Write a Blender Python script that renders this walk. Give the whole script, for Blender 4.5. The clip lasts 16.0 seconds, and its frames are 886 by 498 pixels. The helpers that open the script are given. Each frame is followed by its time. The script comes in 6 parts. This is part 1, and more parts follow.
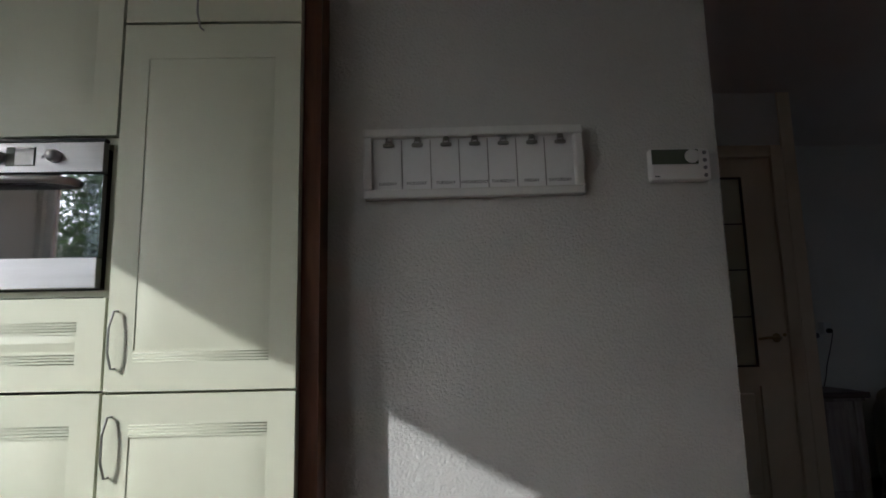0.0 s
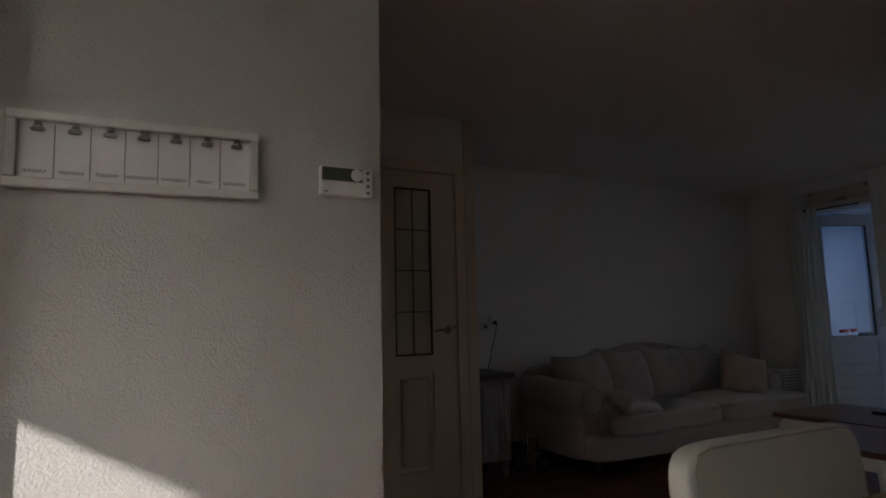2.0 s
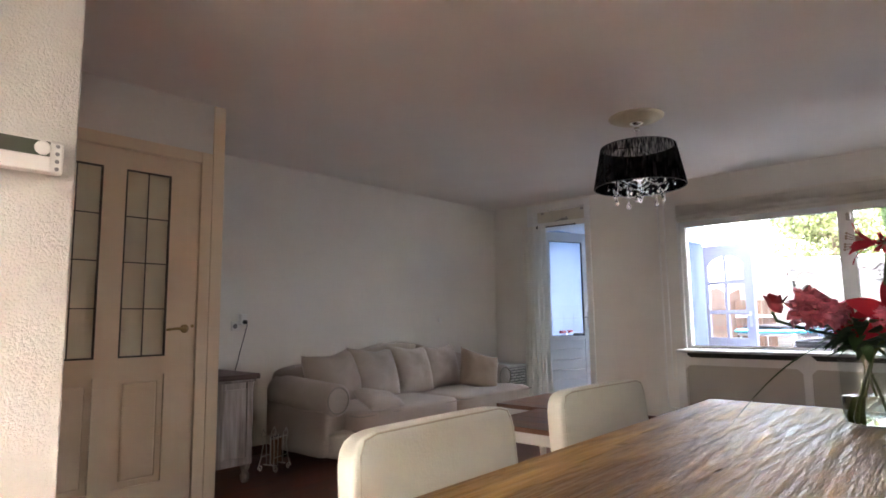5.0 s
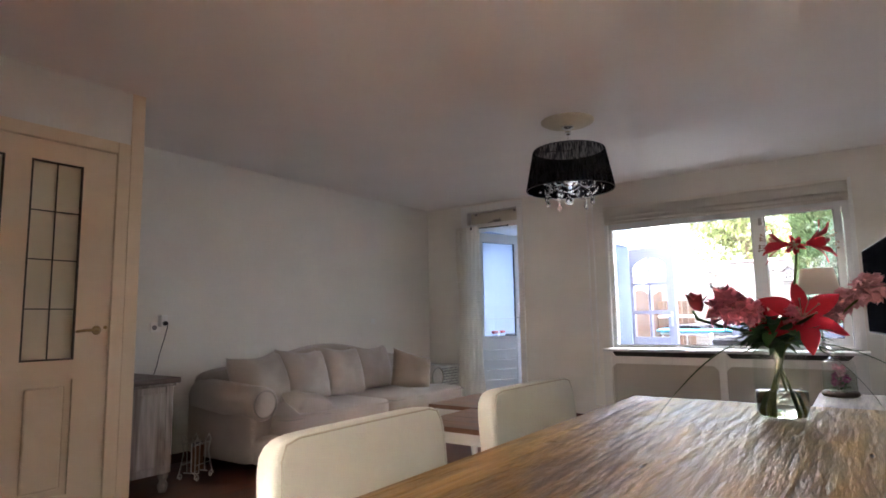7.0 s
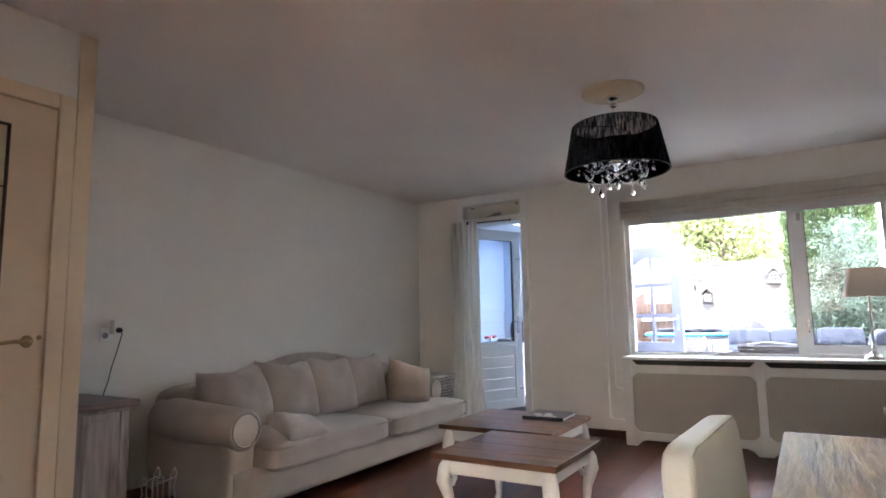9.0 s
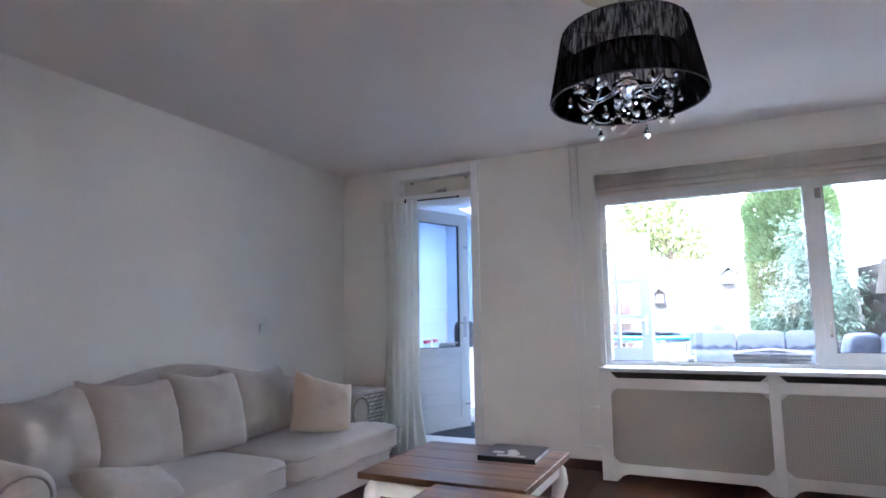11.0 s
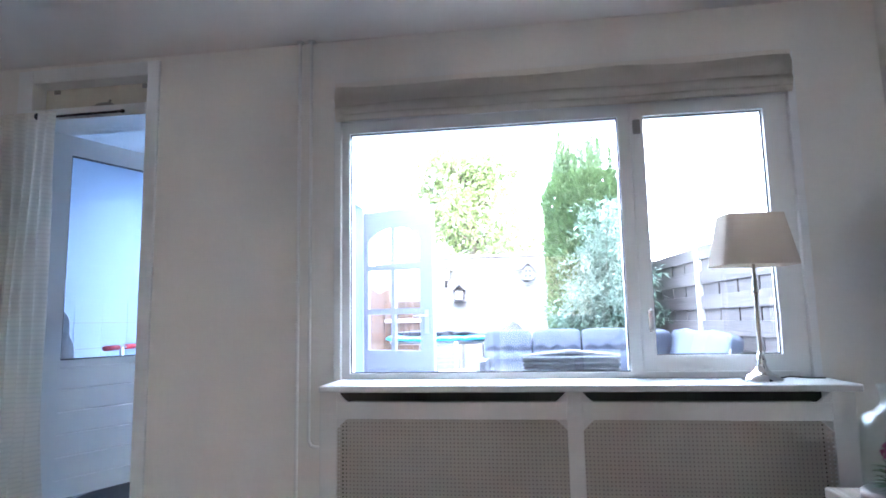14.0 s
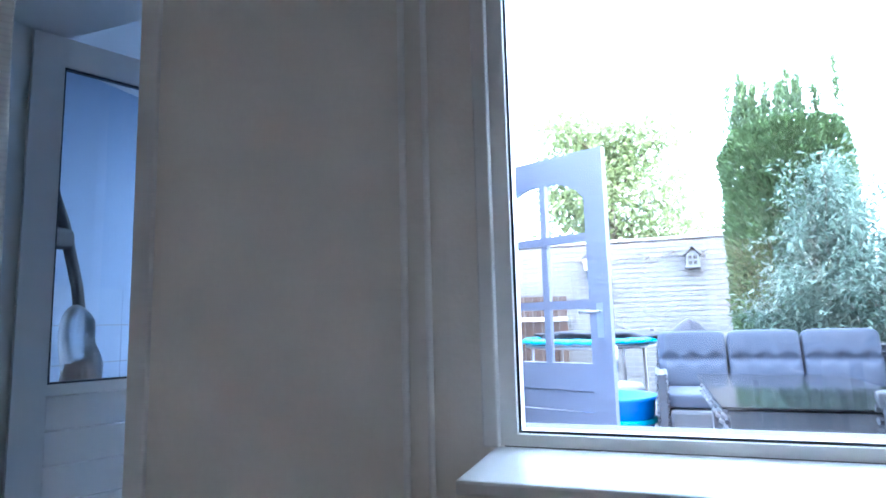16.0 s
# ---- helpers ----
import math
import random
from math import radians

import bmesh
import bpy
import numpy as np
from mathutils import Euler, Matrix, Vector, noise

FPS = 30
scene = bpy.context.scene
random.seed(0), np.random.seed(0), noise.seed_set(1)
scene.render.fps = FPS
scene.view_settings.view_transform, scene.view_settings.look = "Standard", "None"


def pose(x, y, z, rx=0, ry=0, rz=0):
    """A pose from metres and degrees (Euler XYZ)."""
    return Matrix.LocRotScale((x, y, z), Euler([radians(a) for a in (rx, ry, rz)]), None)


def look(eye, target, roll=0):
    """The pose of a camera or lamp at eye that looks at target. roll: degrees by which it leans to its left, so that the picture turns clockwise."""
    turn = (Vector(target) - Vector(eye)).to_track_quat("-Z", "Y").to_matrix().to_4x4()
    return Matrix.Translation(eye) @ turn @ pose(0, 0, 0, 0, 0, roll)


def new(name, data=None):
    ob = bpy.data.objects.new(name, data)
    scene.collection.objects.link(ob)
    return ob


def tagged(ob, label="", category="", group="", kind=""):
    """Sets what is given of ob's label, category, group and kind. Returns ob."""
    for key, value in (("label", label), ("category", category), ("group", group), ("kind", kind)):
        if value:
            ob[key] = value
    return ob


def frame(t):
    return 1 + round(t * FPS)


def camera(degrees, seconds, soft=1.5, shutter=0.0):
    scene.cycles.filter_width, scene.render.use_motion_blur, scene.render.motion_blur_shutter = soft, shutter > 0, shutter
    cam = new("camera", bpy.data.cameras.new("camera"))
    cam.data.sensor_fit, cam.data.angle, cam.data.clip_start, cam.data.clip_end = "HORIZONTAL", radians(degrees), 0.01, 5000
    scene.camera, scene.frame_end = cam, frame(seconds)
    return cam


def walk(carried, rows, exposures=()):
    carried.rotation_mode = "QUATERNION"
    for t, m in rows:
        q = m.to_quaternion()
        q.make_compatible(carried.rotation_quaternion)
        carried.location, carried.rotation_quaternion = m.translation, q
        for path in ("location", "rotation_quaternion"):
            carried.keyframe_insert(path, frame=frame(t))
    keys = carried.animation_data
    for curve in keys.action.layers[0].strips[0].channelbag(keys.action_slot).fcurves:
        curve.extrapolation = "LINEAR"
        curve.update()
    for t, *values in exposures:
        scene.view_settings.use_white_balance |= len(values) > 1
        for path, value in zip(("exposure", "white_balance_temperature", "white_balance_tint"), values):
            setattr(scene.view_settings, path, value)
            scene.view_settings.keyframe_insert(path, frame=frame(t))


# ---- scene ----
cam = camera(73.9, 16.0, soft=1.7)
PATH = [
    (0, (0.338, 0.541, 1.118), (0.38, 2.518, 1.418), -1.2),
    (0.5, (0.413, 0.52, 1.12), (0.727, 2.474, 1.41), -1.0),
    (1, (0.434, 0.48, 1.154), (0.945, 2.398, 1.395), -0.9),
    (1.5, (0.456, 0.414, 1.168), (1.187, 2.261, 1.406), -0.8),
    (2, (0.479, 0.374, 1.144), (1.378, 2.144, 1.385), -1.3),
    (2.5, (0.515, 0.346, 1.152), (1.537, 2.049, 1.389), -0.8),
    (3, (0.542, 0.31, 1.136), (1.694, 1.927, 1.376), -1.0),
    (3.5, (0.559, 0.333, 1.144), (1.82, 1.868, 1.378), -0.7),
    (4, (0.579, 0.33, 1.129), (1.923, 1.793, 1.361), -1.0),
    (4.5, (0.604, 0.277, 1.128), (2.021, 1.669, 1.36), -0.8),
    (5, (0.615, 0.249, 1.123), (2.098, 1.571, 1.357), -0.8),
    (7.5, (0.683, 0.28, 1.116), (2.31, 1.419, 1.351), -1.0),
    (8, (0.762, 0.437, 1.137), (2.391, 1.574, 1.375), -1.1),
    (9.2, (1.1, 1.12, 1.142), (2.82, 2.13, 1.383), -0.9),
    (10.5, (1.792, 1.608, 1.138), (3.565, 2.502, 1.376), -0.6),
    (11, (2.156, 1.617, 1.134), (3.951, 2.466, 1.377), -0.8),
    (11.5, (2.48, 1.579, 1.135), (4.331, 2.294, 1.378), -0.9),
    (12, (2.738, 1.531, 1.145), (4.651, 2.064, 1.387), -0.9),
    (12.5, (2.997, 1.489, 1.118), (4.941, 1.893, 1.36), -0.8),
    (12.8, (3.158, 1.474, 1.104), (5.111, 1.831, 1.343), -0.8),
    (13, (3.28, 1.492, 1.088), (5.238, 1.817, 1.33), -0.9),
    (13.5, (3.618, 1.508, 1.065), (5.583, 1.79, 1.307), -0.9),
    (14, (3.98, 1.541, 1.061), (5.947, 1.816, 1.304), -1.1),
    (14.5, (4.366, 1.62, 1.053), (6.331, 1.902, 1.296), -1.0),
    (15, (4.758, 1.719, 1.058), (6.718, 2.036, 1.301), -1.1),
    (15.5, (5.142, 1.861, 1.051), (7.07, 2.332, 1.295), -1.3),
    (16, (5.479, 2.108, 1.068), (7.352, 2.765, 1.316), -1.4),
]
EXPOSURES = [(0.0, 1.45, 5600, 9), (1.0, 1.3, 5800, 11), (1.5, 1.65, 6000, 13), (2.2, 2.15, 6200, 15), (2.6, 2.9, 6300, 16), (3.2, 4.3, 6400, 15), (3.6, 4.7, 6500, 15), (5.0, 4.97, 6700, 16), (7.3, 5.0, 6750, 16), (8.0, 4.85, 6850, 15), (10.5, 5.35, 5650, 14), (11.0, 5.35, 5550, 14), (12.0, 5.25, 5550, 13), (13.0, 5.4, 5500, 12), (14.0, 5.2, 5500, 11), (15.0, 4.85, 5500, 10), (16.0, 4.35, 5100, 8)]
walk(cam, [(t, look(eye, target, roll)) for t, eye, target, roll in PATH], EXPOSURES)

# ---- world and sun: low afternoon sun from the street side ----
SUN = Vector((1.0, 0.62, -0.581)).normalized()
world = bpy.data.worlds.new("sky")
scene.world = world
world.use_nodes = True
wn = world.node_tree.nodes
sky = wn.new("ShaderNodeTexSky")
sky.sky_type, sky.sun_disc = "NISHITA", False
sky.sun_elevation, sky.sun_rotation = math.asin(-SUN.z), math.atan2(-SUN.x, -SUN.y) % (2 * math.pi)
sky.dust_density, sky.air_density = 3.0, 1.0
haze = wn.new("ShaderNodeMix")
haze.data_type, haze.blend_type = "RGBA", "ADD"
haze.inputs["Factor"].default_value = 1.0
haze.inputs["B"].default_value = (9.0, 9.6, 10.4, 1)  # thin white cloud
wn["Background"].inputs["Strength"].default_value = 0.08
world.node_tree.links.new(sky.outputs["Color"], haze.inputs["A"])
world.node_tree.links.new(haze.outputs["Result"], wn["Background"].inputs["Color"])
sun_data = bpy.data.lights.new("sun", "SUN")
sun_data.energy, sun_data.angle, sun_data.color = 1.3, radians(0.6), (1.0, 0.94, 0.84)
sun = new("sun", sun_data)
sun.matrix_world = look((-20, -12, 12), Vector((-20, -12, 12)) + SUN)
skylight = bpy.data.lights.new("rooflight_sky", "AREA")
skylight.shape, skylight.size, skylight.size_y, skylight.energy, skylight.color = "RECTANGLE", 0.55, 0.75, 0.6, (0.5, 0.72, 1.0)
new("rooflight_sky", skylight).matrix_world = pose(8.8, 4.0, 2.455)

# ---- materials ----
def material(name, colour, rough=0.6, metal=0.0, spread=0.12, scale=6.0, bump=0.0, bump_scale=60.0, coat=0.0, stretch=(1, 1, 1), dark=None, island=0.0, sheen=0.0):
    """A surface with two scales of tone (broad stains, fine grain) and fine relief."""
    m = bpy.data.materials.new(name)
    m.use_nodes = True
    n, l = m.node_tree.nodes, m.node_tree.links
    b = n["Principled BSDF"]
    b.inputs["Metallic"].default_value = metal
    b.inputs["Coat Weight"].default_value = coat
    b.inputs["Sheen Weight"].default_value = sheen
    co = n.new("ShaderNodeTexCoord")
    mp = n.new("ShaderNodeMapping")
    mp.inputs["Scale"].default_value = stretch
    l.new(co.outputs["Object"], mp.inputs["Vector"])
    broad, fine = n.new("ShaderNodeTexNoise"), n.new("ShaderNodeTexNoise")
    broad.inputs["Scale"].default_value, broad.inputs["Detail"].default_value = scale * 0.35, 4
    fine.inputs["Scale"].default_value, fine.inputs["Detail"].default_value = scale * 8, 6
    for t in (broad, fine):
        l.new(mp.outputs["Vector"], t.inputs["Vector"])
    add = n.new("ShaderNodeMath")
    add.operation = "MULTIPLY_ADD"
    add.inputs[1].default_value = 0.45
    l.new(fine.outputs["Fac"], add.inputs[0])
    l.new(broad.outputs["Fac"], add.inputs[2])
    ramp = n.new("ShaderNodeMapRange")
    ramp.inputs["From Min"].default_value, ramp.inputs["From Max"].default_value = 0.45, 1.0
    l.new(add.outputs[0], ramp.inputs["Value"])
    mix = n.new("ShaderNodeMix")
    mix.data_type = "RGBA"
    low = dark or tuple(c * (1 - spread) for c in colour)
    mix.inputs["A"].default_value, mix.inputs["B"].default_value = (*low, 1), (*[min(1, c * (1 + spread * 0.4)) for c in colour], 1)
    l.new(ramp.outputs["Result"], mix.inputs["Factor"])
    out = mix.outputs["Result"]
    if island:
        info = n.new("ShaderNodeObjectInfo")
        hsv = n.new("ShaderNodeHueSaturation")
        mr = n.new("ShaderNodeMapRange")
        mr.inputs["To Min"].default_value, mr.inputs["To Max"].default_value = 1 - island, 1 + island
        l.new(info.outputs["Random"], mr.inputs["Value"])
        l.new(mr.outputs["Result"], hsv.inputs["Value"])
        l.new(out, hsv.inputs["Color"])
        out = hsv.outputs["Color"]
    l.new(out, b.inputs["Base Color"])
    rr = n.new("ShaderNodeMapRange")
    rr.inputs["To Min"].default_value, rr.inputs["To Max"].default_value = max(0.02, rough - 0.08), min(1, rough + 0.08)
    l.new(fine.outputs["Fac"], rr.inputs["Value"])
    l.new(rr.outputs["Result"], b.inputs["Roughness"])
    if bump:
        tex = n.new("ShaderNodeTexNoise")
        tex.inputs["Scale"].default_value, tex.inputs["Detail"].default_value = bump_scale, 5
        l.new(mp.outputs["Vector"], tex.inputs["Vector"])
        bp = n.new("ShaderNodeBump")
        bp.inputs["Strength"].default_value, bp.inputs["Distance"].default_value = bump, 0.006
        l.new(tex.outputs["Fac"], bp.inputs["Height"])
        l.new(bp.outputs["Normal"], b.inputs["Normal"])
    return m


def glass(name, colour=(1, 1, 1), rough=0.0, ior=1.45):
    m = bpy.data.materials.new(name)
    m.use_nodes = True
    b = m.node_tree.nodes["Principled BSDF"]
    b.inputs["Base Color"].default_value = (*colour, 1)
    b.inputs["Transmission Weight"].default_value, b.inputs["Roughness"].default_value, b.inputs["IOR"].default_value = 1.0, rough, ior
    return m


def thin_glass(name):
    """Blown glass so thin that it bends nothing: clear, with a faint gloss."""
    m = bpy.data.materials.new(name)
    m.use_nodes = True
    n, l = m.node_tree.nodes, m.node_tree.links
    n.remove(n["Principled BSDF"])
    c, g, x = (n.new(k) for k in ("ShaderNodeBsdfTransparent", "ShaderNodeBsdfGlossy", "ShaderNodeMixShader"))
    c.inputs["Color"].default_value = (0.95, 0.97, 0.96, 1)
    g.inputs["Roughness"].default_value, x.inputs["Fac"].default_value = 0.02, 0.05
    l.new(c.outputs[0], x.inputs[1]), l.new(g.outputs[0], x.inputs[2])
    l.new(x.outputs[0], n["Material Output"].inputs["Surface"])
    return m


def sheer(name, colour, clear, bands=0.0, rough=0.8):
    """Thin cloth that lets light through, with rows of openwork."""
    m = bpy.data.materials.new(name)
    m.use_nodes = True
    n, l = m.node_tree.nodes, m.node_tree.links
    out = n["Material Output"]
    n.remove(n["Principled BSDF"])
    d, t, c, x1, x2 = (n.new(k) for k in ("ShaderNodeBsdfDiffuse", "ShaderNodeBsdfTranslucent", "ShaderNodeBsdfTransparent", "ShaderNodeMixShader", "ShaderNodeMixShader"))
    d.inputs["Color"].default_value = t.inputs["Color"].default_value = (*colour, 1)
    x1.inputs["Fac"].default_value, x2.inputs["Fac"].default_value = 0.4, clear
    l.new(d.outputs[0], x1.inputs[1]), l.new(t.outputs[0], x1.inputs[2])
    l.new(x1.outputs[0], x2.inputs[1]), l.new(c.outputs[0], x2.inputs[2])
    l.new(x2.outputs[0], out.inputs["Surface"])
    co = n.new("ShaderNodeTexCoord")
    if bands:
        w = n.new("ShaderNodeTexWave")
        w.bands_direction = "Z"
        w.inputs["Scale"].default_value, w.inputs["Distortion"].default_value = bands, 0.1
        mr = n.new("ShaderNodeMapRange")
        mr.inputs["From Min"].default_value, mr.inputs["To Min"].default_value, mr.inputs["To Max"].default_value = 0.55, clear * 0.5, clear * 2.6
        l.new(co.outputs["Object"], w.inputs["Vector"])
        l.new(w.outputs["Fac"], mr.inputs["Value"])
        l.new(mr.outputs["Result"], x2.inputs["Fac"])
    return m


def streaked(name, colour, dark, rough=0.45, bump=0.5, along=0, ring=9.0, worn=0.5, coat=0.0):
    """Wood with grain that runs along one axis, knots and worn streaks."""
    m = bpy.data.materials.new(name)
    m.use_nodes = True
    n, l = m.node_tree.nodes, m.node_tree.links
    b = n["Principled BSDF"]
    b.inputs["Coat Weight"].default_value = coat
    co, mp, mp2 = n.new("ShaderNodeTexCoord"), n.new("ShaderNodeMapping"), n.new("ShaderNodeMapping")
    s, s2 = [1.0, 1.0, 1.0], [9.0, 9.0, 9.0]
    s[along], s2[along] = 0.11, 0.5
    mp.inputs["Scale"].default_value, mp2.inputs["Scale"].default_value = s, s2
    l.new(co.outputs["Object"], mp.inputs["Vector"]), l.new(co.outputs["Object"], mp2.inputs["Vector"])
    a, f = n.new("ShaderNodeTexNoise"), n.new("ShaderNodeTexNoise")
    a.inputs["Scale"].default_value, a.inputs["Detail"].default_value, a.inputs["Distortion"].default_value = ring, 6, 1.4
    f.inputs["Scale"].default_value, f.inputs["Detail"].default_value = 7.0, 5
    l.new(mp.outputs["Vector"], a.inputs["Vector"]), l.new(mp2.outputs["Vector"], f.inputs["Vector"])
    r = n.new("ShaderNodeValToRGB")
    r.color_ramp.elements[0].position, r.color_ramp.elements[1].position = 0.36, 0.66
    r.color_ramp.elements[0].color, r.color_ramp.elements[1].color = (*dark, 1), (*colour, 1)
    l.new(a.outputs["Fac"], r.inputs["Fac"])
    mul = n.new("ShaderNodeMix")
    mul.data_type, mul.blend_type = "RGBA", "MULTIPLY"
    mul.inputs["Factor"].default_value = worn
    l.new(r.outputs["Color"], mul.inputs["A"])
    g = n.new("ShaderNodeMapRange")
    g.inputs["From Min"].default_value, g.inputs["From Max"].default_value, g.inputs["To Min"].default_value = 0.3, 0.6, 0.35
    l.new(f.outputs["Fac"], g.inputs["Value"]), l.new(g.outputs["Result"], mul.inputs["B"])
    info, hsv, mr = n.new("ShaderNodeObjectInfo"), n.new("ShaderNodeHueSaturation"), n.new("ShaderNodeMapRange")
    mr.inputs["To Min"].default_value, mr.inputs["To Max"].default_value = 0.82, 1.18
    l.new(info.outputs["Random"], mr.inputs["Value"]), l.new(mr.outputs["Result"], hsv.inputs["Value"])
    l.new(mul.outputs["Result"], hsv.inputs["Color"]), l.new(hsv.outputs["Color"], b.inputs["Base Color"])
    rr = n.new("ShaderNodeMapRange")
    rr.inputs["To Min"].default_value, rr.inputs["To Max"].default_value = rough - 0.1, rough + 0.15
    l.new(a.outputs["Fac"], rr.inputs["Value"]), l.new(rr.outputs["Result"], b.inputs["Roughness"])
    sm = n.new("ShaderNodeMath")
    l.new(a.outputs["Fac"], sm.inputs[0]), l.new(f.outputs["Fac"], sm.inputs[1])
    bp = n.new("ShaderNodeBump")
    bp.inputs["Strength"].default_value, bp.inputs["Distance"].default_value = bump, 0.006
    l.new(sm.outputs[0], bp.inputs["Height"]), l.new(bp.outputs["Normal"], b.inputs["Normal"])
    return m


PAINT = material("white_wall_paint", (0.80, 0.77, 0.71), 0.85, spread=0.05, bump=0.12, bump_scale=90)
# Utility wall paint; the room's blue daylight is put into its colour.
UTILP = material("blue_lit_wall_paint", (0.36, 0.46, 0.61), 0.85, spread=0.05, bump=0.12, bump_scale=90)
PLASTER = material("textured_plaster", (0.61, 0.60, 0.56), 0.9, spread=0.07, bump=0.75, bump_scale=145)
CEIL = material("ceiling_paint", (0.83, 0.78, 0.73), 0.9, spread=0.03, bump=0.06)
TRIM = material("white_gloss_paint", (0.80, 0.80, 0.78), 0.32, spread=0.04, scale=3, bump=0.03)
SILLP = material("satin_sill_paint", (0.68, 0.69, 0.68), 0.42, spread=0.08, scale=4, bump=0.04)
CREAM = material("cream_door_paint", (0.76, 0.61, 0.43), 0.4, spread=0.05, scale=3, bump=0.05)
FLOOR = streaked("dark_red_brown_plank", (0.22, 0.066, 0.036), (0.10, 0.03, 0.018), 0.38, 0.15, 0, 8, 0.5)
SKIRT = material("brown_skirting", (0.10, 0.035, 0.022), 0.45, spread=0.2)
FRONT = material("pale_green_cream_lacquer", (0.63, 0.64, 0.49), 0.38, spread=0.05, scale=2.5, bump=0.03)
FILLER = streaked("reddish_wood", (0.21, 0.075, 0.03), (0.11, 0.035, 0.015), 0.5, 0.2, 2, 9)
STEEL = material("brushed_steel", (0.55, 0.55, 0.56), 0.32, 1.0, 0.1, 12, stretch=(1, 12, 12))
PEWTER = material("pewter_handle", (0.34, 0.33, 0.31), 0.36, 1.0, 0.2, 20)
CHROME = material("chrome", (0.8, 0.8, 0.8), 0.1, 1.0, 0.03)
BRASS = material("aged_brass", (0.42, 0.30, 0.15), 0.3, 1.0, 0.2, 20)
BLACKG = material("black_glass", (0.012, 0.012, 0.014), 0.06, spread=0.05)
OVENG = material("mirrored_oven_glass", (0.02, 0.02, 0.022), 0.03, spread=0.05, coat=1.0)
OVENG.node_tree.nodes["Principled BSDF"].inputs["Specular IOR Level"].default_value = 1.0
OVENG.node_tree.nodes["Principled BSDF"].inputs["Coat IOR"].default_value = 3.2
OVENG.node_tree.nodes["Principled BSDF"].inputs["Coat Roughness"].default_value = 0.01
SCREEN = material("dark_screen", (0.008, 0.008, 0.010), 0.35, spread=0.05)
SCREEN.node_tree.nodes["Principled BSDF"].inputs["Specular IOR Level"].default_value = 0.0
BLACK = material("black_plastic", (0.02, 0.02, 0.022), 0.45, spread=0.2)
IRON = material("black_iron", (0.03, 0.028, 0.026), 0.5, 0.6, 0.2)
WHITEP = material("white_plastic", (0.80, 0.79, 0.76), 0.35, spread=0.03)
LCD = material("grey_green_display", (0.10, 0.12, 0.09), 0.2, spread=0.05)
PAPER = material("white_paper", (0.80, 0.80, 0.79), 0.8, spread=0.03)
INK = material("grey_ink", (0.07, 0.07, 0.075), 0.8, spread=0.05)
GROOVE = material("shadow_line", (0.30, 0.29, 0.27), 0.8, spread=0.05)
PANE = glass("window_glass")
CRYSTAL = glass("cut_crystal", (1, 1, 1), 0.0, 1.55)
FROST = glass("frosted_door_glass", (0.72, 0.64, 0.46), 0.3)
FROST.node_tree.nodes["Principled BSDF"].inputs["Transmission Weight"].default_value = 0.25
LEAD = material("dark_lead", (0.09, 0.075, 0.06), 0.5, 0.6, 0.2)
FABRIC = material("grey_beige_linen", (0.43, 0.365, 0.315), 0.95, spread=0.16, scale=9, bump=0.5, bump_scale=260, sheen=0.3)
PIPING = material("linen_piping", (0.33, 0.29, 0.26), 0.95, spread=0.1)
BEIGE = material("tan_cushion_cloth", (0.36, 0.27, 0.20), 0.95, spread=0.14, scale=9, bump=0.5, bump_scale=260, sheen=0.3)
DARKWOOD = material("dark_turned_wood", (0.05, 0.024, 0.014), 0.35, spread=0.3)
LEATHER = material("cream_leather", (0.57, 0.575, 0.515), 0.46, spread=0.06, scale=5, bump=0.22, bump_scale=160)
SEAM = material("leather_seam", (0.40, 0.38, 0.31), 0.7)
TABLEWOOD = streaked("rough_sawn_honey_wood", (0.45, 0.28, 0.105), (0.19, 0.10, 0.034), 0.44, 1.0, 0, 8, 0.65)
OUTSILL = material("dark_stone_sill", (0.10, 0.095, 0.09), 0.8, spread=0.25, bump=0.4)
for nd in TABLEWOOD.node_tree.nodes:
    if nd.type == "BUMP":
        nd.inputs["Distance"].default_value = 0.016
    if nd.type == "TEX_NOISE" and nd.inputs["Distortion"].default_value > 1:
        nd.inputs["Distortion"].default_value = 0.9
    if nd.type == "MAPPING" and nd.inputs["Scale"].default_value[1] < 2:
        nd.inputs["Scale"].default_value[0] = 0.16
    if nd.type == "MAPPING" and nd.inputs["Scale"].default_value[1] > 2:
        nd.inputs["Scale"].default_value = (0.75, 6.0, 6.0)


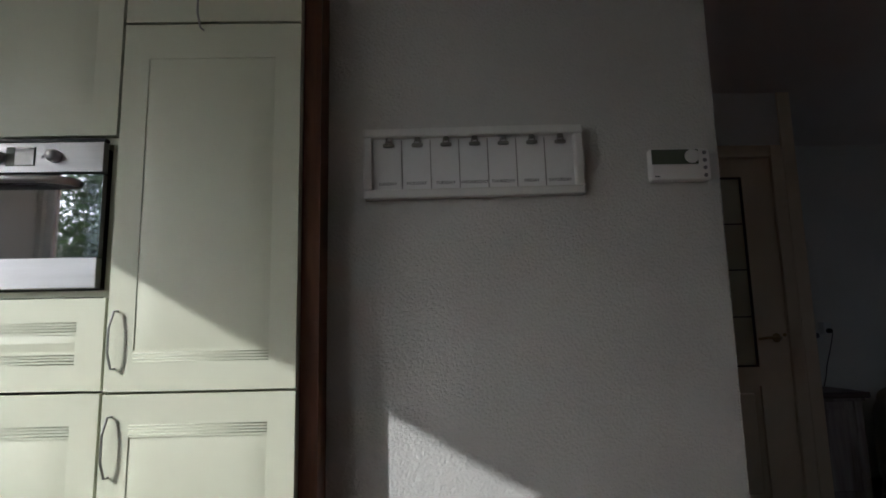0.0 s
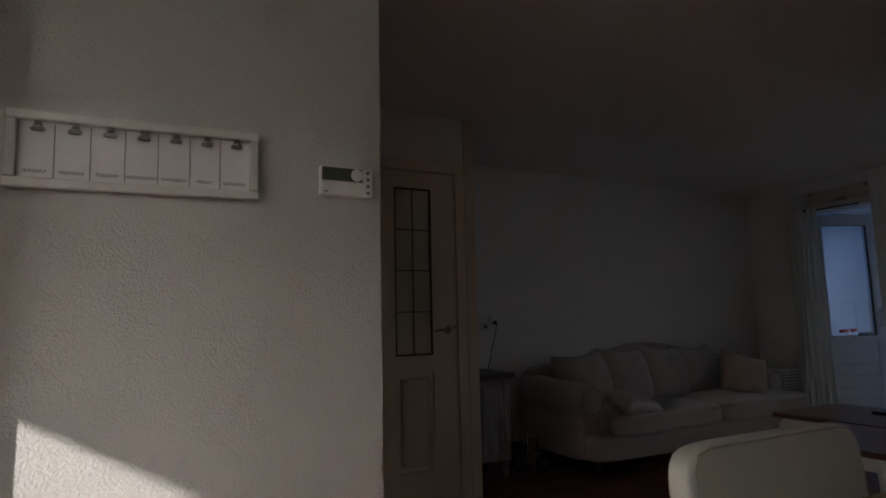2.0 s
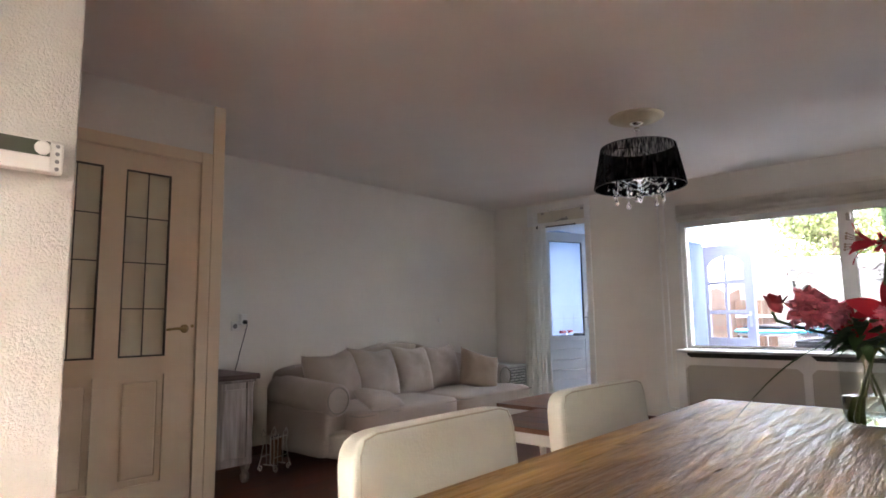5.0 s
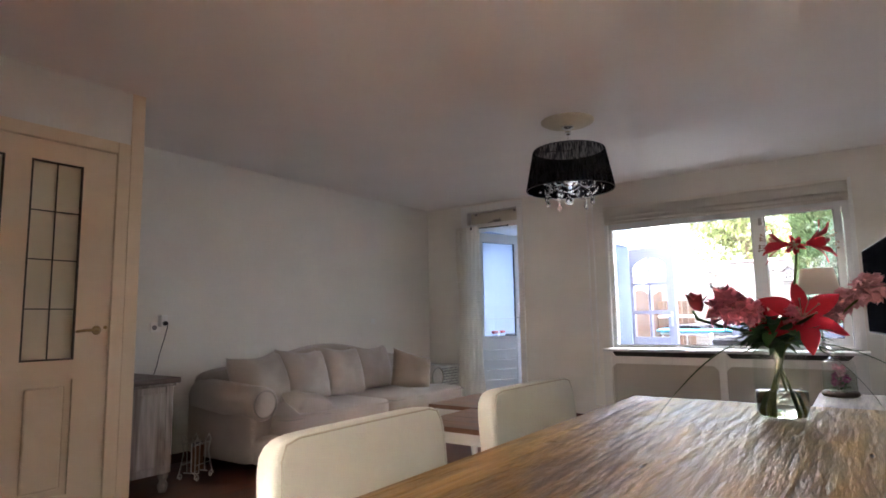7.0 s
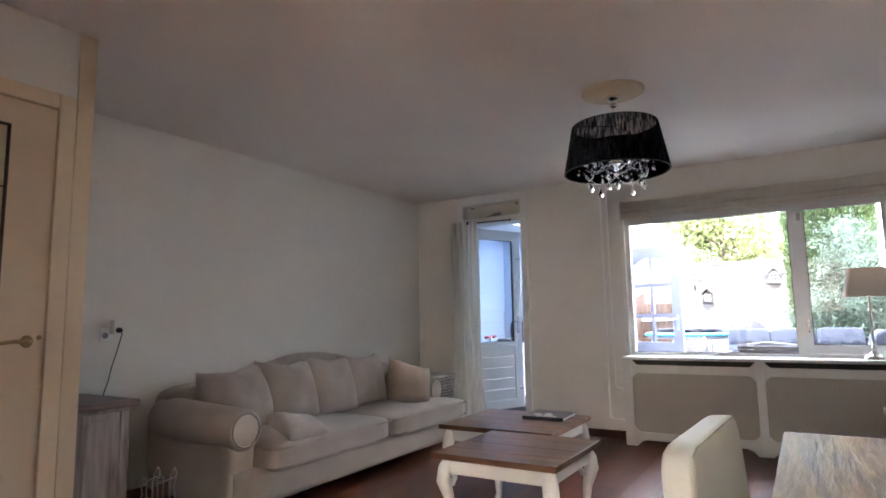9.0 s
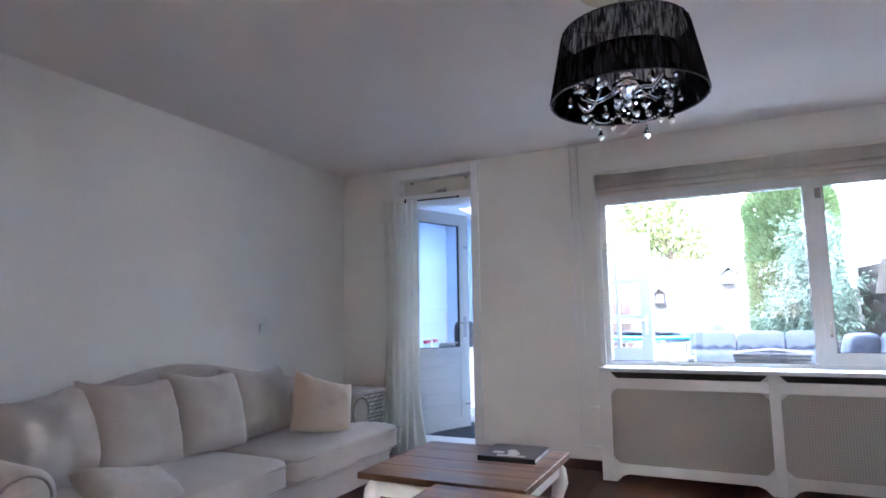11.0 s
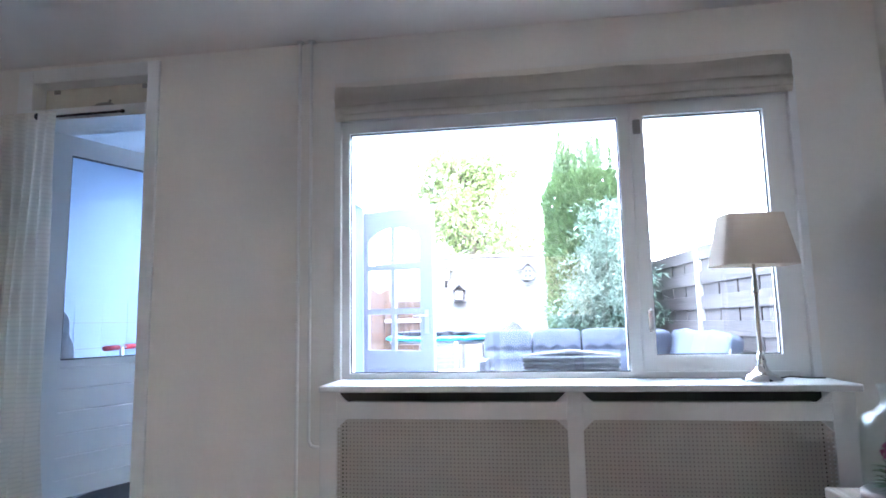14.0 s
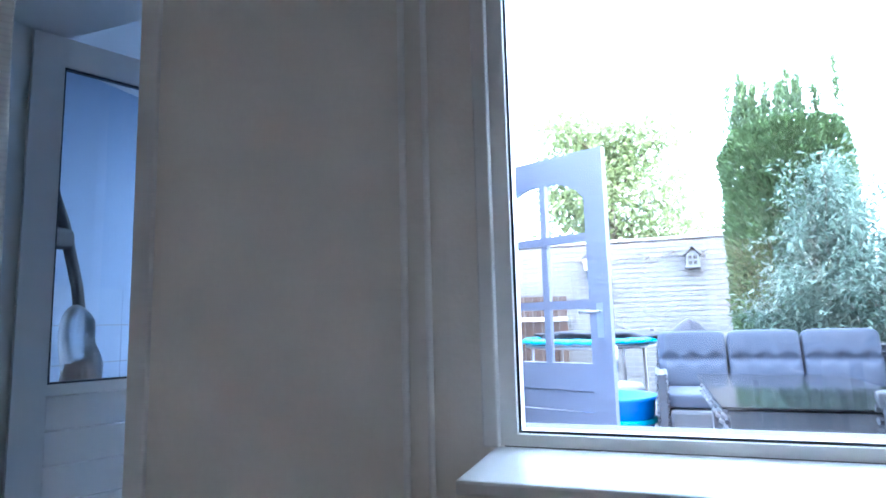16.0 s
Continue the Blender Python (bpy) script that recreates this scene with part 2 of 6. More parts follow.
def knotted(mat):
    """Dark knots and short splits, sunk into the wood's grain."""
    n, l = mat.node_tree.nodes, mat.node_tree.links
    b = n["Principled BSDF"]
    b.inputs["Specular IOR Level"].default_value = 0.35
    base, nrm = b.inputs["Base Color"].links[0].from_socket, b.inputs["Normal"].links[0].from_node
    co, fac = n.new("ShaderNodeTexCoord"), None
    for stretch, size, reach in (((2.2, 4.2, 1.0), 1.0, 0.10), ((1.6, 9.0, 1.0), 1.6, 0.09)):
        mp, vo, mr = n.new("ShaderNodeMapping"), n.new("ShaderNodeTexVoronoi"), n.new("ShaderNodeMapRange")
        mp.inputs["Scale"].default_value = stretch
        vo.inputs["Scale"].default_value = size
        mr.inputs["From Min"].default_value, mr.inputs["From Max"].default_value = reach * 0.4, reach
        mr.inputs["To Min"].default_value, mr.inputs["To Max"].default_value = 1.0, 0.0
        l.new(co.outputs["Object"], mp.inputs["Vector"]), l.new(mp.outputs["Vector"], vo.inputs["Vector"])
        l.new(vo.outputs["Distance"], mr.inputs["Value"])
        if fac is None:
            fac = mr.outputs["Result"]
        else:
            mx = n.new("ShaderNodeMath")
            mx.operation = "MAXIMUM"
            l.new(fac, mx.inputs[0]), l.new(mr.outputs["Result"], mx.inputs[1])
            fac = mx.outputs[0]
    mix = n.new("ShaderNodeMix")
    mix.data_type = "RGBA"
    mix.inputs["B"].default_value = (0.045, 0.022, 0.009, 1)
    l.new(fac, mix.inputs["Factor"]), l.new(base, mix.inputs["A"]), l.new(mix.outputs["Result"], b.inputs["Base Color"])
    sub = n.new("ShaderNodeMath")
    sub.operation = "MULTIPLY_ADD"
    sub.inputs[1].default_value = -0.6
    l.new(fac, sub.inputs[0]), l.new(nrm.inputs["Height"].links[0].from_socket, sub.inputs[2])
    l.new(sub.outputs[0], nrm.inputs["Height"])


knotted(TABLEWOOD)
TABLEEDGE = streaked("worn_table_edge", (0.30, 0.16, 0.07), (0.12, 0.055, 0.02), 0.5, 0.8, 0, 10, 0.6)
COFFEEWOOD = streaked("brown_oiled_wood", (0.30, 0.15, 0.082), (0.15, 0.065, 0.033), 0.35, 0.35, 1, 7, 0.5)
WASHED = streaked("whitewashed_wood", (0.43, 0.38, 0.35), (0.20, 0.16, 0.14), 0.6, 0.5, 2, 8, 0.45)
WASHTOP = streaked("worn_brown_top", (0.24, 0.17, 0.14), (0.11, 0.075, 0.06), 0.55, 0.5, 0, 8, 0.5)
WHITEWOOD = material("white_painted_wood", (0.72, 0.71, 0.67), 0.4, spread=0.06, bump=0.05)
WICKER = material("whitewashed_wicker", (0.62, 0.60, 0.56), 0.7, spread=0.3, scale=22)
GWICKER = material("grey_wicker", (0.088, 0.094, 0.108), 0.6, spread=0.3, scale=25)
GCUSH = material("blue_grey_outdoor_cloth", (0.062, 0.075, 0.105), 0.9, spread=0.12, scale=8, bump=0.3, bump_scale=200)
CURTAIN = sheer("sheer_curtain", (0.80, 0.76, 0.68), 0.035, bands=13.0)
ORGANZA = sheer("black_organza", (0.032, 0.030, 0.034), 0.14)
on, ol = ORGANZA.node_tree.nodes, ORGANZA.node_tree.links
oc = on.new("ShaderNodeTexCoord")
om = on.new("ShaderNodeMapping")
om.inputs["Scale"].default_value = (60, 60, 0.6)
ot = on.new("ShaderNodeTexNoise")
ot.inputs["Scale"].default_value, ot.inputs["Detail"].default_value = 1.6, 3
orr = on.new("ShaderNodeMapRange")
orr.inputs["From Min"].default_value, orr.inputs["From Max"].default_value, orr.inputs["To Min"].default_value, orr.inputs["To Max"].default_value = 0.38, 0.66, 0.0, 0.34
ol.new(oc.outputs["Object"], om.inputs["Vector"]), ol.new(om.outputs["Vector"], ot.inputs["Vector"])
ol.new(ot.outputs["Fac"], orr.inputs["Value"])
for nd in list(on):
    if nd.type == "MIX_SHADER" and abs(nd.inputs["Fac"].default_value - 0.14) < 1e-6:
        ol.new(orr.outputs["Result"], nd.inputs["Fac"])
LINING = sheer("black_lining", (0.014, 0.013, 0.015), 0.05)
OLDPAINT = material("yellowed_white_paint", (0.66, 0.62, 0.52), 0.5, spread=0.1, scale=4)
LINEN = sheer("oatmeal_lampshade", (0.66, 0.58, 0.50), 0.0)
BLIND = material("ecru_blind_cloth", (0.80, 0.75, 0.66), 0.9, spread=0.06, bump=0.3, bump_scale=220)
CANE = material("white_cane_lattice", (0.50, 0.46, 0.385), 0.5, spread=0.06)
# Radiator colour darkened for the shade inside its cover.
CANEBACK = material("shaded_radiator_front", (0.30, 0.28, 0.25), 0.7, spread=0.08)
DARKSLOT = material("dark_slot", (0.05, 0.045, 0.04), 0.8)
LILAC = material("lilac_grey_door_paint", (0.25, 0.265, 0.345), 0.4, spread=0.05, bump=0.04)
BRICKW = material("white_painted_brick", (0.22, 0.215, 0.21), 0.85, spread=0.12, scale=7, bump=0.5, bump_scale=40, island=0.07)
MORTAR = material("pale_mortar", (0.36, 0.35, 0.34), 0.95, spread=0.15)
REDBRICK = material("brown_brick", (0.26, 0.15, 0.10), 0.85, spread=0.25, scale=9, bump=0.4)
ROOFTILE = material("dark_roof_tile", (0.13, 0.08, 0.065), 0.7, spread=0.3)
FENCEW = streaked("weathered_grey_brown_board", (0.082, 0.070, 0.066), (0.05, 0.042, 0.040), 0.75, 0.6, 0, 6, 0.4)
FENCEB = streaked("brown_upright_board", (0.12, 0.072, 0.047), (0.066, 0.037, 0.024), 0.7, 0.5, 2, 6, 0.4)
POSTW = material("pale_concrete_post", (0.52, 0.51, 0.49), 0.85, spread=0.15, bump=0.4)
PAVING = material("grey_paving_slab", (0.30, 0.29, 0.28), 0.85, spread=0.2, scale=8, bump=0.4, island=0.08)
GROUND = material("sandy_ground", (0.20, 0.18, 0.15), 0.95, spread=0.25, scale=1.5, bump=0.5, bump_scale=12)
TEAL = material("turquoise_pad", (0.02, 0.36, 0.50), 0.45, spread=0.1)
BLUE = material("blue_plastic", (0.012, 0.16, 0.55), 0.4, spread=0.1)
NET = material("dark_folded_net", (0.035, 0.035, 0.045), 0.9, spread=0.3, bump=0.6)
GREYBASE = material("grey_parasol_base", (0.22, 0.22, 0.23), 0.7)
BARK = material("grey_bark", (0.14, 0.11, 0.085), 0.9, spread=0.3, bump=0.8, bump_scale=30)
RED = material("red_rubber", (0.42, 0.015, 0.03), 0.5)
# White tiles, with the same blue daylight mixed into the colour.
TILEW = material("blue_lit_wall_tile", (0.42, 0.52, 0.66), 0.2, spread=0.03)
MAT = material("dark_door_mat", (0.03, 0.032, 0.04), 0.95, spread=0.3, bump=0.6)
PLASTICBAG = glass("clear_plastic_bag", (0.9, 0.93, 0.96), 0.35)
WATER = glass("vase_water", (0.93, 0.98, 0.93), 0.0, 1.33)


def leafy(name, colour, thin=0.35, tone=0.35):
    m = bpy.data.materials.new(name)
    m.use_nodes = True
    n, l = m.node_tree.nodes, m.node_tree.links
    b, out = n["Principled BSDF"], n["Material Output"]
    b.inputs["Roughness"].default_value = 0.55
    geo, hsv, mr = n.new("ShaderNodeNewGeometry"), n.new("ShaderNodeHueSaturation"), n.new("ShaderNodeMapRange")
    mr.inputs["To Min"].default_value, mr.inputs["To Max"].default_value = 1 - tone, 1 + tone
    hsv.inputs["Color"].default_value = (*colour, 1)
    l.new(geo.outputs["Random Per Island"], mr.inputs["Value"]), l.new(mr.outputs["Result"], hsv.inputs["Value"])
    l.new(hsv.outputs["Color"], b.inputs["Base Color"])
    t, x = n.new("ShaderNodeBsdfTranslucent"), n.new("ShaderNodeMixShader")
    x.inputs["Fac"].default_value = thin
    l.new(hsv.outputs["Color"], t.inputs["Color"])
    l.new(b.outputs[0], x.inputs[1]), l.new(t.outputs[0], x.inputs[2]), l.new(x.outputs[0], out.inputs["Surface"])
    return m


LEAFC = leafy("cypress_green", (0.085, 0.135, 0.05))
LEAFS = leafy("grey_green_shrub", (0.14, 0.205, 0.155))
LEAFT = leafy("yellow_green_tree", (0.15, 0.185, 0.075), 0.5)
LEAFV = leafy("dark_bouquet_green", (0.03, 0.075, 0.02), 0.25)
PETALD = leafy("dark_crimson_bud", (0.22, 0.010, 0.022), 0.2, 0.2)
STEMG = leafy("olive_stem_green", (0.13, 0.17, 0.045), 0.3)
PETALR = leafy("crimson_petal", (0.50, 0.012, 0.035), 0.3, 0.15)
PETALP = leafy("rose_pink_petal", (0.72, 0.21, 0.28), 0.3, 0.2)
PETALL = leafy("pale_pink_petal", (0.72, 0.36, 0.40), 0.3, 0.2)
PETALM = leafy("magenta_dried_petal", (0.36, 0.05, 0.17), 0.2, 0.3)


# ---- building helpers ----
def part(name, bm, mat, parent=None, label="", smooth=False):
    me = bpy.data.meshes.new(name)
    bm.normal_update()
    bm.to_mesh(me)
    bm.free()
    me.materials.append(mat)
    if smooth:
        for p in me.polygons:
            p.use_smooth = True
    ob = new(name, me)
    ob.parent = parent
    if label:
        tagged(ob, label=label)
    return ob


def thing(name, label, category, at=(0, 0, 0), turn=0.0, group=""):
    e = new(name)
    e.empty_display_size = 0.05
    e.matrix_basis = pose(*at, 0, 0, turn)
    return tagged(e, label, category, group)


def setting(name, bm, mat, label, category, smooth=False):
    return tagged(part(name, bm, mat, None, "", smooth), label, category, kind="structure")


def box(bm, x0, x1, y0, y1, z0, z1, bev=0.0, seg=2):
    r = bmesh.ops.create_cube(bm, size=1, matrix=Matrix.Translation(((x0 + x1) / 2, (y0 + y1) / 2, (z0 + z1) / 2)) @ Matrix.Diagonal((abs(x1 - x0), abs(y1 - y0), abs(z1 - z0), 1)))
    if bev:
        es = {e for v in r["verts"] for e in v.link_edges}
        bmesh.ops.bevel(bm, geom=list(es), offset=bev, segments=seg, affect="EDGES", profile=0.5)
    return bm


def B(*a, **k):
    return box(bmesh.new(), *a, **k)


def tube(bm, pts, r, n=10, cap=True):
    """A round bar along points; r a number or one for each point."""
    pts = [Vector(p) for p in pts]
    rings, side = [], None
    for i, p in enumerate(pts):
        d = (pts[min(i + 1, len(pts) - 1)] - pts[max(i - 1, 0)]).normalized()
        if side is None:
            side = d.orthogonal().normalized()
        side = (side - d * side.dot(d)).normalized()
        up = d.cross(side)
        rad = r[i] if isinstance(r, (list, tuple)) else r
        rings.append([bm.verts.new(p + rad * (math.cos(2 * math.pi * k / n) * side + math.sin(2 * math.pi * k / n) * up)) for k in range(n)])
    for a, b in zip(rings, rings[1:]):
        for k in range(n):
            bm.faces.new((a[k], a[(k + 1) % n], b[(k + 1) % n], b[k]))
    if cap:
        bm.faces.new(rings[0][::-1]), bm.faces.new(rings[-1])
    return bm


def lathe(bm, prof, at=(0, 0, 0), n=24, m=None):
    """A turned body from (radius, height) pairs."""
    m = m or Matrix.Translation(at)
    rings = [[bm.verts.new(m @ Vector((max(r, 0.0004) * math.cos(2 * math.pi * k / n), max(r, 0.0004) * math.sin(2 * math.pi * k / n), z))) for k in range(n)] for r, z in prof]
    for a, b in zip(rings, rings[1:]):
        for k in range(n):
            bm.faces.new((a[k], a[(k + 1) % n], b[(k + 1) % n], b[k]))
    bm.faces.new(rings[0][::-1]), bm.faces.new(rings[-1])
    return bm


def soft(bm, c, r, p=5.0, n=10, m=None, wob=0.0, crown=0.0):
    """A padded block: a cube pressed towards an ellipsoid; p large is boxy."""
    m = m or Matrix.Identity(4)
    vs = {}

    def vert(q):
        if q not in vs:
            v = Vector(q)
            k = sum(abs(a) ** p for a in v) ** (1 / p)
            v = v / k
            w = 1 + wob * noise.noise(Vector((v.x * r[0], v.y * r[1], v.z * r[2])) * 6 + Vector(c))
            v = Vector((v.x * r[0] * w, v.y * r[1] * w, v.z * (r[2] + crown * (1 - v.x ** 2) * (1 - v.y ** 2)) * w))
            vs[q] = bm.verts.new(m @ (v + Vector(c)))
        return vs[q]
    s = [round(-1 + 2 * i / n, 5) for i in range(n + 1)]
    for ax in range(3):
        for sg in (-1.0, 1.0):
            for i in range(n):
                for j in range(n):
                    quad = []
                    for a, b in ((i, j), (i + 1, j), (i + 1, j + 1), (i, j + 1)):
                        q = [0, 0, 0]
                        q[ax], q[(ax + 1) % 3], q[(ax + 2) % 3] = sg, s[a], s[b]
                        quad.append(vert(tuple(q)))
                    bm.faces.new(quad if sg > 0 else quad[::-1])
    return bm


def pillow(bm, w, h, t, m, n=22, slump=0.0):
    """A stuffed cushion with pinched edges, standing in its own xz plane."""
    g = {}
    for sg in (1, -1):
        for i in range(n + 1):
            for j in range(n + 1):
                u, v = -1 + 2 * i / n, -1 + 2 * j / n
                edge = i in (0, n) or j in (0, n)
                if edge and sg < 0:
                    g[sg, i, j] = g[1, i, j]
                    continue
                th = t / 2 * ((1 - u ** 4) * (1 - v ** 4)) ** 0.55 * (1 + 0.12 * noise.noise(Vector((u * 2.2, v * 2.2, sg + w * 9))))
                corner = (abs(u) * abs(v)) ** 1.5
                th += t * 0.05 * (0.35 + corner) * noise.noise(Vector((u * 5 + v * 3, v * 6 - u * 2, sg * 3 + w * 7))) * (1 - max(abs(u), abs(v)) ** 6)
                x = w / 2 * u * (1 - 0.07 * (1 - v * v)) * (1 + 0.02 * noise.noise(Vector((u, v, 3))))
                z = h / 2 * v * (1 - 0.07 * (1 - u * u)) - slump * (1 - u * u) * (v > 0) * v
                g[sg, i, j] = bm.verts.new(m @ Vector((x, sg * th, z)))
        for i in range(n):
            for j in range(n):
                q = (g[sg, i, j], g[sg, i + 1, j], g[sg, i + 1, j + 1], g[sg, i, j + 1])
                bm.faces.new(q[::-1] if sg > 0 else q)
    return bm


def sheet(bm, f, nu, nv):
    """A surface from a function of u, v in 0..1."""
    g = [[bm.verts.new(f(i / nu, j / nv)) for j in range(nv + 1)] for i in range(nu + 1)]
    for i in range(nu):
        for j in range(nv):
            bm.faces.new((g[i][j], g[i + 1][j], g[i + 1][j + 1], g[i][j + 1]))
    return bm


def cells(bm, cuts_a, cuts_b, holes, put):
    """Blocks of a wall between the cuts, leaving the holes (a0, a1, b0, b1) open."""
    for a0, a1 in zip(cuts_a, cuts_a[1:]):
        for b0, b1 in zip(cuts_b, cuts_b[1:]):
            am, bm_ = (a0 + a1) / 2, (b0 + b1) / 2
            if not any(h[0] < am < h[1] and h[2] < bm_ < h[3] for h in holes):
                put(bm, a0, a1, b0, b1)
    return bm


def lettering(text, size, mat, parent, at, rot, name="lettering"):
    cu = bpy.data.curves.new(name, "FONT")
    cu.body, cu.size, cu.align_x, cu.extrude = text, size, "CENTER", 0.0004
    tmp = bpy.data.objects.new("tmp", cu)
    scene.collection.objects.link(tmp)
    me = bpy.data.meshes.new_from_object(tmp.evaluated_get(bpy.context.evaluated_depsgraph_get()))
    bpy.data.objects.remove(tmp)
    me.materials.append(mat)
    ob = new(name, me)
    ob.parent = parent
    ob.matrix_basis = pose(*at, *rot)
    return ob


XW, YR, YS, ZC, XF = 6.815, -0.10, 4.868, 2.53, -2.0

# ---- large structure ----
floor = setting("floor", B(XF - 0.1, XW, YR, YS, -0.15, -0.012), SKIRT, "dark red-brown plank floor of the living room", "floor")
setting("ceiling", B(XF - 0.1, 7.1, YR - 0.15, YS + 0.13, ZC, ZC + 0.2), CEIL, "plain white painted ceiling", "ceiling")
bm = cells(bmesh.new(), [YR - 0.15, 0.29, 2.475, 3.53, 4.30, YS + 0.13], [-0.15, 0.06, 0.755, 2.285, 2.44, ZC],
           [(0.29, 2.475, 0.755, 2.285), (3.53, 4.30, 0.06, 2.44)], lambda b, a0, a1, c0, c1: box(b, XW, 7.1, a0, a1, c0, c1))
setting("wall_window", bm, PAINT, "white painted wall with garden window and door opening", "wall")
bm = cells(bmesh.new(), [XF - 0.1, -1.97, -1.05, XW], [-0.15, 1.40, 2.25, ZC], [(-1.97, -1.05, 1.40, 2.25)], lambda b, a0, a1, c0, c1: box(b, a0, a1, YR - 0.15, YR, c0, c1))
setting("wall_television", bm, PAINT, "white painted wall behind the television", "wall")
setting("wall_sofa", B(0.9, XW, YS, YS + 0.13, -0.15, ZC), PAINT, "white painted wall behind the sofa", "wall")
setting("wall_hall_side", B(2.387, 2.487, 3.85, YS, -0.012, ZC), PAINT, "white painted corner wall beside the hall door", "wall")
bm = cells(bmesh.new(), [1.14, 1.36, 2.345, 2.387], [-0.012, 2.14, ZC], [(1.36, 2.345, -0.1, 2.14)], lambda b, a0, a1, c0, c1: box(b, a0, a1, 3.85, 3.97, c0, c1))
setting("wall_hall", bm, PAINT, "white painted wall around the hall door", "wall")
setting("wall_calendar", B(0.062, 1.14, 2.10, YS - 0.001, -0.012, ZC, bev=0.006), PLASTER, "rough textured white plaster wall end", "wall")
setting("wall_kitchen", B(XF, 0.062, 2.60, 2.72, -0.012, ZC), PAINT, "plain wall behind the kitchen cabinets", "wall")
bm = cells(bmesh.new(), [YR, 0.26, 1.25, 2.60], [-0.15, 1.10, 2.276, ZC], [(0.26, 1.25, 1.10, 2.276)], lambda b, a0, a1, c0, c1: box(b, XF - 0.1, XF, a0, a1, c0, c1))
setting("wall_front", bm, PAINT, "white front wall with the street window", "wall")
setting("baseboard_window", B(XW - 0.014, XW, 2.47, 3.50, 0, 0.075, bev=0.003), SKIRT, "dark brown skirting below the white wall", "skirting")
setting("baseboard_sofa", B(2.501, 6.79, YS - 0.014, YS, 0, 0.075, bev=0.003), SKIRT, "dark brown skirting behind the sofa", "skirting")
setting("baseboard_corner", B(2.487, 2.501, 3.87, YS, 0, 0.075, bev=0.003), SKIRT, "dark brown skirting on the corner wall", "skirting")


# ---- garden window ----
win = tagged(thing("window_1", "wide white painted garden window with two panes", "window"), kind="structure")
bm = cells(bmesh.new(), [0.295, 0.355, 1.0, 1.075, 2.415, 2.47], [0.786, 0.812, 2.03, 2.09], [(0.355, 1.0, 0.812, 2.03), (1.075, 2.415, 0.812, 2.03)],
           lambda b, a0, a1, c0, c1: box(b, 6.835, 6.925, a0, a1, c0, c1))
part("window_frame", bm, TRIM, win)
bm = cells(bmesh.new(), [0.36, 0.42, 0.96, 1.02], [0.815, 0.887, 2.02, 2.085], [(0.42, 0.96, 0.887, 2.02)], lambda b, a0, a1, c0, c1: box(b, 6.818, 6.87, a0, a1, c0, c1))
sash = part("casement_sash", bm, TRIM, win, "opening white casement sash")
part("window_head", B(6.82, 7.09, 0.295, 2.47, 2.09, 2.28), TRIM, win)
part("pane", B(6.858, 6.864, 1.07, 2.42, 0.808, 2.034), PANE, win).visible_shadow = False
part("pane", B(6.845, 6.851, 0.415, 0.965, 0.882, 2.025), PANE, win).visible_shadow = False
for a0, a1, c0, c1, x in ((1.075, 2.415, 0.812, 2.03, 6.8565), (0.42, 0.96, 0.887, 2.02, 6.8435)):
    bm = bmesh.new()
    for q in ((a0, a1, c0, c0 + 0.006), (a0, a1, c1 - 0.006, c1), (a0, a0 + 0.006, c0 + 0.006, c1 - 0.006), (a1 - 0.006, a1, c0 + 0.006, c1 - 0.006)):
        box(bm, x - 0.003, x, q[0], q[1], q[2], q[3])
    part("glazing_gasket", bm, BLACK, win)
part("outer_sill", B(6.93, 7.16, 0.295, 2.47, 0.76, 0.785, bev=0.004), OUTSILL, win)
bm = bmesh.new()
for a in (0.2885, 2.4715):
    box(bm, 6.806, 6.834, a - 0.0185, a + 0.0185, 0.786, 2.285, bev=0.004)
box(bm, 6.806, 6.834, 0.307, 2.453, 2.262, 2.285, bev=0.004)
part("casing", bm, TRIM, win)
h = part("window_handle", lathe(bmesh.new(), [(0.011, 0), (0.011, 0.022)], m=pose(6.818, 0.985, 1.08, 0, -90, 0)), CHROME, sash)
part("lever", soft(bmesh.new(), (6.792, 0.985, 1.045), (0.008, 0.011, 0.055), 4, 6), CHROME, sash)
part("stay_bracket", B(6.80, 6.818, 0.975, 1.01, 1.93, 2.0, bev=0.005), PEWTER, sash)

sill = tagged(part("window_sill", B(6.53, 6.834, 0.25, 2.465, 0.757, 0.785, bev=0.006), SILLP), "white gloss window sill over the radiator cover", "window sill", kind="structure")

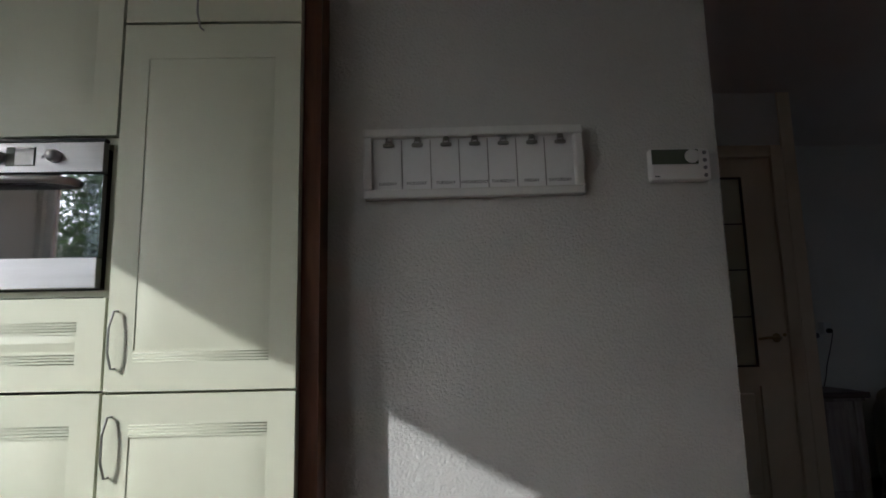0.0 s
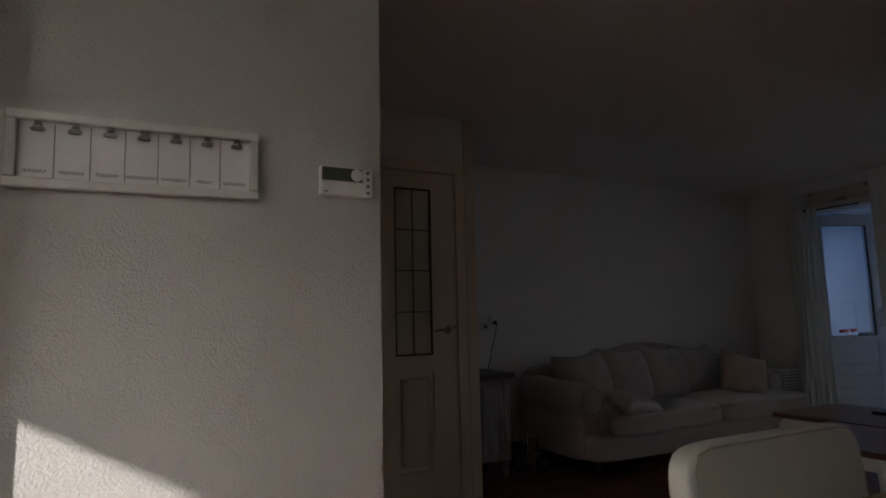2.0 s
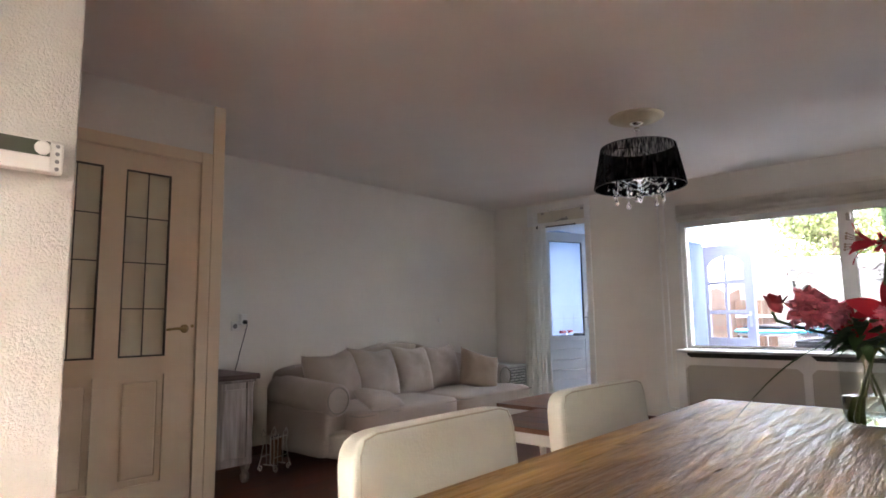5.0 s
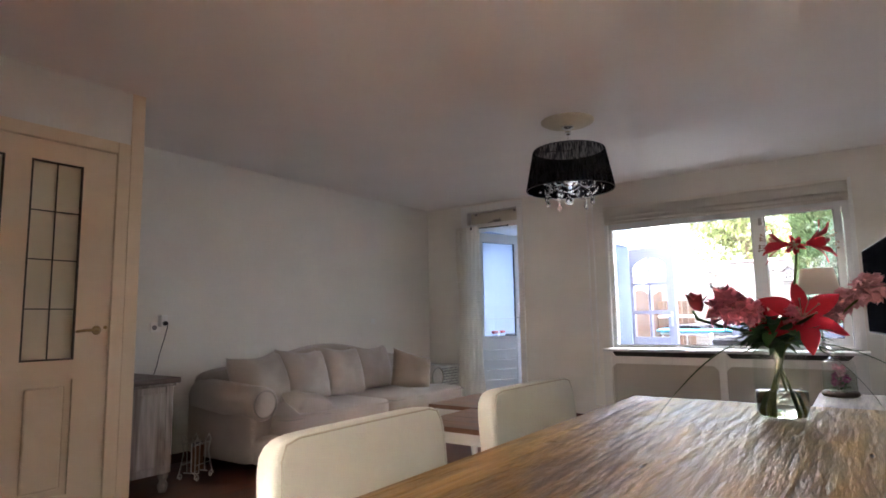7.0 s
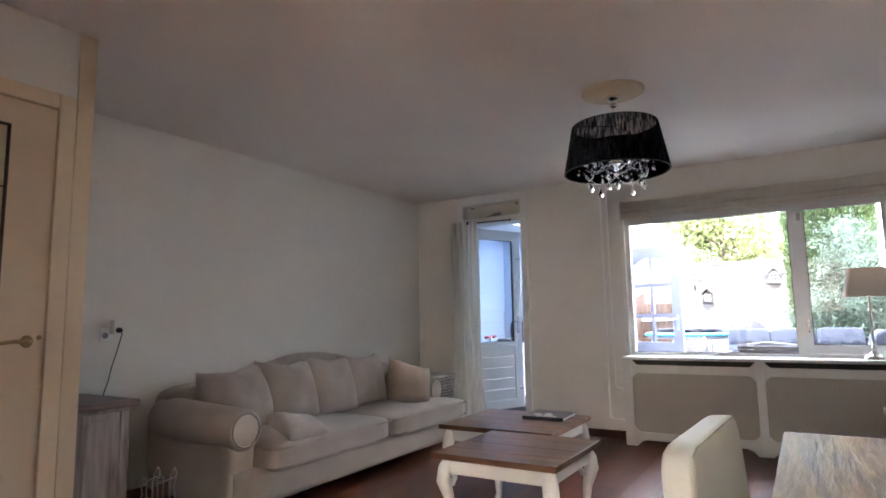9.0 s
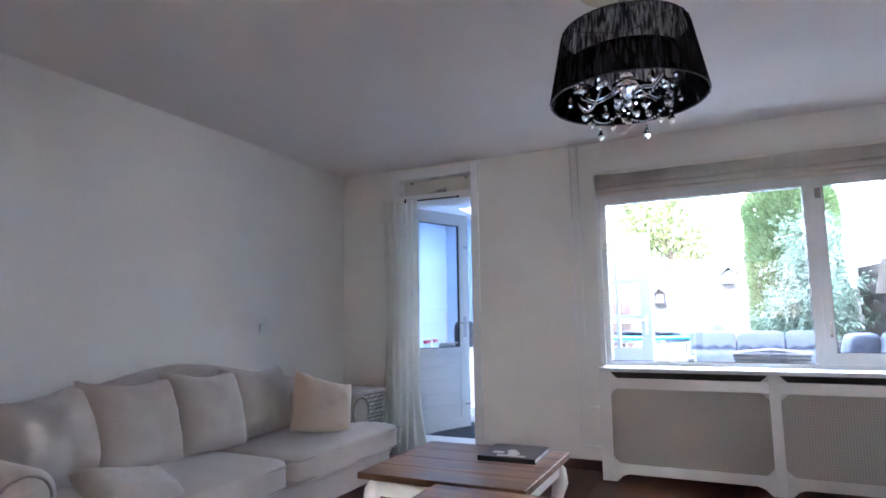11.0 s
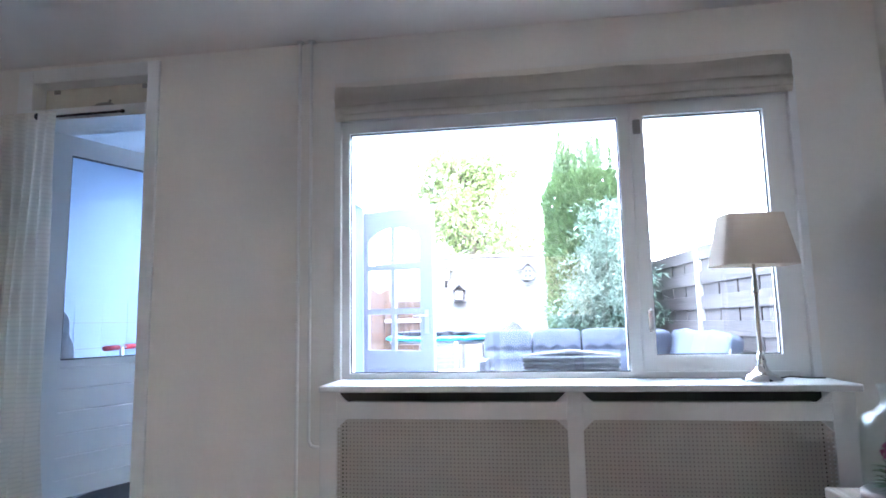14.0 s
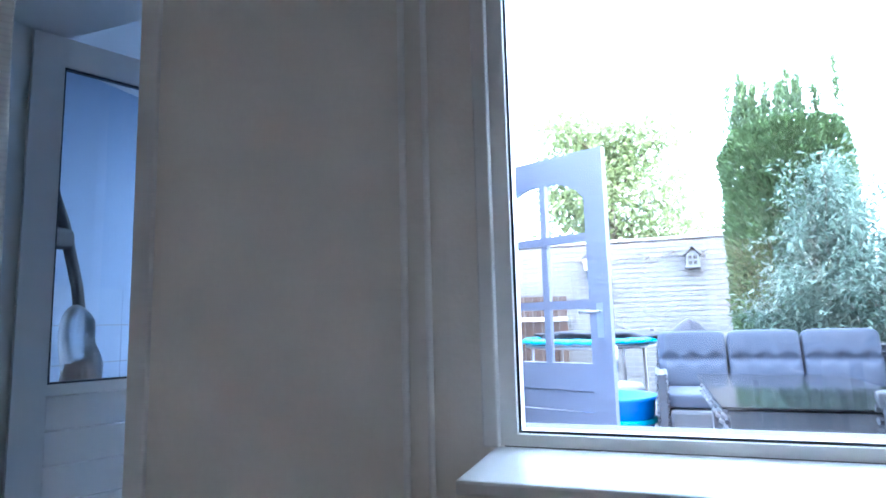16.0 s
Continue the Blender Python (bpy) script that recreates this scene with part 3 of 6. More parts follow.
# radiator cover below the sill
rad = thing("radiator_cover", "white radiator cover with two cane lattice panels", "radiator cover", (6.56, 1.37, 0))
Y0, Y1 = -1.10, 1.10
bm = bmesh.new()
for a0, a1 in ((-1.10, -1.01), (-0.045, 0.02), (1.02, 1.10)):
    box(bm, 0, 0.022, a0, a1, 0.0, 0.755, bev=0.003)
for a0, a1 in ((-1.01, -0.045), (0.02, 1.02)):
    box(bm, 0, 0.022, a0, a1, 0.64, 0.712, bev=0.003)
    box(bm, 0, 0.022, a0, a1, 0.055, 0.125, bev=0.003)
    for s, yy in ((1, a0), (-1, a1)):
        for zz, up in ((0.64, -1), (0.125, 1), (0.712, 1)):
            vs = [bm.verts.new((xx, yy + s * k[0], zz + up * k[1])) for xx in (0.001, 0.021) for k in ((0, 0), (0.045, 0), (0.03, 0.012), (0.014, 0.028), (0, 0.042))]
            bm.faces.new(vs[:5]), bm.faces.new(vs[5:][::-1])
            for k in range(5):
                bm.faces.new((vs[k], vs[(k + 1) % 5], vs[5 + (k + 1) % 5], vs[5 + k]))
        vs = [bm.verts.new((xx, yy + s * k[0], k[1])) for xx in (0.001, 0.021) for k in ((0, 0.055), (0.10, 0.055), (0.06, 0.04), (0.02, 0.0), (0, 0.0))]
        bm.faces.new(vs[:5]), bm.faces.new(vs[5:][::-1])
        for k in range(5):
            bm.faces.new((vs[k], vs[(k + 1) % 5], vs[5 + (k + 1) % 5], vs[5 + k]))
bmesh.ops.recalc_face_normals(bm, faces=bm.faces)
part("front_frame", bm, WHITEWOOD, rad)
part("side_panel", B(0.022, 0.25, -1.10, -1.08, 0.0, 0.755), WHITEWOOD, rad)
part("side_panel", B(0.022, 0.25, 1.08, 1.10, 0.0, 0.755), WHITEWOOD, rad)
for a0, a1 in ((-1.01, -0.045), (0.02, 1.02)):
    bm = bmesh.new()
    k = a0 - 0.01
    while k < a1 + 0.01:
        box(bm, 0.013, 0.017, k, k + 0.009, 0.115, 0.65)
        k += 0.0165
    k = 0.115
    while k < 0.65:
        box(bm, 0.0095, 0.0128, a0 - 0.01, a1 + 0.01, k, k + 0.009)
        k += 0.0165
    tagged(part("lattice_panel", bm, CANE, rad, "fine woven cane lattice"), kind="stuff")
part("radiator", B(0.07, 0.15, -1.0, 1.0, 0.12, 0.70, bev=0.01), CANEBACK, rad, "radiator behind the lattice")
# Dark sheet standing in for the shade at the cover's back.
part("back_shade_sheet", B(0.235, 0.25, -1.08, 1.08, 0.0, 0.755), DARKSLOT, rad)

# roman blind folded up under the window head
bl = thing("roman_blind", "ecru cloth roman blind folded up above the window", "blind", (6.80, 1.385, 2.28))
part("headrail", B(-0.03, 0.004, -1.09, 1.09, -0.03, 0.0, bev=0.003), BLIND, bl)


def fold(z0, z1, d0, d1):
    def f(u, v):
        return Vector((-(d0 + (d1 - d0) * math.sin(math.pi * (0.15 + 0.85 * v)) + 0.004 * math.sin(u * 19 + z0 * 40)), -1.085 + 2.17 * u, z0 + (z1 - z0) * v + 0.004 * math.sin(u * 7 + z1 * 30)))
    return f


for z0, z1, d0, d1 in ((-0.135, -0.005, 0.016, 0.045), (-0.175, -0.10, 0.012, 0.05), (-0.205, -0.15, 0.010, 0.040)):
    bm = sheet(bmesh.new(), fold(z0, z1, d0, d1), 40, 8)
    bmesh.ops.solidify(bm, geom=bm.faces[:], thickness=0.006)
    part("cloth_fold", bm, BLIND, bl, smooth=True)

# heating pipes beside the window
pp = thing("heating_pipe", "two thin white heating pipes down the wall", "pipe", (XW - 0.022, 2.67, 0))
part("pipe", tube(bmesh.new(), [(0, 0, ZC), (0, 0, 0.21), (0, -0.012, 0.185), (0, -0.04, 0.178), (0, -0.19, 0.178)], 0.009), WHITEP, pp, smooth=True)
part("pipe", tube(bmesh.new(), [(0, -0.062, ZC), (0, -0.062, 0.50), (0, -0.075, 0.475), (0, -0.10, 0.47), (0, -0.19, 0.47)], 0.008), WHITEP, pp, smooth=True)
for a in (0, -0.062):
    part("ceiling_collar", lathe(bmesh.new(), [(0.02, ZC - 0.008), (0.02, ZC - 0.001)], (0, a, 0)), WHITEP, pp)

# ---- back door to the utility room ----
fr = tagged(thing("door_frame_1", "cream white frame of the back door with transom", "door frame"), kind="structure")
bm = bmesh.new()
box(bm, 6.80, 7.06, 3.475, 3.545, 0.05, 2.505, bev=0.004)
box(bm, 6.80, 7.06, 4.245, 4.335, 0.05, 2.505, bev=0.004)
box(bm, 6.80, 7.06, 3.545, 4.245, 2.425, 2.505, bev=0.004)
box(bm, 6.80, 7.06, 3.545, 4.245, 2.205, 2.272, bev=0.004)
part("jambs", bm, TRIM, fr)
part("transom_board", B(6.90, 6.93, 3.545, 4.245, 2.272, 2.425), OLDPAINT, fr, "closed white transom flap")
part("transom_catch", soft(bmesh.new(), (6.885, 3.86, 2.305), (0.016, 0.055, 0.016), 3, 6), PEWTER, fr, "old metal transom catch")
for yy in (3.62, 4.17):
    part("transom_hinge", B(6.888, 6.90, yy - 0.018, yy + 0.018, 2.395, 2.42, bev=0.003), PEWTER, fr, "small metal flap hinge")
part("transom_arm", tube(bmesh.new(), [(6.882, 3.99, 2.29), (6.876, 3.90, 2.302), (6.88, 3.83, 2.315), (6.872, 3.815, 2.33)], 0.007, 8), PEWTER, fr, smooth=True)
part("threshold", B(6.80, 7.12, 3.545, 4.245, 0.0, 0.10, bev=0.006), TRIM, fr, "raised white threshold")
dl = tagged(thing("door_1", "open white half-glazed back door with boarded lower half", "door", (6.95, 4.235, 0.115), -23.0), kind="structure")
W1, H1 = 0.74, 2.08
bm = cells(bmesh.new(), [0, 0.105, 0.62, W1], [0.0, 0.10, 0.755, 1.965, H1], [(0.105, 0.62, 0.10, 0.755), (0.105, 0.62, 0.755, 1.965)], lambda b, a0, a1, c0, c1: box(b, a0, a1, -0.02, 0.02, c0, c1))
box(bm, 0.105, 0.62, -0.02, 0.02, 0.725, 0.765)
part("door_frame", bm, TRIM, dl)
for k in range(5):
    part("board", B(0.105, 0.62, -0.013, 0.013, 0.102 + k * 0.125, 0.102 + (k + 1) * 0.125 - 0.004, bev=0.004), TRIM, dl)
part("pane", B(0.10, 0.625, -0.004, 0.004, 0.76, 1.97), PANE, dl).visible_shadow = False
bm = bmesh.new()
for a0, a1, c0, c1 in ((0.105, 0.62, 0.765, 0.772), (0.105, 0.62, 1.958, 1.965), (0.105, 0.112, 0.772, 1.958), (0.613, 0.62, 0.772, 1.958)):
    box(bm, a0, a1, -0.012, 0.012, c0, c1)
part("glazing_gasket", bm, BLACK, dl)
part("handle_plate", B(0.66, 0.70, -0.028, -0.02, 0.86, 1.06, bev=0.004), STEEL, dl)
part("door_handle", tube(bmesh.new(), [(0.68, -0.028, 1.0), (0.68, -0.06, 1.0), (0.655, -0.068, 1.0), (0.57, -0.066, 1.0)], 0.009), STEEL, dl, smooth=True)
for zz in (0.22, 1.75):
    part("bolt", soft(bmesh.new(), (0.70, -0.03, zz), (0.03, 0.012, 0.012), 4, 5), STEEL, dl)

# curtain on a swing rod
rod = thing("curtain_rod", "black iron swing curtain rod by the door", "curtain rod", (6.775, 4.15, 2.215))
part("rod", tube(bmesh.new(), [(0, 0.02, 0), (-0.02, -0.25, -0.005), (-0.04, -0.51, -0.012)], 0.007), IRON, rod, smooth=True)
part("knob", soft(bmesh.new(), (0, 0.02, 0), (0.03, 0.03, 0.03), 2, 8), IRON, rod, smooth=True)
part("end_cap", soft(bmesh.new(), (-0.04, -0.515, -0.012), (0.011, 0.014, 0.011), 2, 6), IRON, rod, smooth=True)
cur = thing("curtain", "sheer white striped curtain gathered beside the door", "curtain", (6.74, 4.2, 0.0))


def drape(u, v):
    w = 1 - 0.18 * math.sin(math.pi * min(1, v * 1.3)) + 0.35 * (1 - v) ** 3
    a = (u - 0.5) * 0.34 * w
    return Vector((0.03 * math.sin(u * 34 + 1.2 * math.sin(v * 3)) * (0.5 + 0.6 * (1 - v)) - 0.06 * (1 - v) ** 2 * math.sin(u * 3), a + 0.012 * math.sin(v * 9 + u * 6) - 0.03 * (1 - v) ** 4, 0.008 + 2.225 * v + 0.006 * math.sin(u * 34)))


part("cloth", sheet(bmesh.new(), drape, 70, 50), CURTAIN, cur, smooth=True)

# ---- hall door ----
hf = tagged(thing("door_frame_2", "cream painted frame around the hall door", "door frame"), kind="structure")
bm = bmesh.new()
box(bm, 2.332, 2.405, 3.825, 3.97, 0, 2.20, bev=0.006)
box(bm, 2.412, 2.489, 3.835, 3.849, 0, ZC - 0.002, bev=0.003)
box(bm, 1.31, 1.372, 3.825, 3.97, 0, 2.20, bev=0.006)
box(bm, 1.372, 2.332, 3.825, 3.97, 2.128, 2.20, bev=0.006)
part("frame", bm, CREAM, hf)
hd = tagged(thing("door_2", "closed cream panelled hall door with leaded glass", "door", (1.376, 3.85, 0.008)), kind="structure")
o = -1.376
bm = cells(bmesh.new(), [0, 1.51 + o, 1.771 + o, 1.892 + o, 2.152 + o, 0.953], [0, 0.205, 0.812, 0.918, 2.003, 2.115],
           [(1.51 + o, 1.771 + o, 0.205, 0.812), (1.892 + o, 2.152 + o, 0.205, 0.812), (1.51 + o, 1.771 + o, 0.918, 2.003), (1.892 + o, 2.152 + o, 0.918, 2.003)],
           lambda b, a0, a1, c0, c1: box(b, a0, a1, -0.012, 0.028, c0, c1))
part("stiles", bm, CREAM, hd)
for a0, a1 in ((1.51 + o, 1.771 + o), (1.892 + o, 2.152 + o)):
    bm = B(a0, a1, 0.004, 0.02, 0.205, 0.812)
    box(bm, a0 + 0.035, a1 - 0.035, -0.008, 0.006, 0.24, 0.777, bev=0.012)
    part("panel", bm, CREAM, hd)
    bm = bmesh.new()
    for q in ((a0, a1, 0.918, 0.928), (a0, a1, 1.993, 2.003), (a0, a0 + 0.01, 0.928, 1.993), (a1 - 0.01, a1, 0.928, 1.993)):
        box(bm, q[0], q[1], -0.014, 0.016, q[2], q[3], bev=0.003)
    part("glazing_bead", bm, LEAD, hd)
    am = (a0 + a1) / 2
    for j in range(4):
        for s0, s1 in ((a0 + 0.01, am), (am, a1 - 0.01)):
            z0 = 0.928 + j * 0.26625
            part("glass_pane", B(s0, s1, 0.002, 0.007, z0, z0 + 0.26625), FROST, hd)
    bm = B(am - 0.003, am + 0.003, -0.004, 0.012, 0.928, 1.993)
    for j in (1, 2, 3):
        box(bm, a0 + 0.01, a1 - 0.01, -0.0045, 0.0125, 0.928 + j * 0.26625 - 0.003, 0.928 + j * 0.26625 + 0.003)
    part("lead_bars", bm, LEAD, hd)
hx = 2.262 + o
part("handle_rose", lathe(bmesh.new(), [(0.022, 0), (0.026, 0.004), (0.022, 0.010)], m=pose(hx, -0.012, 1.075, 90, 0, 0)), BRASS, hd)
part("door_handle", tube(bmesh.new(), [(hx, -0.016, 1.075), (hx, -0.055, 1.075), (hx - 0.02, -0.062, 1.075), (hx - 0.07, -0.06, 1.077), (hx - 0.125, -0.058, 1.07)], [0.009, 0.009, 0.010, 0.008, 0.007]), BRASS, hd, smooth=True)
part("keyhole_rose", lathe(bmesh.new(), [(0.010, 0), (0.009, 0.004)], m=pose(0.935, -0.012, 1.09, 90, 0, 0)), BRASS, hd)

# ---- front window behind the camera ----
fw = tagged(thing("window_2", "white street window of the kitchen", "window"), kind="structure")
bm = cells(bmesh.new(), [0.26, 0.28, 1.23, 1.25], [1.10, 1.14, 2.276], [(0.28, 1.23, 1.14, 2.276)], lambda b, a0, a1, c0, c1: box(b, XF - 0.09, XF - 0.04, a0, a1, c0, c1))
part("window_frame", bm, TRIM, fw)
part("pane", B(XF - 0.07, XF - 0.064, 0.28, 1.23, 1.14, 2.274), PANE, fw).visible_shadow = False
part("window_ledge", B(XF, XF + 0.2, 0.2, 1.31, 1.07, 1.10, bev=0.005), TRIM, fw)
sw3 = tagged(thing("window_3", "small white side window of the kitchen", "window"), kind="structure")
bm = cells(bmesh.new(), [-1.97, -1.93, -1.10, -1.05], [1.40, 1.45, 2.20, 2.25], [(-1.93, -1.10, 1.45, 2.20)], lambda b, a0, a1, c0, c1: box(b, a0, a1, YR - 0.10, YR - 0.04, c0, c1))
part("window_frame", bm, TRIM, sw3)
part("pane", B(-1.935, -1.095, YR - 0.075, YR - 0.069, 1.445, 2.205), PANE, sw3).visible_shadow = False

# ---- kitchen cabinets ----
YC = 1.97


def front_door(parent, x0, x1, z0, z1, fields):
    """A lacquered front with a stepped frame, sunk fields with fluted bands and a bent-bar handle."""
    d = part("door_front", B(x0 + 0.0015, x1 - 0.0015, 0.006, 0.02, z0 + 0.0015, z1 - 0.0015), FRONT, parent)
    cx, cz = [x0 + 0.0015], [z0 + 0.0015]
    holes = []
    for a0, a1, c0, c1 in fields:
        cx += [a0, a1]
        cz += [c0, c1]
        holes.append((a0, a1, c0, c1))
    cx, cz = sorted(set(cx + [x1 - 0.0015])), sorted(set(cz + [z1 - 0.0015]))
    bm = cells(bmesh.new(), cx, cz, holes, lambda b, a0, a1, c0, c1: box(b, a0, a1, 0.0, 0.006, c0, c1))
    part("face_frame", bm, FRONT, d)
    for a0, a1, c0, c1 in fields:
        def dish(u, v, a0=a0, a1=a1, c0=c0, c1=c1):
            e = min(u, 1 - u) * (a1 - a0), min(v, 1 - v) * (c1 - c0)
            k = min(1, min(e) / 0.07)
            return Vector((a0 + (a1 - a0) * u, 0.0025 - 0.006 * (1 - (1 - k) ** 2), c0 + (c1 - c0) * v))
        part("field", sheet(bmesh.new(), dish, 24, 24), FRONT, d, smooth=True)
    return d


def bent_handle(parent, x, zc, ln=0.135):
    bm = tube(bmesh.new(), [(x, 0.0, zc + ln / 2), (x - 0.004, -0.012, zc + ln / 2), (x - 0.010, -0.020, zc + ln * 0.22), (x - 0.010, -0.020, zc - ln * 0.22), (x - 0.004, -0.012, zc - ln / 2), (x, 0.0, zc - ln / 2)], 0.0029, 8)
    part("handle", bm, PEWTER, parent)


def flutes(parent, x0, x1, z, n=4):
    bm = bmesh.new()
    for k in range(n):
        tube(bm, [(x0, 0.0002, z + k * 0.0068), (x1, 0.0002, z + k * 0.0068)], 0.0014, 6)
    part("fluted_band", bm, FRONT, parent, smooth=True)


tall = thing("tall_cabinet", "pale green-cream tall kitchen cabinet with panelled doors", "cabinet", (-0.4375, YC, 0))
XA, XB = 0.0, 0.452
part("carcass", B(XA, XB, 0.022, 0.60, 0.0, 2.5), FRONT, tall)
d1 = front_door(tall, XA, XB, 1.008, 1.935, [(0.066, 0.386, 1.105, 1.84)])
flutes(d1, 0.066, 0.386, 1.078)
bent_handle(d1, 0.026, 1.13)
d2 = front_door(tall, XA, XB, 0.10, 1.004, [(0.066, 0.386, 0.16, 0.905)])
flutes(d2, 0.066, 0.386, 0.912)
bent_handle(d2, 0.026, 0.885)
d3 = front_door(tall, XA, XB, 1.939, 2.49, [(0.066, 0.386, 2.0, 2.43)])
bent_handle(d3, 0.2, 1.985)
part("plinth", B(XA, XB, 0.05, 0.07, 0.0, 0.098), FRONT, tall)

ovc = thing("oven_cabinet", "pale green-cream cabinet column housing the oven", "cabinet", (-1.04, YC, 0))
XO = 0.598
bm = bmesh.new()
box(bm, 0, 0.018, 0.022, 0.60, 0, 2.5)
box(bm, XO - 0.018, XO, 0.022, 0.60, 0, 2.5)
for z in (0.10, 1.235, 1.62, 2.48):
    box(bm, 0.018, XO - 0.018, 0.022, 0.60, z, z + 0.016)
box(bm, 0.018, XO - 0.018, 0.58, 0.60, 0.116, 2.48)
part("carcass", bm, FRONT, ovc)
d = front_door(ovc, 0, XO, 1.636, 2.49, [(0.066, XO - 0.066, 1.72, 2.43)])
d = front_door(ovc, 0, XO, 1.012, 1.232, [(0.066, XO - 0.066, 1.105, 1.145)])
flutes(d, 0.066, XO - 0.066, 1.152)
flutes(d, 0.066, XO - 0.066, 1.076)
d = front_door(ovc, 0, XO, 0.10, 1.008, [(0.066, XO - 0.066, 0.16, 0.905)])
flutes(d, 0.066, XO - 0.066, 0.912)
setting("trim_cabinet_end", B(0.0155, 0.061, 2.0, 2.59, 0, ZC), FILLER, "reddish wood filler strip beside the cabinet", "trim")

ov = thing("oven", "built-in steel oven with black glass door", "oven", (-1.02, YC - 0.012, 1.254))
part("control_panel", B(0, 0.558, -0.004, 0.02, 0.285, 0.362, bev=0.002), STEEL, ov)
part("top_trim", B(0, 0.558, -0.002, 0.02, 0.364, 0.372), BLACK, ov)
part("display", B(0.322, 0.392, -0.006, -0.003, 0.302, 0.35), LCD, ov)
part("display_window", B(0.345, 0.39, -0.0075, -0.005, 0.304, 0.348), WHITEP, ov)
for k in (0.30, 0.44):
    part("knob", lathe(bmesh.new(), [(0.016, 0), (0.016, 0.012), (0.012, 0.022), (0.0, 0.022)], m=pose(k, -0.004, 0.325, 90, 0, 0)), STEEL, ov, smooth=True)
for k in (0.408, 0.42):
    part("button", lathe(bmesh.new(), [(0.004, 0), (0.004, 0.004)], m=pose(k, -0.004, 0.325, 90, 0, 0)), STEEL, ov)
part("door_glass", B(0, 0.558, 0.0, 0.02, 0.075, 0.28), OVENG, ov, "black mirror-like oven glass")
part("lower_panel", B(0, 0.558, -0.004, 0.02, 0.0, 0.073, bev=0.002), STEEL, ov)
part("oven_body", B(0.02, 0.54, 0.02, 0.5, 0.004, 0.36), BLACK, ov)
part("handle", tube(bmesh.new(), [(0.05, -0.002, 0.262), (0.06, -0.035, 0.262), (0.42, -0.035, 0.262), (0.49, -0.02, 0.258), (0.50, -0.002, 0.257)], 0.010), STEEL, ov, smooth=True)

# ---- calendar wall ----
cal = thing("weekly_memo_board", "white framed weekly memo board with seven clipped cards", "memo board", (0.461, 2.0995, 1.492), 0)
cal.matrix_basis = pose(0.461, 2.0995, 1.492, 0, -0.7, 0)
cw, ch = 0.598, 0.196
bm = bmesh.new()
for q in ((-cw / 2, cw / 2, 0, 0.025), (-cw / 2, cw / 2, ch - 0.025, ch), (-cw / 2, -cw / 2 + 0.025, 0.025, ch - 0.025), (cw / 2 - 0.025, cw / 2, 0.025, ch - 0.025)):
    box(bm, q[0], q[1], -0.026, 0, q[2], q[3], bev=0.005)
part("frame", bm, WHITEWOOD, cal)
part("backing", B(-cw / 2 + 0.02, cw / 2 - 0.02, -0.006, -0.001, 0.02, ch - 0.02), PAPER, cal)
DAYS = ["SUNDAY", "MONDAY", "TUESDAY", "WEDNESDAY", "THURSDAY", "FRIDAY", "SATURDAY"]
step = (cw - 0.05) / 7
for k, day in enumerate(DAYS):
    xc = -cw / 2 + 0.025 + step * (k + 0.5)
    card = part("card", B(xc - step / 2 + 0.002, xc + step / 2 - 0.002, -0.008, -0.0065, 0.027, ch - 0.04), PAPER, cal)
    lettering(day, 0.0125, INK, card, (xc, -0.0085, 0.040), (90, 0, 0))
    if k:
        # Grey strip painting a shadow line between two cards.
        part("gap_shadow_strip", B(xc - step / 2 - 0.0012, xc - step / 2 + 0.0012, -0.0095, -0.006, 0.027, ch - 0.03), GROOVE, cal)
    clip = part("bulldog_clip", soft(bmesh.new(), (xc + 0.004, -0.014, ch - 0.046), (0.0155, 0.005, 0.0055), 4, 6), PEWTER, cal)
    part("clip_screw", lathe(bmesh.new(), [(0.008, 0), (0.007, 0.006), (0.003, 0.008)], m=pose(xc + 0.004, -0.012, ch - 0.028, 90, 0, 0)), PEWTER, clip, smooth=True)
    part("clip_lever", tube(bmesh.new(), [(xc - 0.004, -0.014, ch - 0.04), (xc + 0.002, -0.016, ch - 0.02), (xc + 0.010, -0.016, ch - 0.02), (xc + 0.012, -0.014, ch - 0.04)], 0.0022, 6), PEWTER, clip)
th = thing("thermostat", "white wall thermostat with dark display and dial", "thermostat", (1.018, 2.0995, 1.571))
part("housing", B(-0.082, 0.082, -0.032, 0, -0.045, 0.045, bev=0.007), WHITEP, th)
part("flap", B(-0.078, 0.05, -0.035, -0.031, -0.043, -0.004, bev=0.002), WHITEP, th)
part("display", B(-0.078, 0.048, -0.0335, -0.031, -0.001, 0.04), LCD, th)
part("dial", lathe(bmesh.new(), [(0.019, 0), (0.019, 0.006), (0.015, 0.008)], m=pose(0.030, -0.033, 0.020, 90, 0, 0)), WHITEP, th, smooth=True)
for k in range(4):
    part("button", lathe(bmesh.new(), [(0.0055, 0), (0.0045, 0.003)], m=pose(0.066, -0.032, 0.031 - k * 0.021, 90, 0, 0)), GREYBASE, th)
part("mark", B(-0.074, -0.06, -0.0358, -0.035, -0.037, -0.034), INK, th)

# ---- dining table and chairs ----
TZ = 0.78
tab = thing("dining_table", "rough-sawn honey-brown wooden dining table", "table", (2.22, 0.63, 0))
part("tabletop", B(-0.975, 0.975, -0.46, 0.46, TZ - 0.05, TZ, bev=0.006), TABLEWOOD, tab)
part("apron", B(-0.86, 0.86, -0.40, -0.375, TZ - 0.16, TZ - 0.051), TABLEEDGE, tab)
part("apron", B(-0.86, 0.86, 0.375, 0.40, TZ - 0.16, TZ - 0.051), TABLEEDGE, tab)
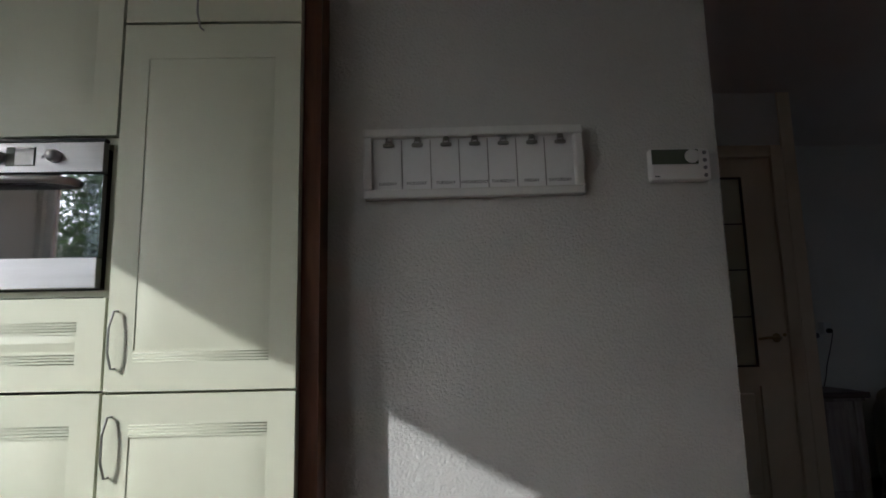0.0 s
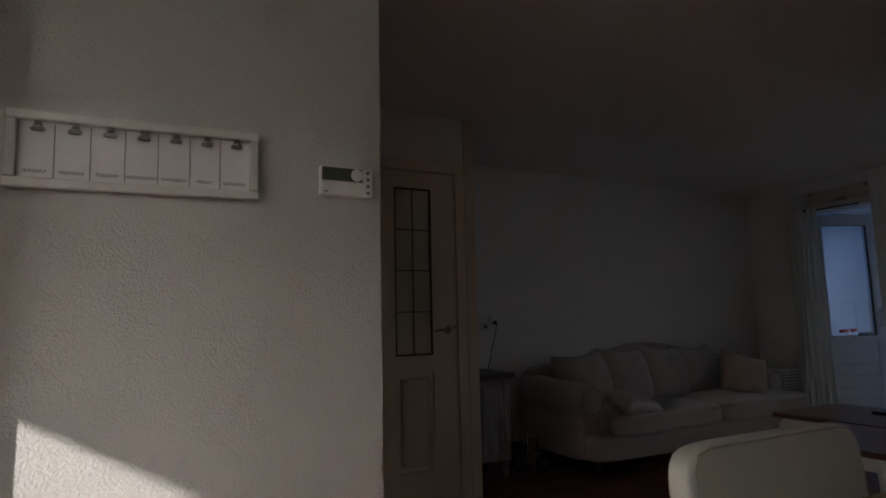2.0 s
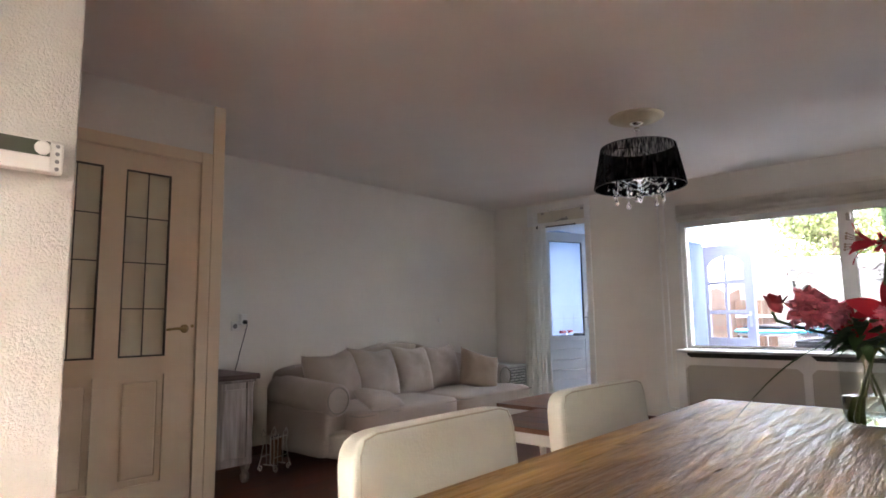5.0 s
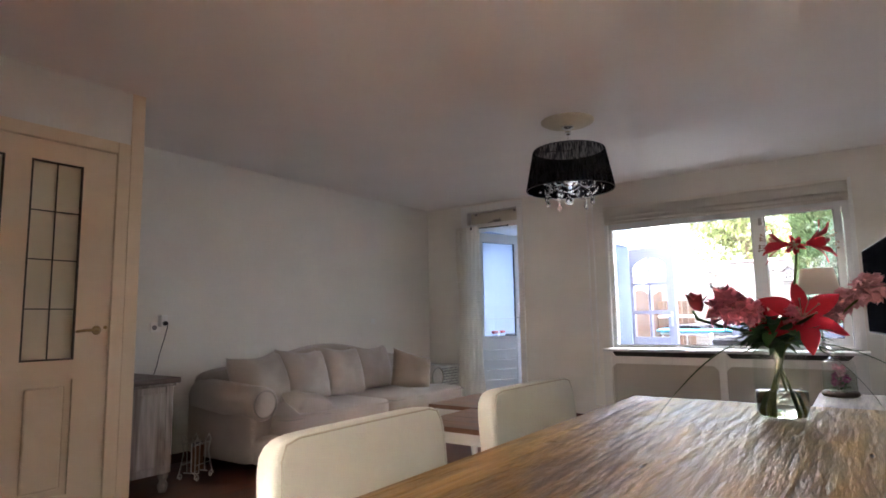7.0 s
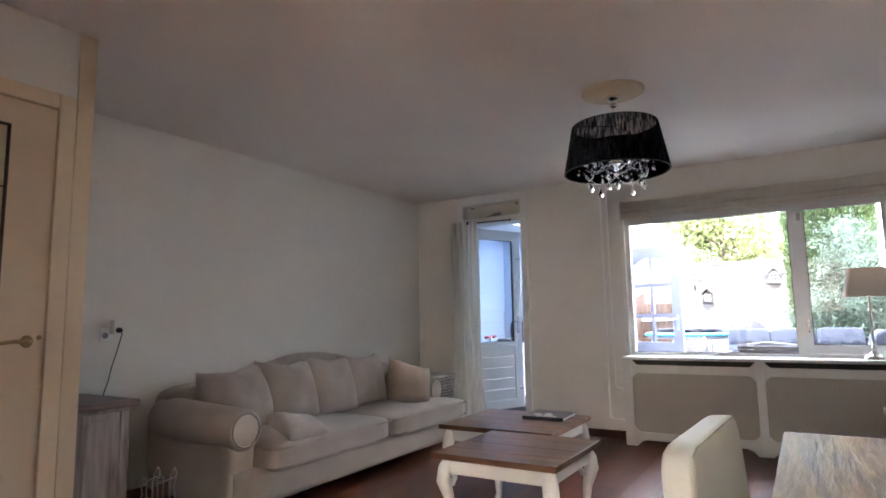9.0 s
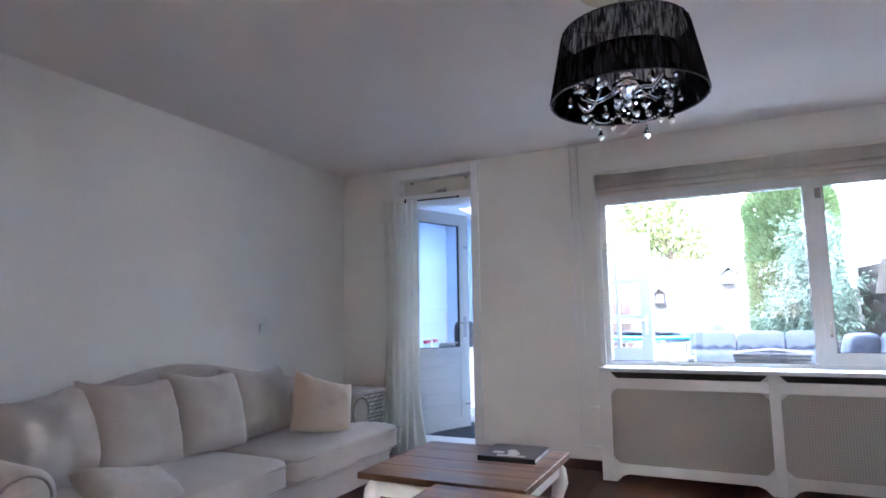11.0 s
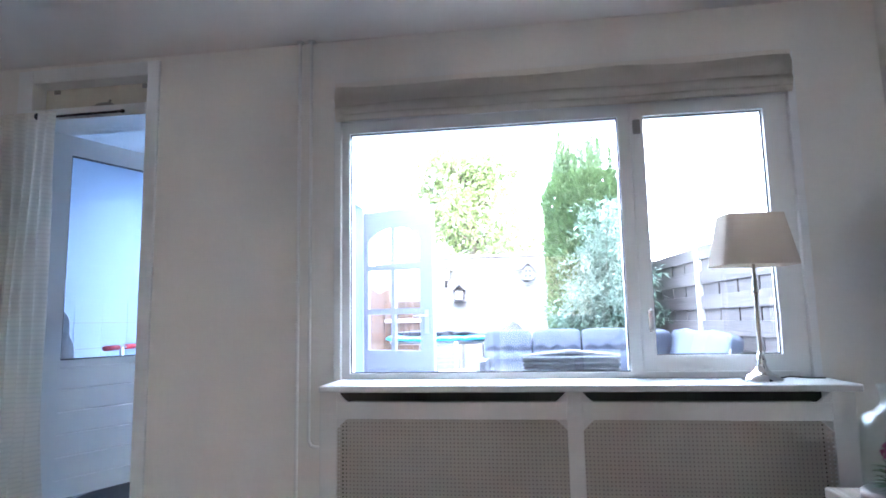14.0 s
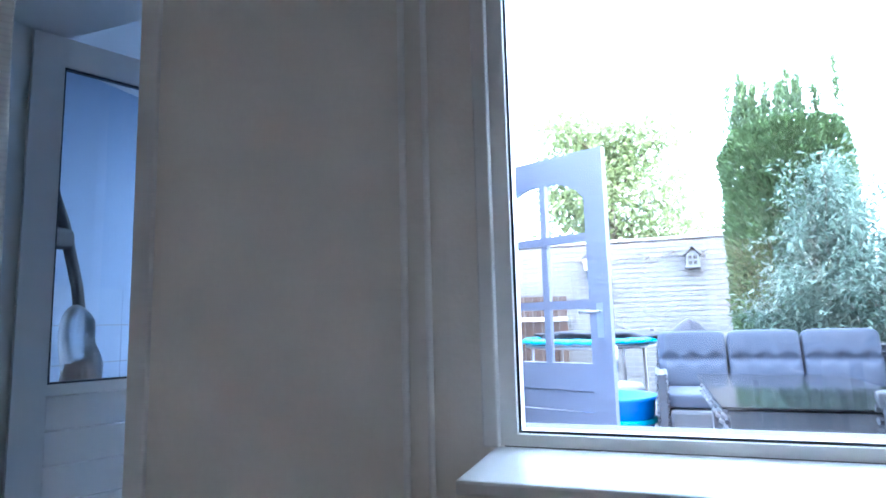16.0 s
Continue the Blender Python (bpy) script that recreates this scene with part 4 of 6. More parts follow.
for a in (-0.89, 0.80):
    for b in (-0.41, 0.32):
        part("leg", B(a, a + 0.09, b, b + 0.09, 0, TZ - 0.051, bev=0.006), TABLEEDGE, tab)


def dining_chair(at, turn):
    """Padded chair; the back's inner face looks along -y, the seat runs below the table."""
    c = thing("dining_chair", "cream leather dining chair pushed under the wooden table", "chair", at, turn, "chairs at the dining table")
    part("seat", soft(bmesh.new(), (0, -0.22, 0.455), (0.25, 0.24, 0.045), 7, 10), LEATHER, c, smooth=True)
    bm = soft(bmesh.new(), (0, 0, 0), (0.278, 0.034, 0.235), 9, 16, Matrix.Translation((0, 0.045, 0.66)) @ pose(0, 0, 0, -5, 0, 0))
    back = part("backrest", bm, LEATHER, c, smooth=True)
    m = Matrix.Translation((0, 0.045, 0.66)) @ pose(0, 0, 0, -5, 0, 0)
    pts = [m @ Vector((x * 0.262, -0.029, z)) for x, z in ((-1, -0.2), (-1.0, 0.12), (-0.985, 0.19), (-0.93, 0.219), (-0.8, 0.2275), (0, 0.2285), (0.8, 0.2275), (0.93, 0.219), (0.985, 0.19), (1.0, 0.12), (1, -0.2))]
    part("seam", tube(bmesh.new(), pts, 0.0022, 5), SEAM, back)
    for a in (-0.21, 0.21):
        for b in (-0.42, 0.02):
            part("leg", B(a - 0.02, a + 0.02, b - 0.02, b + 0.02, 0, 0.42, bev=0.004), DARKWOOD, c)
    return c


dining_chair((1.665, 1.15, 0), 0)
dining_chair((2.485, 1.155, 0), -3)

# vase of flowers
vx, vy = 2.83, 0.50
THIN = thin_glass("thin_vase_glass")
va = thing("flower_vase", "clear glass vase half full of water", "vase", (vx, vy, TZ + 0.002))
prof = [(0.055, 0.0), (0.072, 0.006), (0.078, 0.03), (0.079, 0.19), (0.074, 0.215), (0.080, 0.235), (0.076, 0.235), (0.070, 0.215), (0.075, 0.19), (0.074, 0.032), (0.068, 0.012), (0.0, 0.010)]
part("vessel", lathe(bmesh.new(), prof, n=40), THIN, va, smooth=True)
part("water", lathe(bmesh.new(), [(0.066, 0.0125), (0.0735, 0.034), (0.0742, 0.088), (0.0, 0.088)], n=32), WATER, va, smooth=True)

fl = thing("flower_bouquet", "bouquet of red lilies and pink peonies with dark leaves", "flowers", (vx, vy, TZ + 0.02))
random.seed(4)
HEADS = [(-0.10, 0.12, 0.36), (-0.02, 0.04, 0.33), (0.03, -0.12, 0.34), (0.02, -0.02, 0.32), (0.10, -0.24, 0.38), (-0.04, 0.10, 0.33), (0.03, -0.075, 0.53)]
for k in range(10):
    a = random.uniform(0, 6.28)
    tip = HEADS[k % len(HEADS)]
    foot = (0.05 * math.cos(a), 0.05 * math.sin(a), 0.0)
    mid = (0.018 * math.cos(a + 2.5), 0.018 * math.sin(a + 2.5), 0.20)
    part("stem", tube(bmesh.new(), [foot, mid, (tip[0] * 0.55, tip[1] * 0.55, 0.27), (tip[0] * 0.95, tip[1] * 0.95, tip[2] - 0.02)], 0.0038, 6), STEMG, fl, smooth=True)


def blade(bm, base, dirn, ln, wd, droop, n=7, cup=0.25):
    """A leaf or petal: a curved tapered strip with a raised middle."""
    base, d = Vector(base), Vector(dirn).normalized()
    side = d.cross(Vector((0, 0, 1)))
    side = side.normalized() if side.length > 1e-3 else Vector((1, 0, 0))
    up = side.cross(d)
    rows = []
    for i in range(n + 1):
        s = i / n
        w = wd * max(0.02, math.sin(math.pi * (0.06 + 0.94 * s) ** 0.8)) / 2
        c = base + d * ln * s + up * (-droop * ln * s * s)
        rows.append([bm.verts.new(c + side * w * k + up * (w * cup * (abs(k)))) for k in (-1, 0, 1)])
    for a, b in zip(rows, rows[1:]):
        for k in (0, 1):
            bm.faces.new((a[k], a[k + 1], b[k + 1], b[k]))
    return bm


def petal(bm, c, d, f, ln, wd, back):
    """A pointed petal from c along d that curls back from the bloom's facing f."""
    c, d, f = Vector(c), Vector(d).normalized(), Vector(f).normalized()
    side = d.cross(f).normalized()
    rows_ = []
    for i in range(9):
        s = i / 8
        w = wd * (math.sin(math.pi * min(1, 0.08 + 0.92 * s)) ** 0.75 * (1 - 0.25 * s) + 0.01) / 2
        m_ = c + d * ln * s - f * (back * ln * s * s * 0.75)
        rows_.append([bm.verts.new(m_ + side * w * k + f * (0.18 * w * (abs(k) - 0.5) + 0.03 * ln * math.sin(9 * s + 3 * k) * abs(k) * s)) for k in (-1, -0.5, 0, 0.5, 1)])
    for a, b in zip(rows_, rows_[1:]):
        for k in range(4):
            bm.faces.new((a[k], a[k + 1], b[k + 1], b[k]))


def lily(c, face, r, mat, name="lily", n=6, back=0.5, forward=0.5):
    bm = bmesh.new()
    f = Vector(face).normalized()
    a, b = f.orthogonal().normalized(), None
    b = f.cross(a)
    for k in range(n):
        t = 2 * math.pi * k / n + 0.4
        d = (a * math.cos(t) + b * math.sin(t)) + f * forward * (1.1 if k % 2 else 0.8)
        petal(bm, c, d, f, r * (1.0 if k % 2 else 0.94), r * (0.46 if k % 2 else 0.34) * (0.5 if forward > 1 else 1.0), back)
    ob = part(name, bm, mat, fl, smooth=True)
    bm = bmesh.new()
    for k in range(6):
        t = 2 * math.pi * k / 6
        d = (a * math.cos(t) + b * math.sin(t)) * 0.35 + f
        tube(bm, [Vector(c), Vector(c) + d.normalized() * r * 0.6], 0.0014, 5)
        soft(bm, Vector(c) + d.normalized() * r * 0.6, (0.004, 0.004, 0.004), 2, 3)
    part("stamen", bm, BEIGE, ob)


def curled_bud(c):
    """A nodding bud: a closed spindle with lapped petals, on an arched stem."""
    c = Vector(c)
    bm = lathe(bmesh.new(), [(0.004, -0.034), (0.017, -0.020), (0.022, 0.0), (0.018, 0.020), (0.006, 0.036), (0.0, 0.04)], n=12, m=Matrix.Translation(c) @ pose(0, 0, 0, -28, 15, 0))
    for k in range(5):
        t = 2 * math.pi * k / 5
        blade(bm, c + Vector((0.014 * math.cos(t), 0.014 * math.sin(t), -0.02)), (0.3 * math.cos(t), 0.3 * math.sin(t), 1), 0.055, 0.03, 0.25, 6, 0.4)
    return bm


def peony(c, r, mat, name="peony", n=230):
    bm = bmesh.new()
    for k in range(n):
        d = Vector((random.gauss(0, 1), random.gauss(0, 1), random.gauss(0.25, 1))).normalized()
        s = random.uniform(0.25, 0.75) * r
        dd = (d + Vector((random.gauss(0, 0.5), random.gauss(0, 0.5), random.gauss(0, 0.5)))).normalized()
        blade(bm, Vector(c) + d * s * 0.7, dd, r * random.uniform(0.26, 0.42), r * random.uniform(0.28, 0.45), random.uniform(-0.5, 0.7), 4, 0.5)
    part(name, bm, mat, fl, smooth=True)


lily((-0.02, -0.075, 0.30), (-0.82, -0.25, 0.4), 0.15, PETALR)
lily((-0.03, 0.025, 0.29), (-0.8, 0.15, 0.2), 0.085, PETALR, n=6)
for g, dr, ln in ((-0.045, (-0.15, 0.96, 0.16), 0.135), (-0.10, (-0.15, -0.97, 0.10), 0.145), (-0.07, (-0.9, 0.1, -0.15), 0.07), (-0.07, (0.9, 0.2, 0.1), 0.07)):
    lily((0.03, g, 0.535), dr, ln, PETALR, "amaryllis", 6, 0.55, 1.8)
part("bud", curled_bud((-0.11, 0.215, 0.355)), PETALD, fl, smooth=True)
part("bud_stem", tube(bmesh.new(), [(-0.02, 0.05, 0.25), (-0.06, 0.15, 0.275), (-0.10, 0.215, 0.30), (-0.112, 0.225, 0.328)], 0.005, 6), LEAFV, fl, smooth=True)
peony((-0.10, 0.12, 0.335), 0.09, PETALP)
peony((-0.13, 0.055, 0.32), 0.06, PETALP)
peony((-0.03, -0.05, 0.30), 0.05, PETALP)
peony((0.10, -0.25, 0.385), 0.075, PETALL)
peony((0.12, -0.185, 0.35), 0.06, PETALL)
peony((0.06, -0.15, 0.31), 0.05, PETALL)
bm = bmesh.new()
for k in range(150):
    a = random.uniform(0, 6.28)
    h = random.uniform(0.21, 0.30)
    r0 = random.uniform(0.0, 0.07)
    d = (math.cos(a), math.sin(a), random.uniform(-0.3, 0.6))
    blade(bm, (r0 * math.cos(a), r0 * math.sin(a), h), d, random.uniform(0.05, 0.12), random.uniform(0.025, 0.045), random.uniform(-0.1, 0.6), 6)
tagged(part("foliage", bm, LEAFV, fl, smooth=True), kind="stuff")
for d, ln, dr in (((-0.45, 0.85, 0.3), 0.27, 1.35), ((-0.2, -0.95, 0.1), 0.36, 0.55), ((0.1, -0.9, -0.1), 0.30, 0.9)):
    part("long_leaf", blade(bmesh.new(), (0.05 * d[0], 0.05 * d[1], 0.22), d, ln, 0.022, dr, 14), LEAFV, fl, smooth=True)

# ---- ceiling lamp ----
lx, ly = 4.575, 1.917
lamp = thing("ceiling_lamp", "black pleated drum ceiling lamp with crystal chandelier", "ceiling lamp", (lx, ly, ZC))
part("ceiling_rose", lathe(bmesh.new(), [(0.19, -0.001), (0.19, -0.008), (0.165, -0.022), (0.12, -0.026), (0.11, -0.036), (0.06, -0.040), (0.0, -0.040)], n=48), material("yellowed_plaster", (0.62, 0.53, 0.38), 0.8, spread=0.12), lamp, "yellowed plaster ceiling rose", smooth=True)
part("canopy", lathe(bmesh.new(), [(0.045, -0.04), (0.045, -0.052), (0.022, -0.06), (0.018, -0.09), (0.026, -0.094), (0.012, -0.105), (0.006, -0.107)]), CHROME, lamp, smooth=True)
part("rod", tube(bmesh.new(), [(0, 0, -0.10), (0, 0, -0.42)], 0.0055, 8), CHROME, lamp)
NS = 216
ZT, ZB, RT, RB = -0.222, -0.512, 0.252, 0.309


def pleat(u, v):
    t = 2 * math.pi * u
    r = RB + (RT - RB) * v + 0.0045 * math.sin(t * 72 + 2 * math.sin(t * 5)) + 0.002 * math.sin(t * 31)
    return Vector((r * math.cos(t), r * math.sin(t), ZB + (ZT - ZB) * v))


bm = sheet(bmesh.new(), pleat, NS * 2, 3)
bmesh.ops.remove_doubles(bm, verts=bm.verts, dist=1e-5)
part("shade", bm, ORGANZA, lamp, "black pleated organza drum shade", smooth=True)


def lining(u, v):
    t = 2 * math.pi * u
    r = (RB + (RT - RB) * v) - 0.008
    return Vector((r * math.cos(t), r * math.sin(t), ZB + (ZT - ZB) * v * 0.55))


bm = sheet(bmesh.new(), lining, 72, 2)
bmesh.ops.remove_doubles(bm, verts=bm.verts, dist=1e-5)
part("lining", bm, LINING, lamp, smooth=True)
for r, z in ((RT, ZT), (RB, ZB)):
    part("shade_ring", tube(bmesh.new(), [(r * math.cos(t / 40 * 2 * math.pi), r * math.sin(t / 40 * 2 * math.pi), z) for t in range(41)], 0.003, 6, False), BLACK, lamp)
for k in range(3):
    t = 2 * math.pi * k / 3
    part("spoke", tube(bmesh.new(), [(0, 0, ZT), (RT * math.cos(t), RT * math.sin(t), ZT)], 0.003, 6), CHROME, lamp)
part("centre_bowl", lathe(bmesh.new(), [(0.02, -0.40), (0.03, -0.43), (0.055, -0.45), (0.075, -0.452), (0.06, -0.475), (0.03, -0.49), (0.015, -0.51), (0.022, -0.53), (0.0, -0.545)]), CRYSTAL, lamp, smooth=True)
part("hub", lathe(bmesh.new(), [(0.02, -0.40), (0.034, -0.42), (0.034, -0.44), (0.018, -0.455)]), CHROME, lamp, smooth=True)
drop = bmesh.new()
lathe(drop, [(0.002, 0), (0.007, -0.008), (0.004, -0.014), (0.016, -0.044), (0.011, -0.058), (0.0, -0.066)], n=6)
drop_ob = part("crystal_drop", drop, CRYSTAL, lamp)
drops = [(0, 0, -0.545)]
for k in range(5):
    t = 2 * math.pi * k / 5 + 0.3
    c, s = math.cos(t), math.sin(t)
    arm = part("arm", tube(bmesh.new(), [(0.03 * c, 0.03 * s, -0.43), (0.07 * c, 0.07 * s, -0.48), (0.13 * c, 0.13 * s, -0.50), (0.18 * c, 0.18 * s, -0.47), (0.19 * c, 0.19 * s, -0.44)], 0.008, 8), CRYSTAL, lamp, smooth=True)
    part("drip_cup", lathe(bmesh.new(), [(0.01, -0.445), (0.03, -0.44), (0.05, -0.425), (0.048, -0.421), (0.015, -0.434)], (0.19 * c, 0.19 * s, 0), 16), CRYSTAL, arm, smooth=True)
    part("candle_sleeve", tube(bmesh.new(), [(0.19 * c, 0.19 * s, -0.435), (0.19 * c, 0.19 * s, -0.35)], 0.012, 10), WHITEP, arm)
    for j in range(3):
        q = t + j * 2.1
        drops.append((0.19 * c + 0.048 * math.cos(q), 0.19 * s + 0.048 * math.sin(q), -0.425 - 0.0 - 0.085 * (j % 2)))
    t2 = t + 2 * math.pi / 5
    bm = bmesh.new()
    for i in range(19):
        f = i / 18
        x, y = 0.2 * (c * (1 - f) + math.cos(t2) * f), 0.2 * (s * (1 - f) + math.sin(t2) * f)
        soft(bm, (x, y, -0.49 - 0.28 * f * (1 - f)), (0.0052, 0.0052, 0.0052), 2, 3)
    tagged(part("bead_string", bm, CRYSTAL, lamp, smooth=True), kind="stuff")
    drops.append((0.2 * (c + math.cos(t2)) / 2, 0.2 * (s + math.sin(t2)) / 2, -0.562))
    drops.append((0.09 * c, 0.09 * s, -0.50))
for p in drops:
    o2 = new("crystal_drop", drop_ob.data)
    o2.parent = lamp
    o2.location = (p[0], p[1], p[2] - 0.012)
bpy.data.objects.remove(drop_ob)

# ---- sofa ----
sofa = thing("sofa", "grey-beige linen three-seat sofa with rolled arms", "sofa", (4.68, 4.24, 0))
SX0, SX1 = 3.37 - 4.68, 5.90 - 4.68
part("base", soft(bmesh.new(), (-0.035, 0.0, 0.19), (1.25, 0.47, 0.105), 14, 10), FABRIC, sofa, smooth=True)


def hump(x):
    return 0.74 + 0.15 * math.exp(-((x - 0.10) / 0.62) ** 2)


bm = soft(bmesh.new(), (-0.035, 0.38, 0.5), (1.235, 0.10, 0.38), 8, 24)
for v in bm.verts:
    if v.co.z > 0.5:
        v.co.z = 0.5 + (v.co.z - 0.5) / 0.38 * (hump(v.co.x) - 0.5)
    v.co.y += 0.06 * max(0, v.co.z - 0.5)
part("backrest", bm, FABRIC, sofa, smooth=True)
for x0, top, lead in ((SX0 + 0.10, 0.645, -0.38), (SX1 - 0.12, 0.63, -0.25)):
    bm = soft(bmesh.new(), (x0, (0.47 + lead) / 2 + 0.02, 0.33), (0.105, (0.45 - lead) / 2, 0.24), 10, 8)
    tube(bm, [(x0 - 0.012, lead - 0.004, top - 0.125), (x0 - 0.012, lead + 0.012, top - 0.125), (x0 - 0.012, 0.0, top - 0.12), (x0, 0.40, top - 0.10)], [0.095, 0.122, 0.132, 0.13], 26)
    arm = part("arm", bm, FABRIC, sofa, smooth=True)
    ring = [(x0 - 0.012 + 0.096 * math.cos(k / 24 * 2 * math.pi), lead - 0.005, top - 0.125 + 0.096 * math.sin(k / 24 * 2 * math.pi)) for k in range(25)]
    part("piping", tube(bmesh.new(), ring, 0.006, 6), PIPING, arm, smooth=True)
for x0, x1 in ((SX0 + 0.17, 0.055), (0.065, SX1 - 0.01)):
    m = Matrix.Translation(((x0 + x1) / 2, -0.10, 0.345))
    cu = part("seat_cushion", soft(bmesh.new(), (0, 0, 0), ((x1 - x0) / 2, 0.43, 0.085), 9, 18, m, 0.02, 0.025), FABRIC, sofa, smooth=True)
    for zz in (0.292, 0.398):
        w = (x1 - x0) / 2 - 0.012
        pts = [((x0 + x1) / 2 + a * w, -0.10 + b * 0.424, zz) for a, b in ((-1, 0.2), (-1, -0.85), (-0.985, -0.96), (-0.93, -1.0), (0.93, -1.0), (0.985, -0.96), (1, -0.85), (1, 0.2))]
        part("piping", tube(bmesh.new(), pts, 0.005, 6), PIPING, cu, smooth=True)
for a in (-1.18, 1.10):
    for b in (-0.38, 0.38):
        part("foot", lathe(bmesh.new(), [(0.018, 0), (0.026, 0.03), (0.032, 0.06), (0.02, 0.07), (0.03, 0.095)], (a, b, 0), 16), DARKWOOD, sofa, smooth=True)


def scatter(label, x, y, z, w, h, t, lean, turn, roll, mat=FABRIC, slump=0.03):
    c = thing("cushion", label, "cushion", (x, y, z), 0, "cushions on the sofa")
    m = pose(0, 0, h / 2 * math.cos(radians(lean)), lean, roll, turn)
    part("cover", pillow(bmesh.new(), w, h, t, m, slump=slump), mat, c, smooth=True)


GREY = "plump grey-beige linen back cushion on the sofa"
scatter(GREY, 3.76, 4.31, 0.42, 0.54, 0.47, 0.28, -22, 7, -4)
scatter(GREY, 4.19, 4.29, 0.42, 0.54, 0.48, 0.27, -20, 5, 3)
scatter(GREY, 4.66, 4.31, 0.42, 0.54, 0.48, 0.26, -20, 3, 4)
scatter(GREY, 5.12, 4.35, 0.42, 0.54, 0.47, 0.24, -18, 0, 2)
scatter("tan square cushion leaning by the sofa arm", 5.34, 4.00, 0.42, 0.46, 0.38, 0.17, -18, -20, 16, BEIGE, 0.01)
scatter("small flattened linen cushion beside the rolled arm", 3.85, 3.82, 0.43, 0.46, 0.24, 0.14, -64, 8, 12)

# ---- basket, cabinet, rack, socket ----
bk = thing("wicker_basket", "whitewashed square wicker basket with a flat lid", "basket", (6.47, 4.58, 0))
bw, bd, bh = 0.23, 0.23, 0.55
part("lining", B(-bw + 0.012, bw - 0.012, -bd + 0.012, bd - 0.012, 0.01, bh - 0.02), GREYBASE, bk)
for face in range(4):
    rot = Matrix.Rotation(face * math.pi / 2, 4, "Z")
    bm = bmesh.new()
    rows, cols = 16, 9
    for r in range(rows):
        for c in range(cols):
            bulge = 0.008 if (r + c) % 2 else 0.001
            x0 = -bw + 0.015 + c * (2 * bw - 0.03) / cols
            soft(bm, (x0 + (2 * bw - 0.03) / cols / 2, -bd - bulge + 0.008, 0.02 + (r + 0.5) * (bh - 0.04) / rows), ((2 * bw - 0.03) / cols * 0.53, 0.007, (bh - 0.04) / rows * 0.40), 3, 3, rot)
    tagged(part("woven_side", bm, WICKER, bk, smooth=True), kind="stuff")
for a in (-1, 1):
    for b in (-1, 1):
        part("corner_post", tube(bmesh.new(), [(a * (bw - 0.004), b * (bd - 0.004), 0), (a * (bw - 0.004), b * (bd - 0.004), bh - 0.015)], 0.012, 8), WICKER, bk, smooth=True)
part("lid", B(-bw - 0.012, bw + 0.012, -bd - 0.012, bd + 0.012, bh - 0.015, bh + 0.015, bev=0.008), WICKER, bk)

cb = thing("sideboard", "whitewashed wooden sideboard with a worn brown top", "cabinet", (2.72, 4.46, 0))
part("body", B(-0.19, 0.185, -0.32, 0.36, 0.13, 0.70, bev=0.004), WASHED, cb)
part("side_panel", B(-0.15, 0.145, -0.327, -0.32, 0.18, 0.65, bev=0.004), WASHED, cb)
for a in (-0.165, 0.165):
    part("corner_stile", B(a - 0.024, a + 0.024, -0.334, -0.318, 0.13, 0.70, bev=0.003), WASHED, cb)
part("rail", B(-0.141, 0.141, -0.334, -0.318, 0.13, 0.18), WASHED, cb)
part("moulding", B(-0.205, 0.205, -0.345, 0.37, 0.695, 0.715, bev=0.006), WASHED, cb)
part("top", B(-0.222, 0.222, -0.372, 0.385, 0.715, 0.752, bev=0.008), WASHTOP, cb)
for y0 in (-0.31, 0.025):
    dd = part("cupboard_door", B(0.185, 0.198, y0, y0 + 0.325, 0.15, 0.685, bev=0.003), WASHED, cb)
    part("knob", soft(bmesh.new(), (0.21, y0 + 0.16, 0.45), (0.014, 0.014, 0.014), 2, 6), IRON, dd)
for a in (-0.16, 0.16):
    for b in (-0.29, 0.32):
        part("foot", lathe(bmesh.new(), [(0.022, 0), (0.03, 0.025), (0.034, 0.05), (0.02, 0.075), (0.033, 0.10), (0.033, 0.131)], (a, b, 0), 14), WASHED, cb, smooth=True)

rk = thing("magazine_rack", "pale scrolled wire magazine rack on the floor", "magazine rack", (3.17, 4.25, 0), 20)
for b in (-0.05, 0.05):
    bm = bmesh.new()
    for s in (-1, 1):
        spiral = [(s * (0.075 + 0.028 * (1 - k / 16) * math.cos(k * 0.55)), b * (1 + 0.4), 0.034 + 0.028 * (1 - k / 16) * math.sin(k * 0.55)) for k in range(16)]
        tube(bm, spiral, 0.004, 6)
        tube(bm, [(s * 0.10, b * 1.4, 0.034), (s * 0.085, b * 1.2, 0.10), (s * 0.07, b, 0.20), (s * 0.085, b * 1.1, 0.28), (s * 0.065, b * 1.1, 0.315), (s * 0.045, b * 1.1, 0.29)], 0.0045, 6)
        tube(bm, [(s * 0.03, b, 0.06), (s * 0.03, b * 1.1, 0.29)], 0.004, 6)
    tube(bm, [(-0.08, b * 1.15, 0.12), (0.08, b * 1.15, 0.12)], 0.004, 6)
    tube(bm, [(-0.08, b * 1.1, 0.26), (0.08, b * 1.1, 0.26)], 0.004, 6)
    part("scroll_side", bm, WICKER, rk, smooth=True)
part("cross_bar", tube(bmesh.new(), [(-0.05, -0.06, 0.06), (-0.05, 0.06, 0.06)], 0.004, 6), WHITEWOOD, rk)
part("cross_bar", tube(bmesh.new(), [(0.05, -0.06, 0.06), (0.05, 0.06, 0.06)], 0.004, 6), WHITEWOOD, rk)
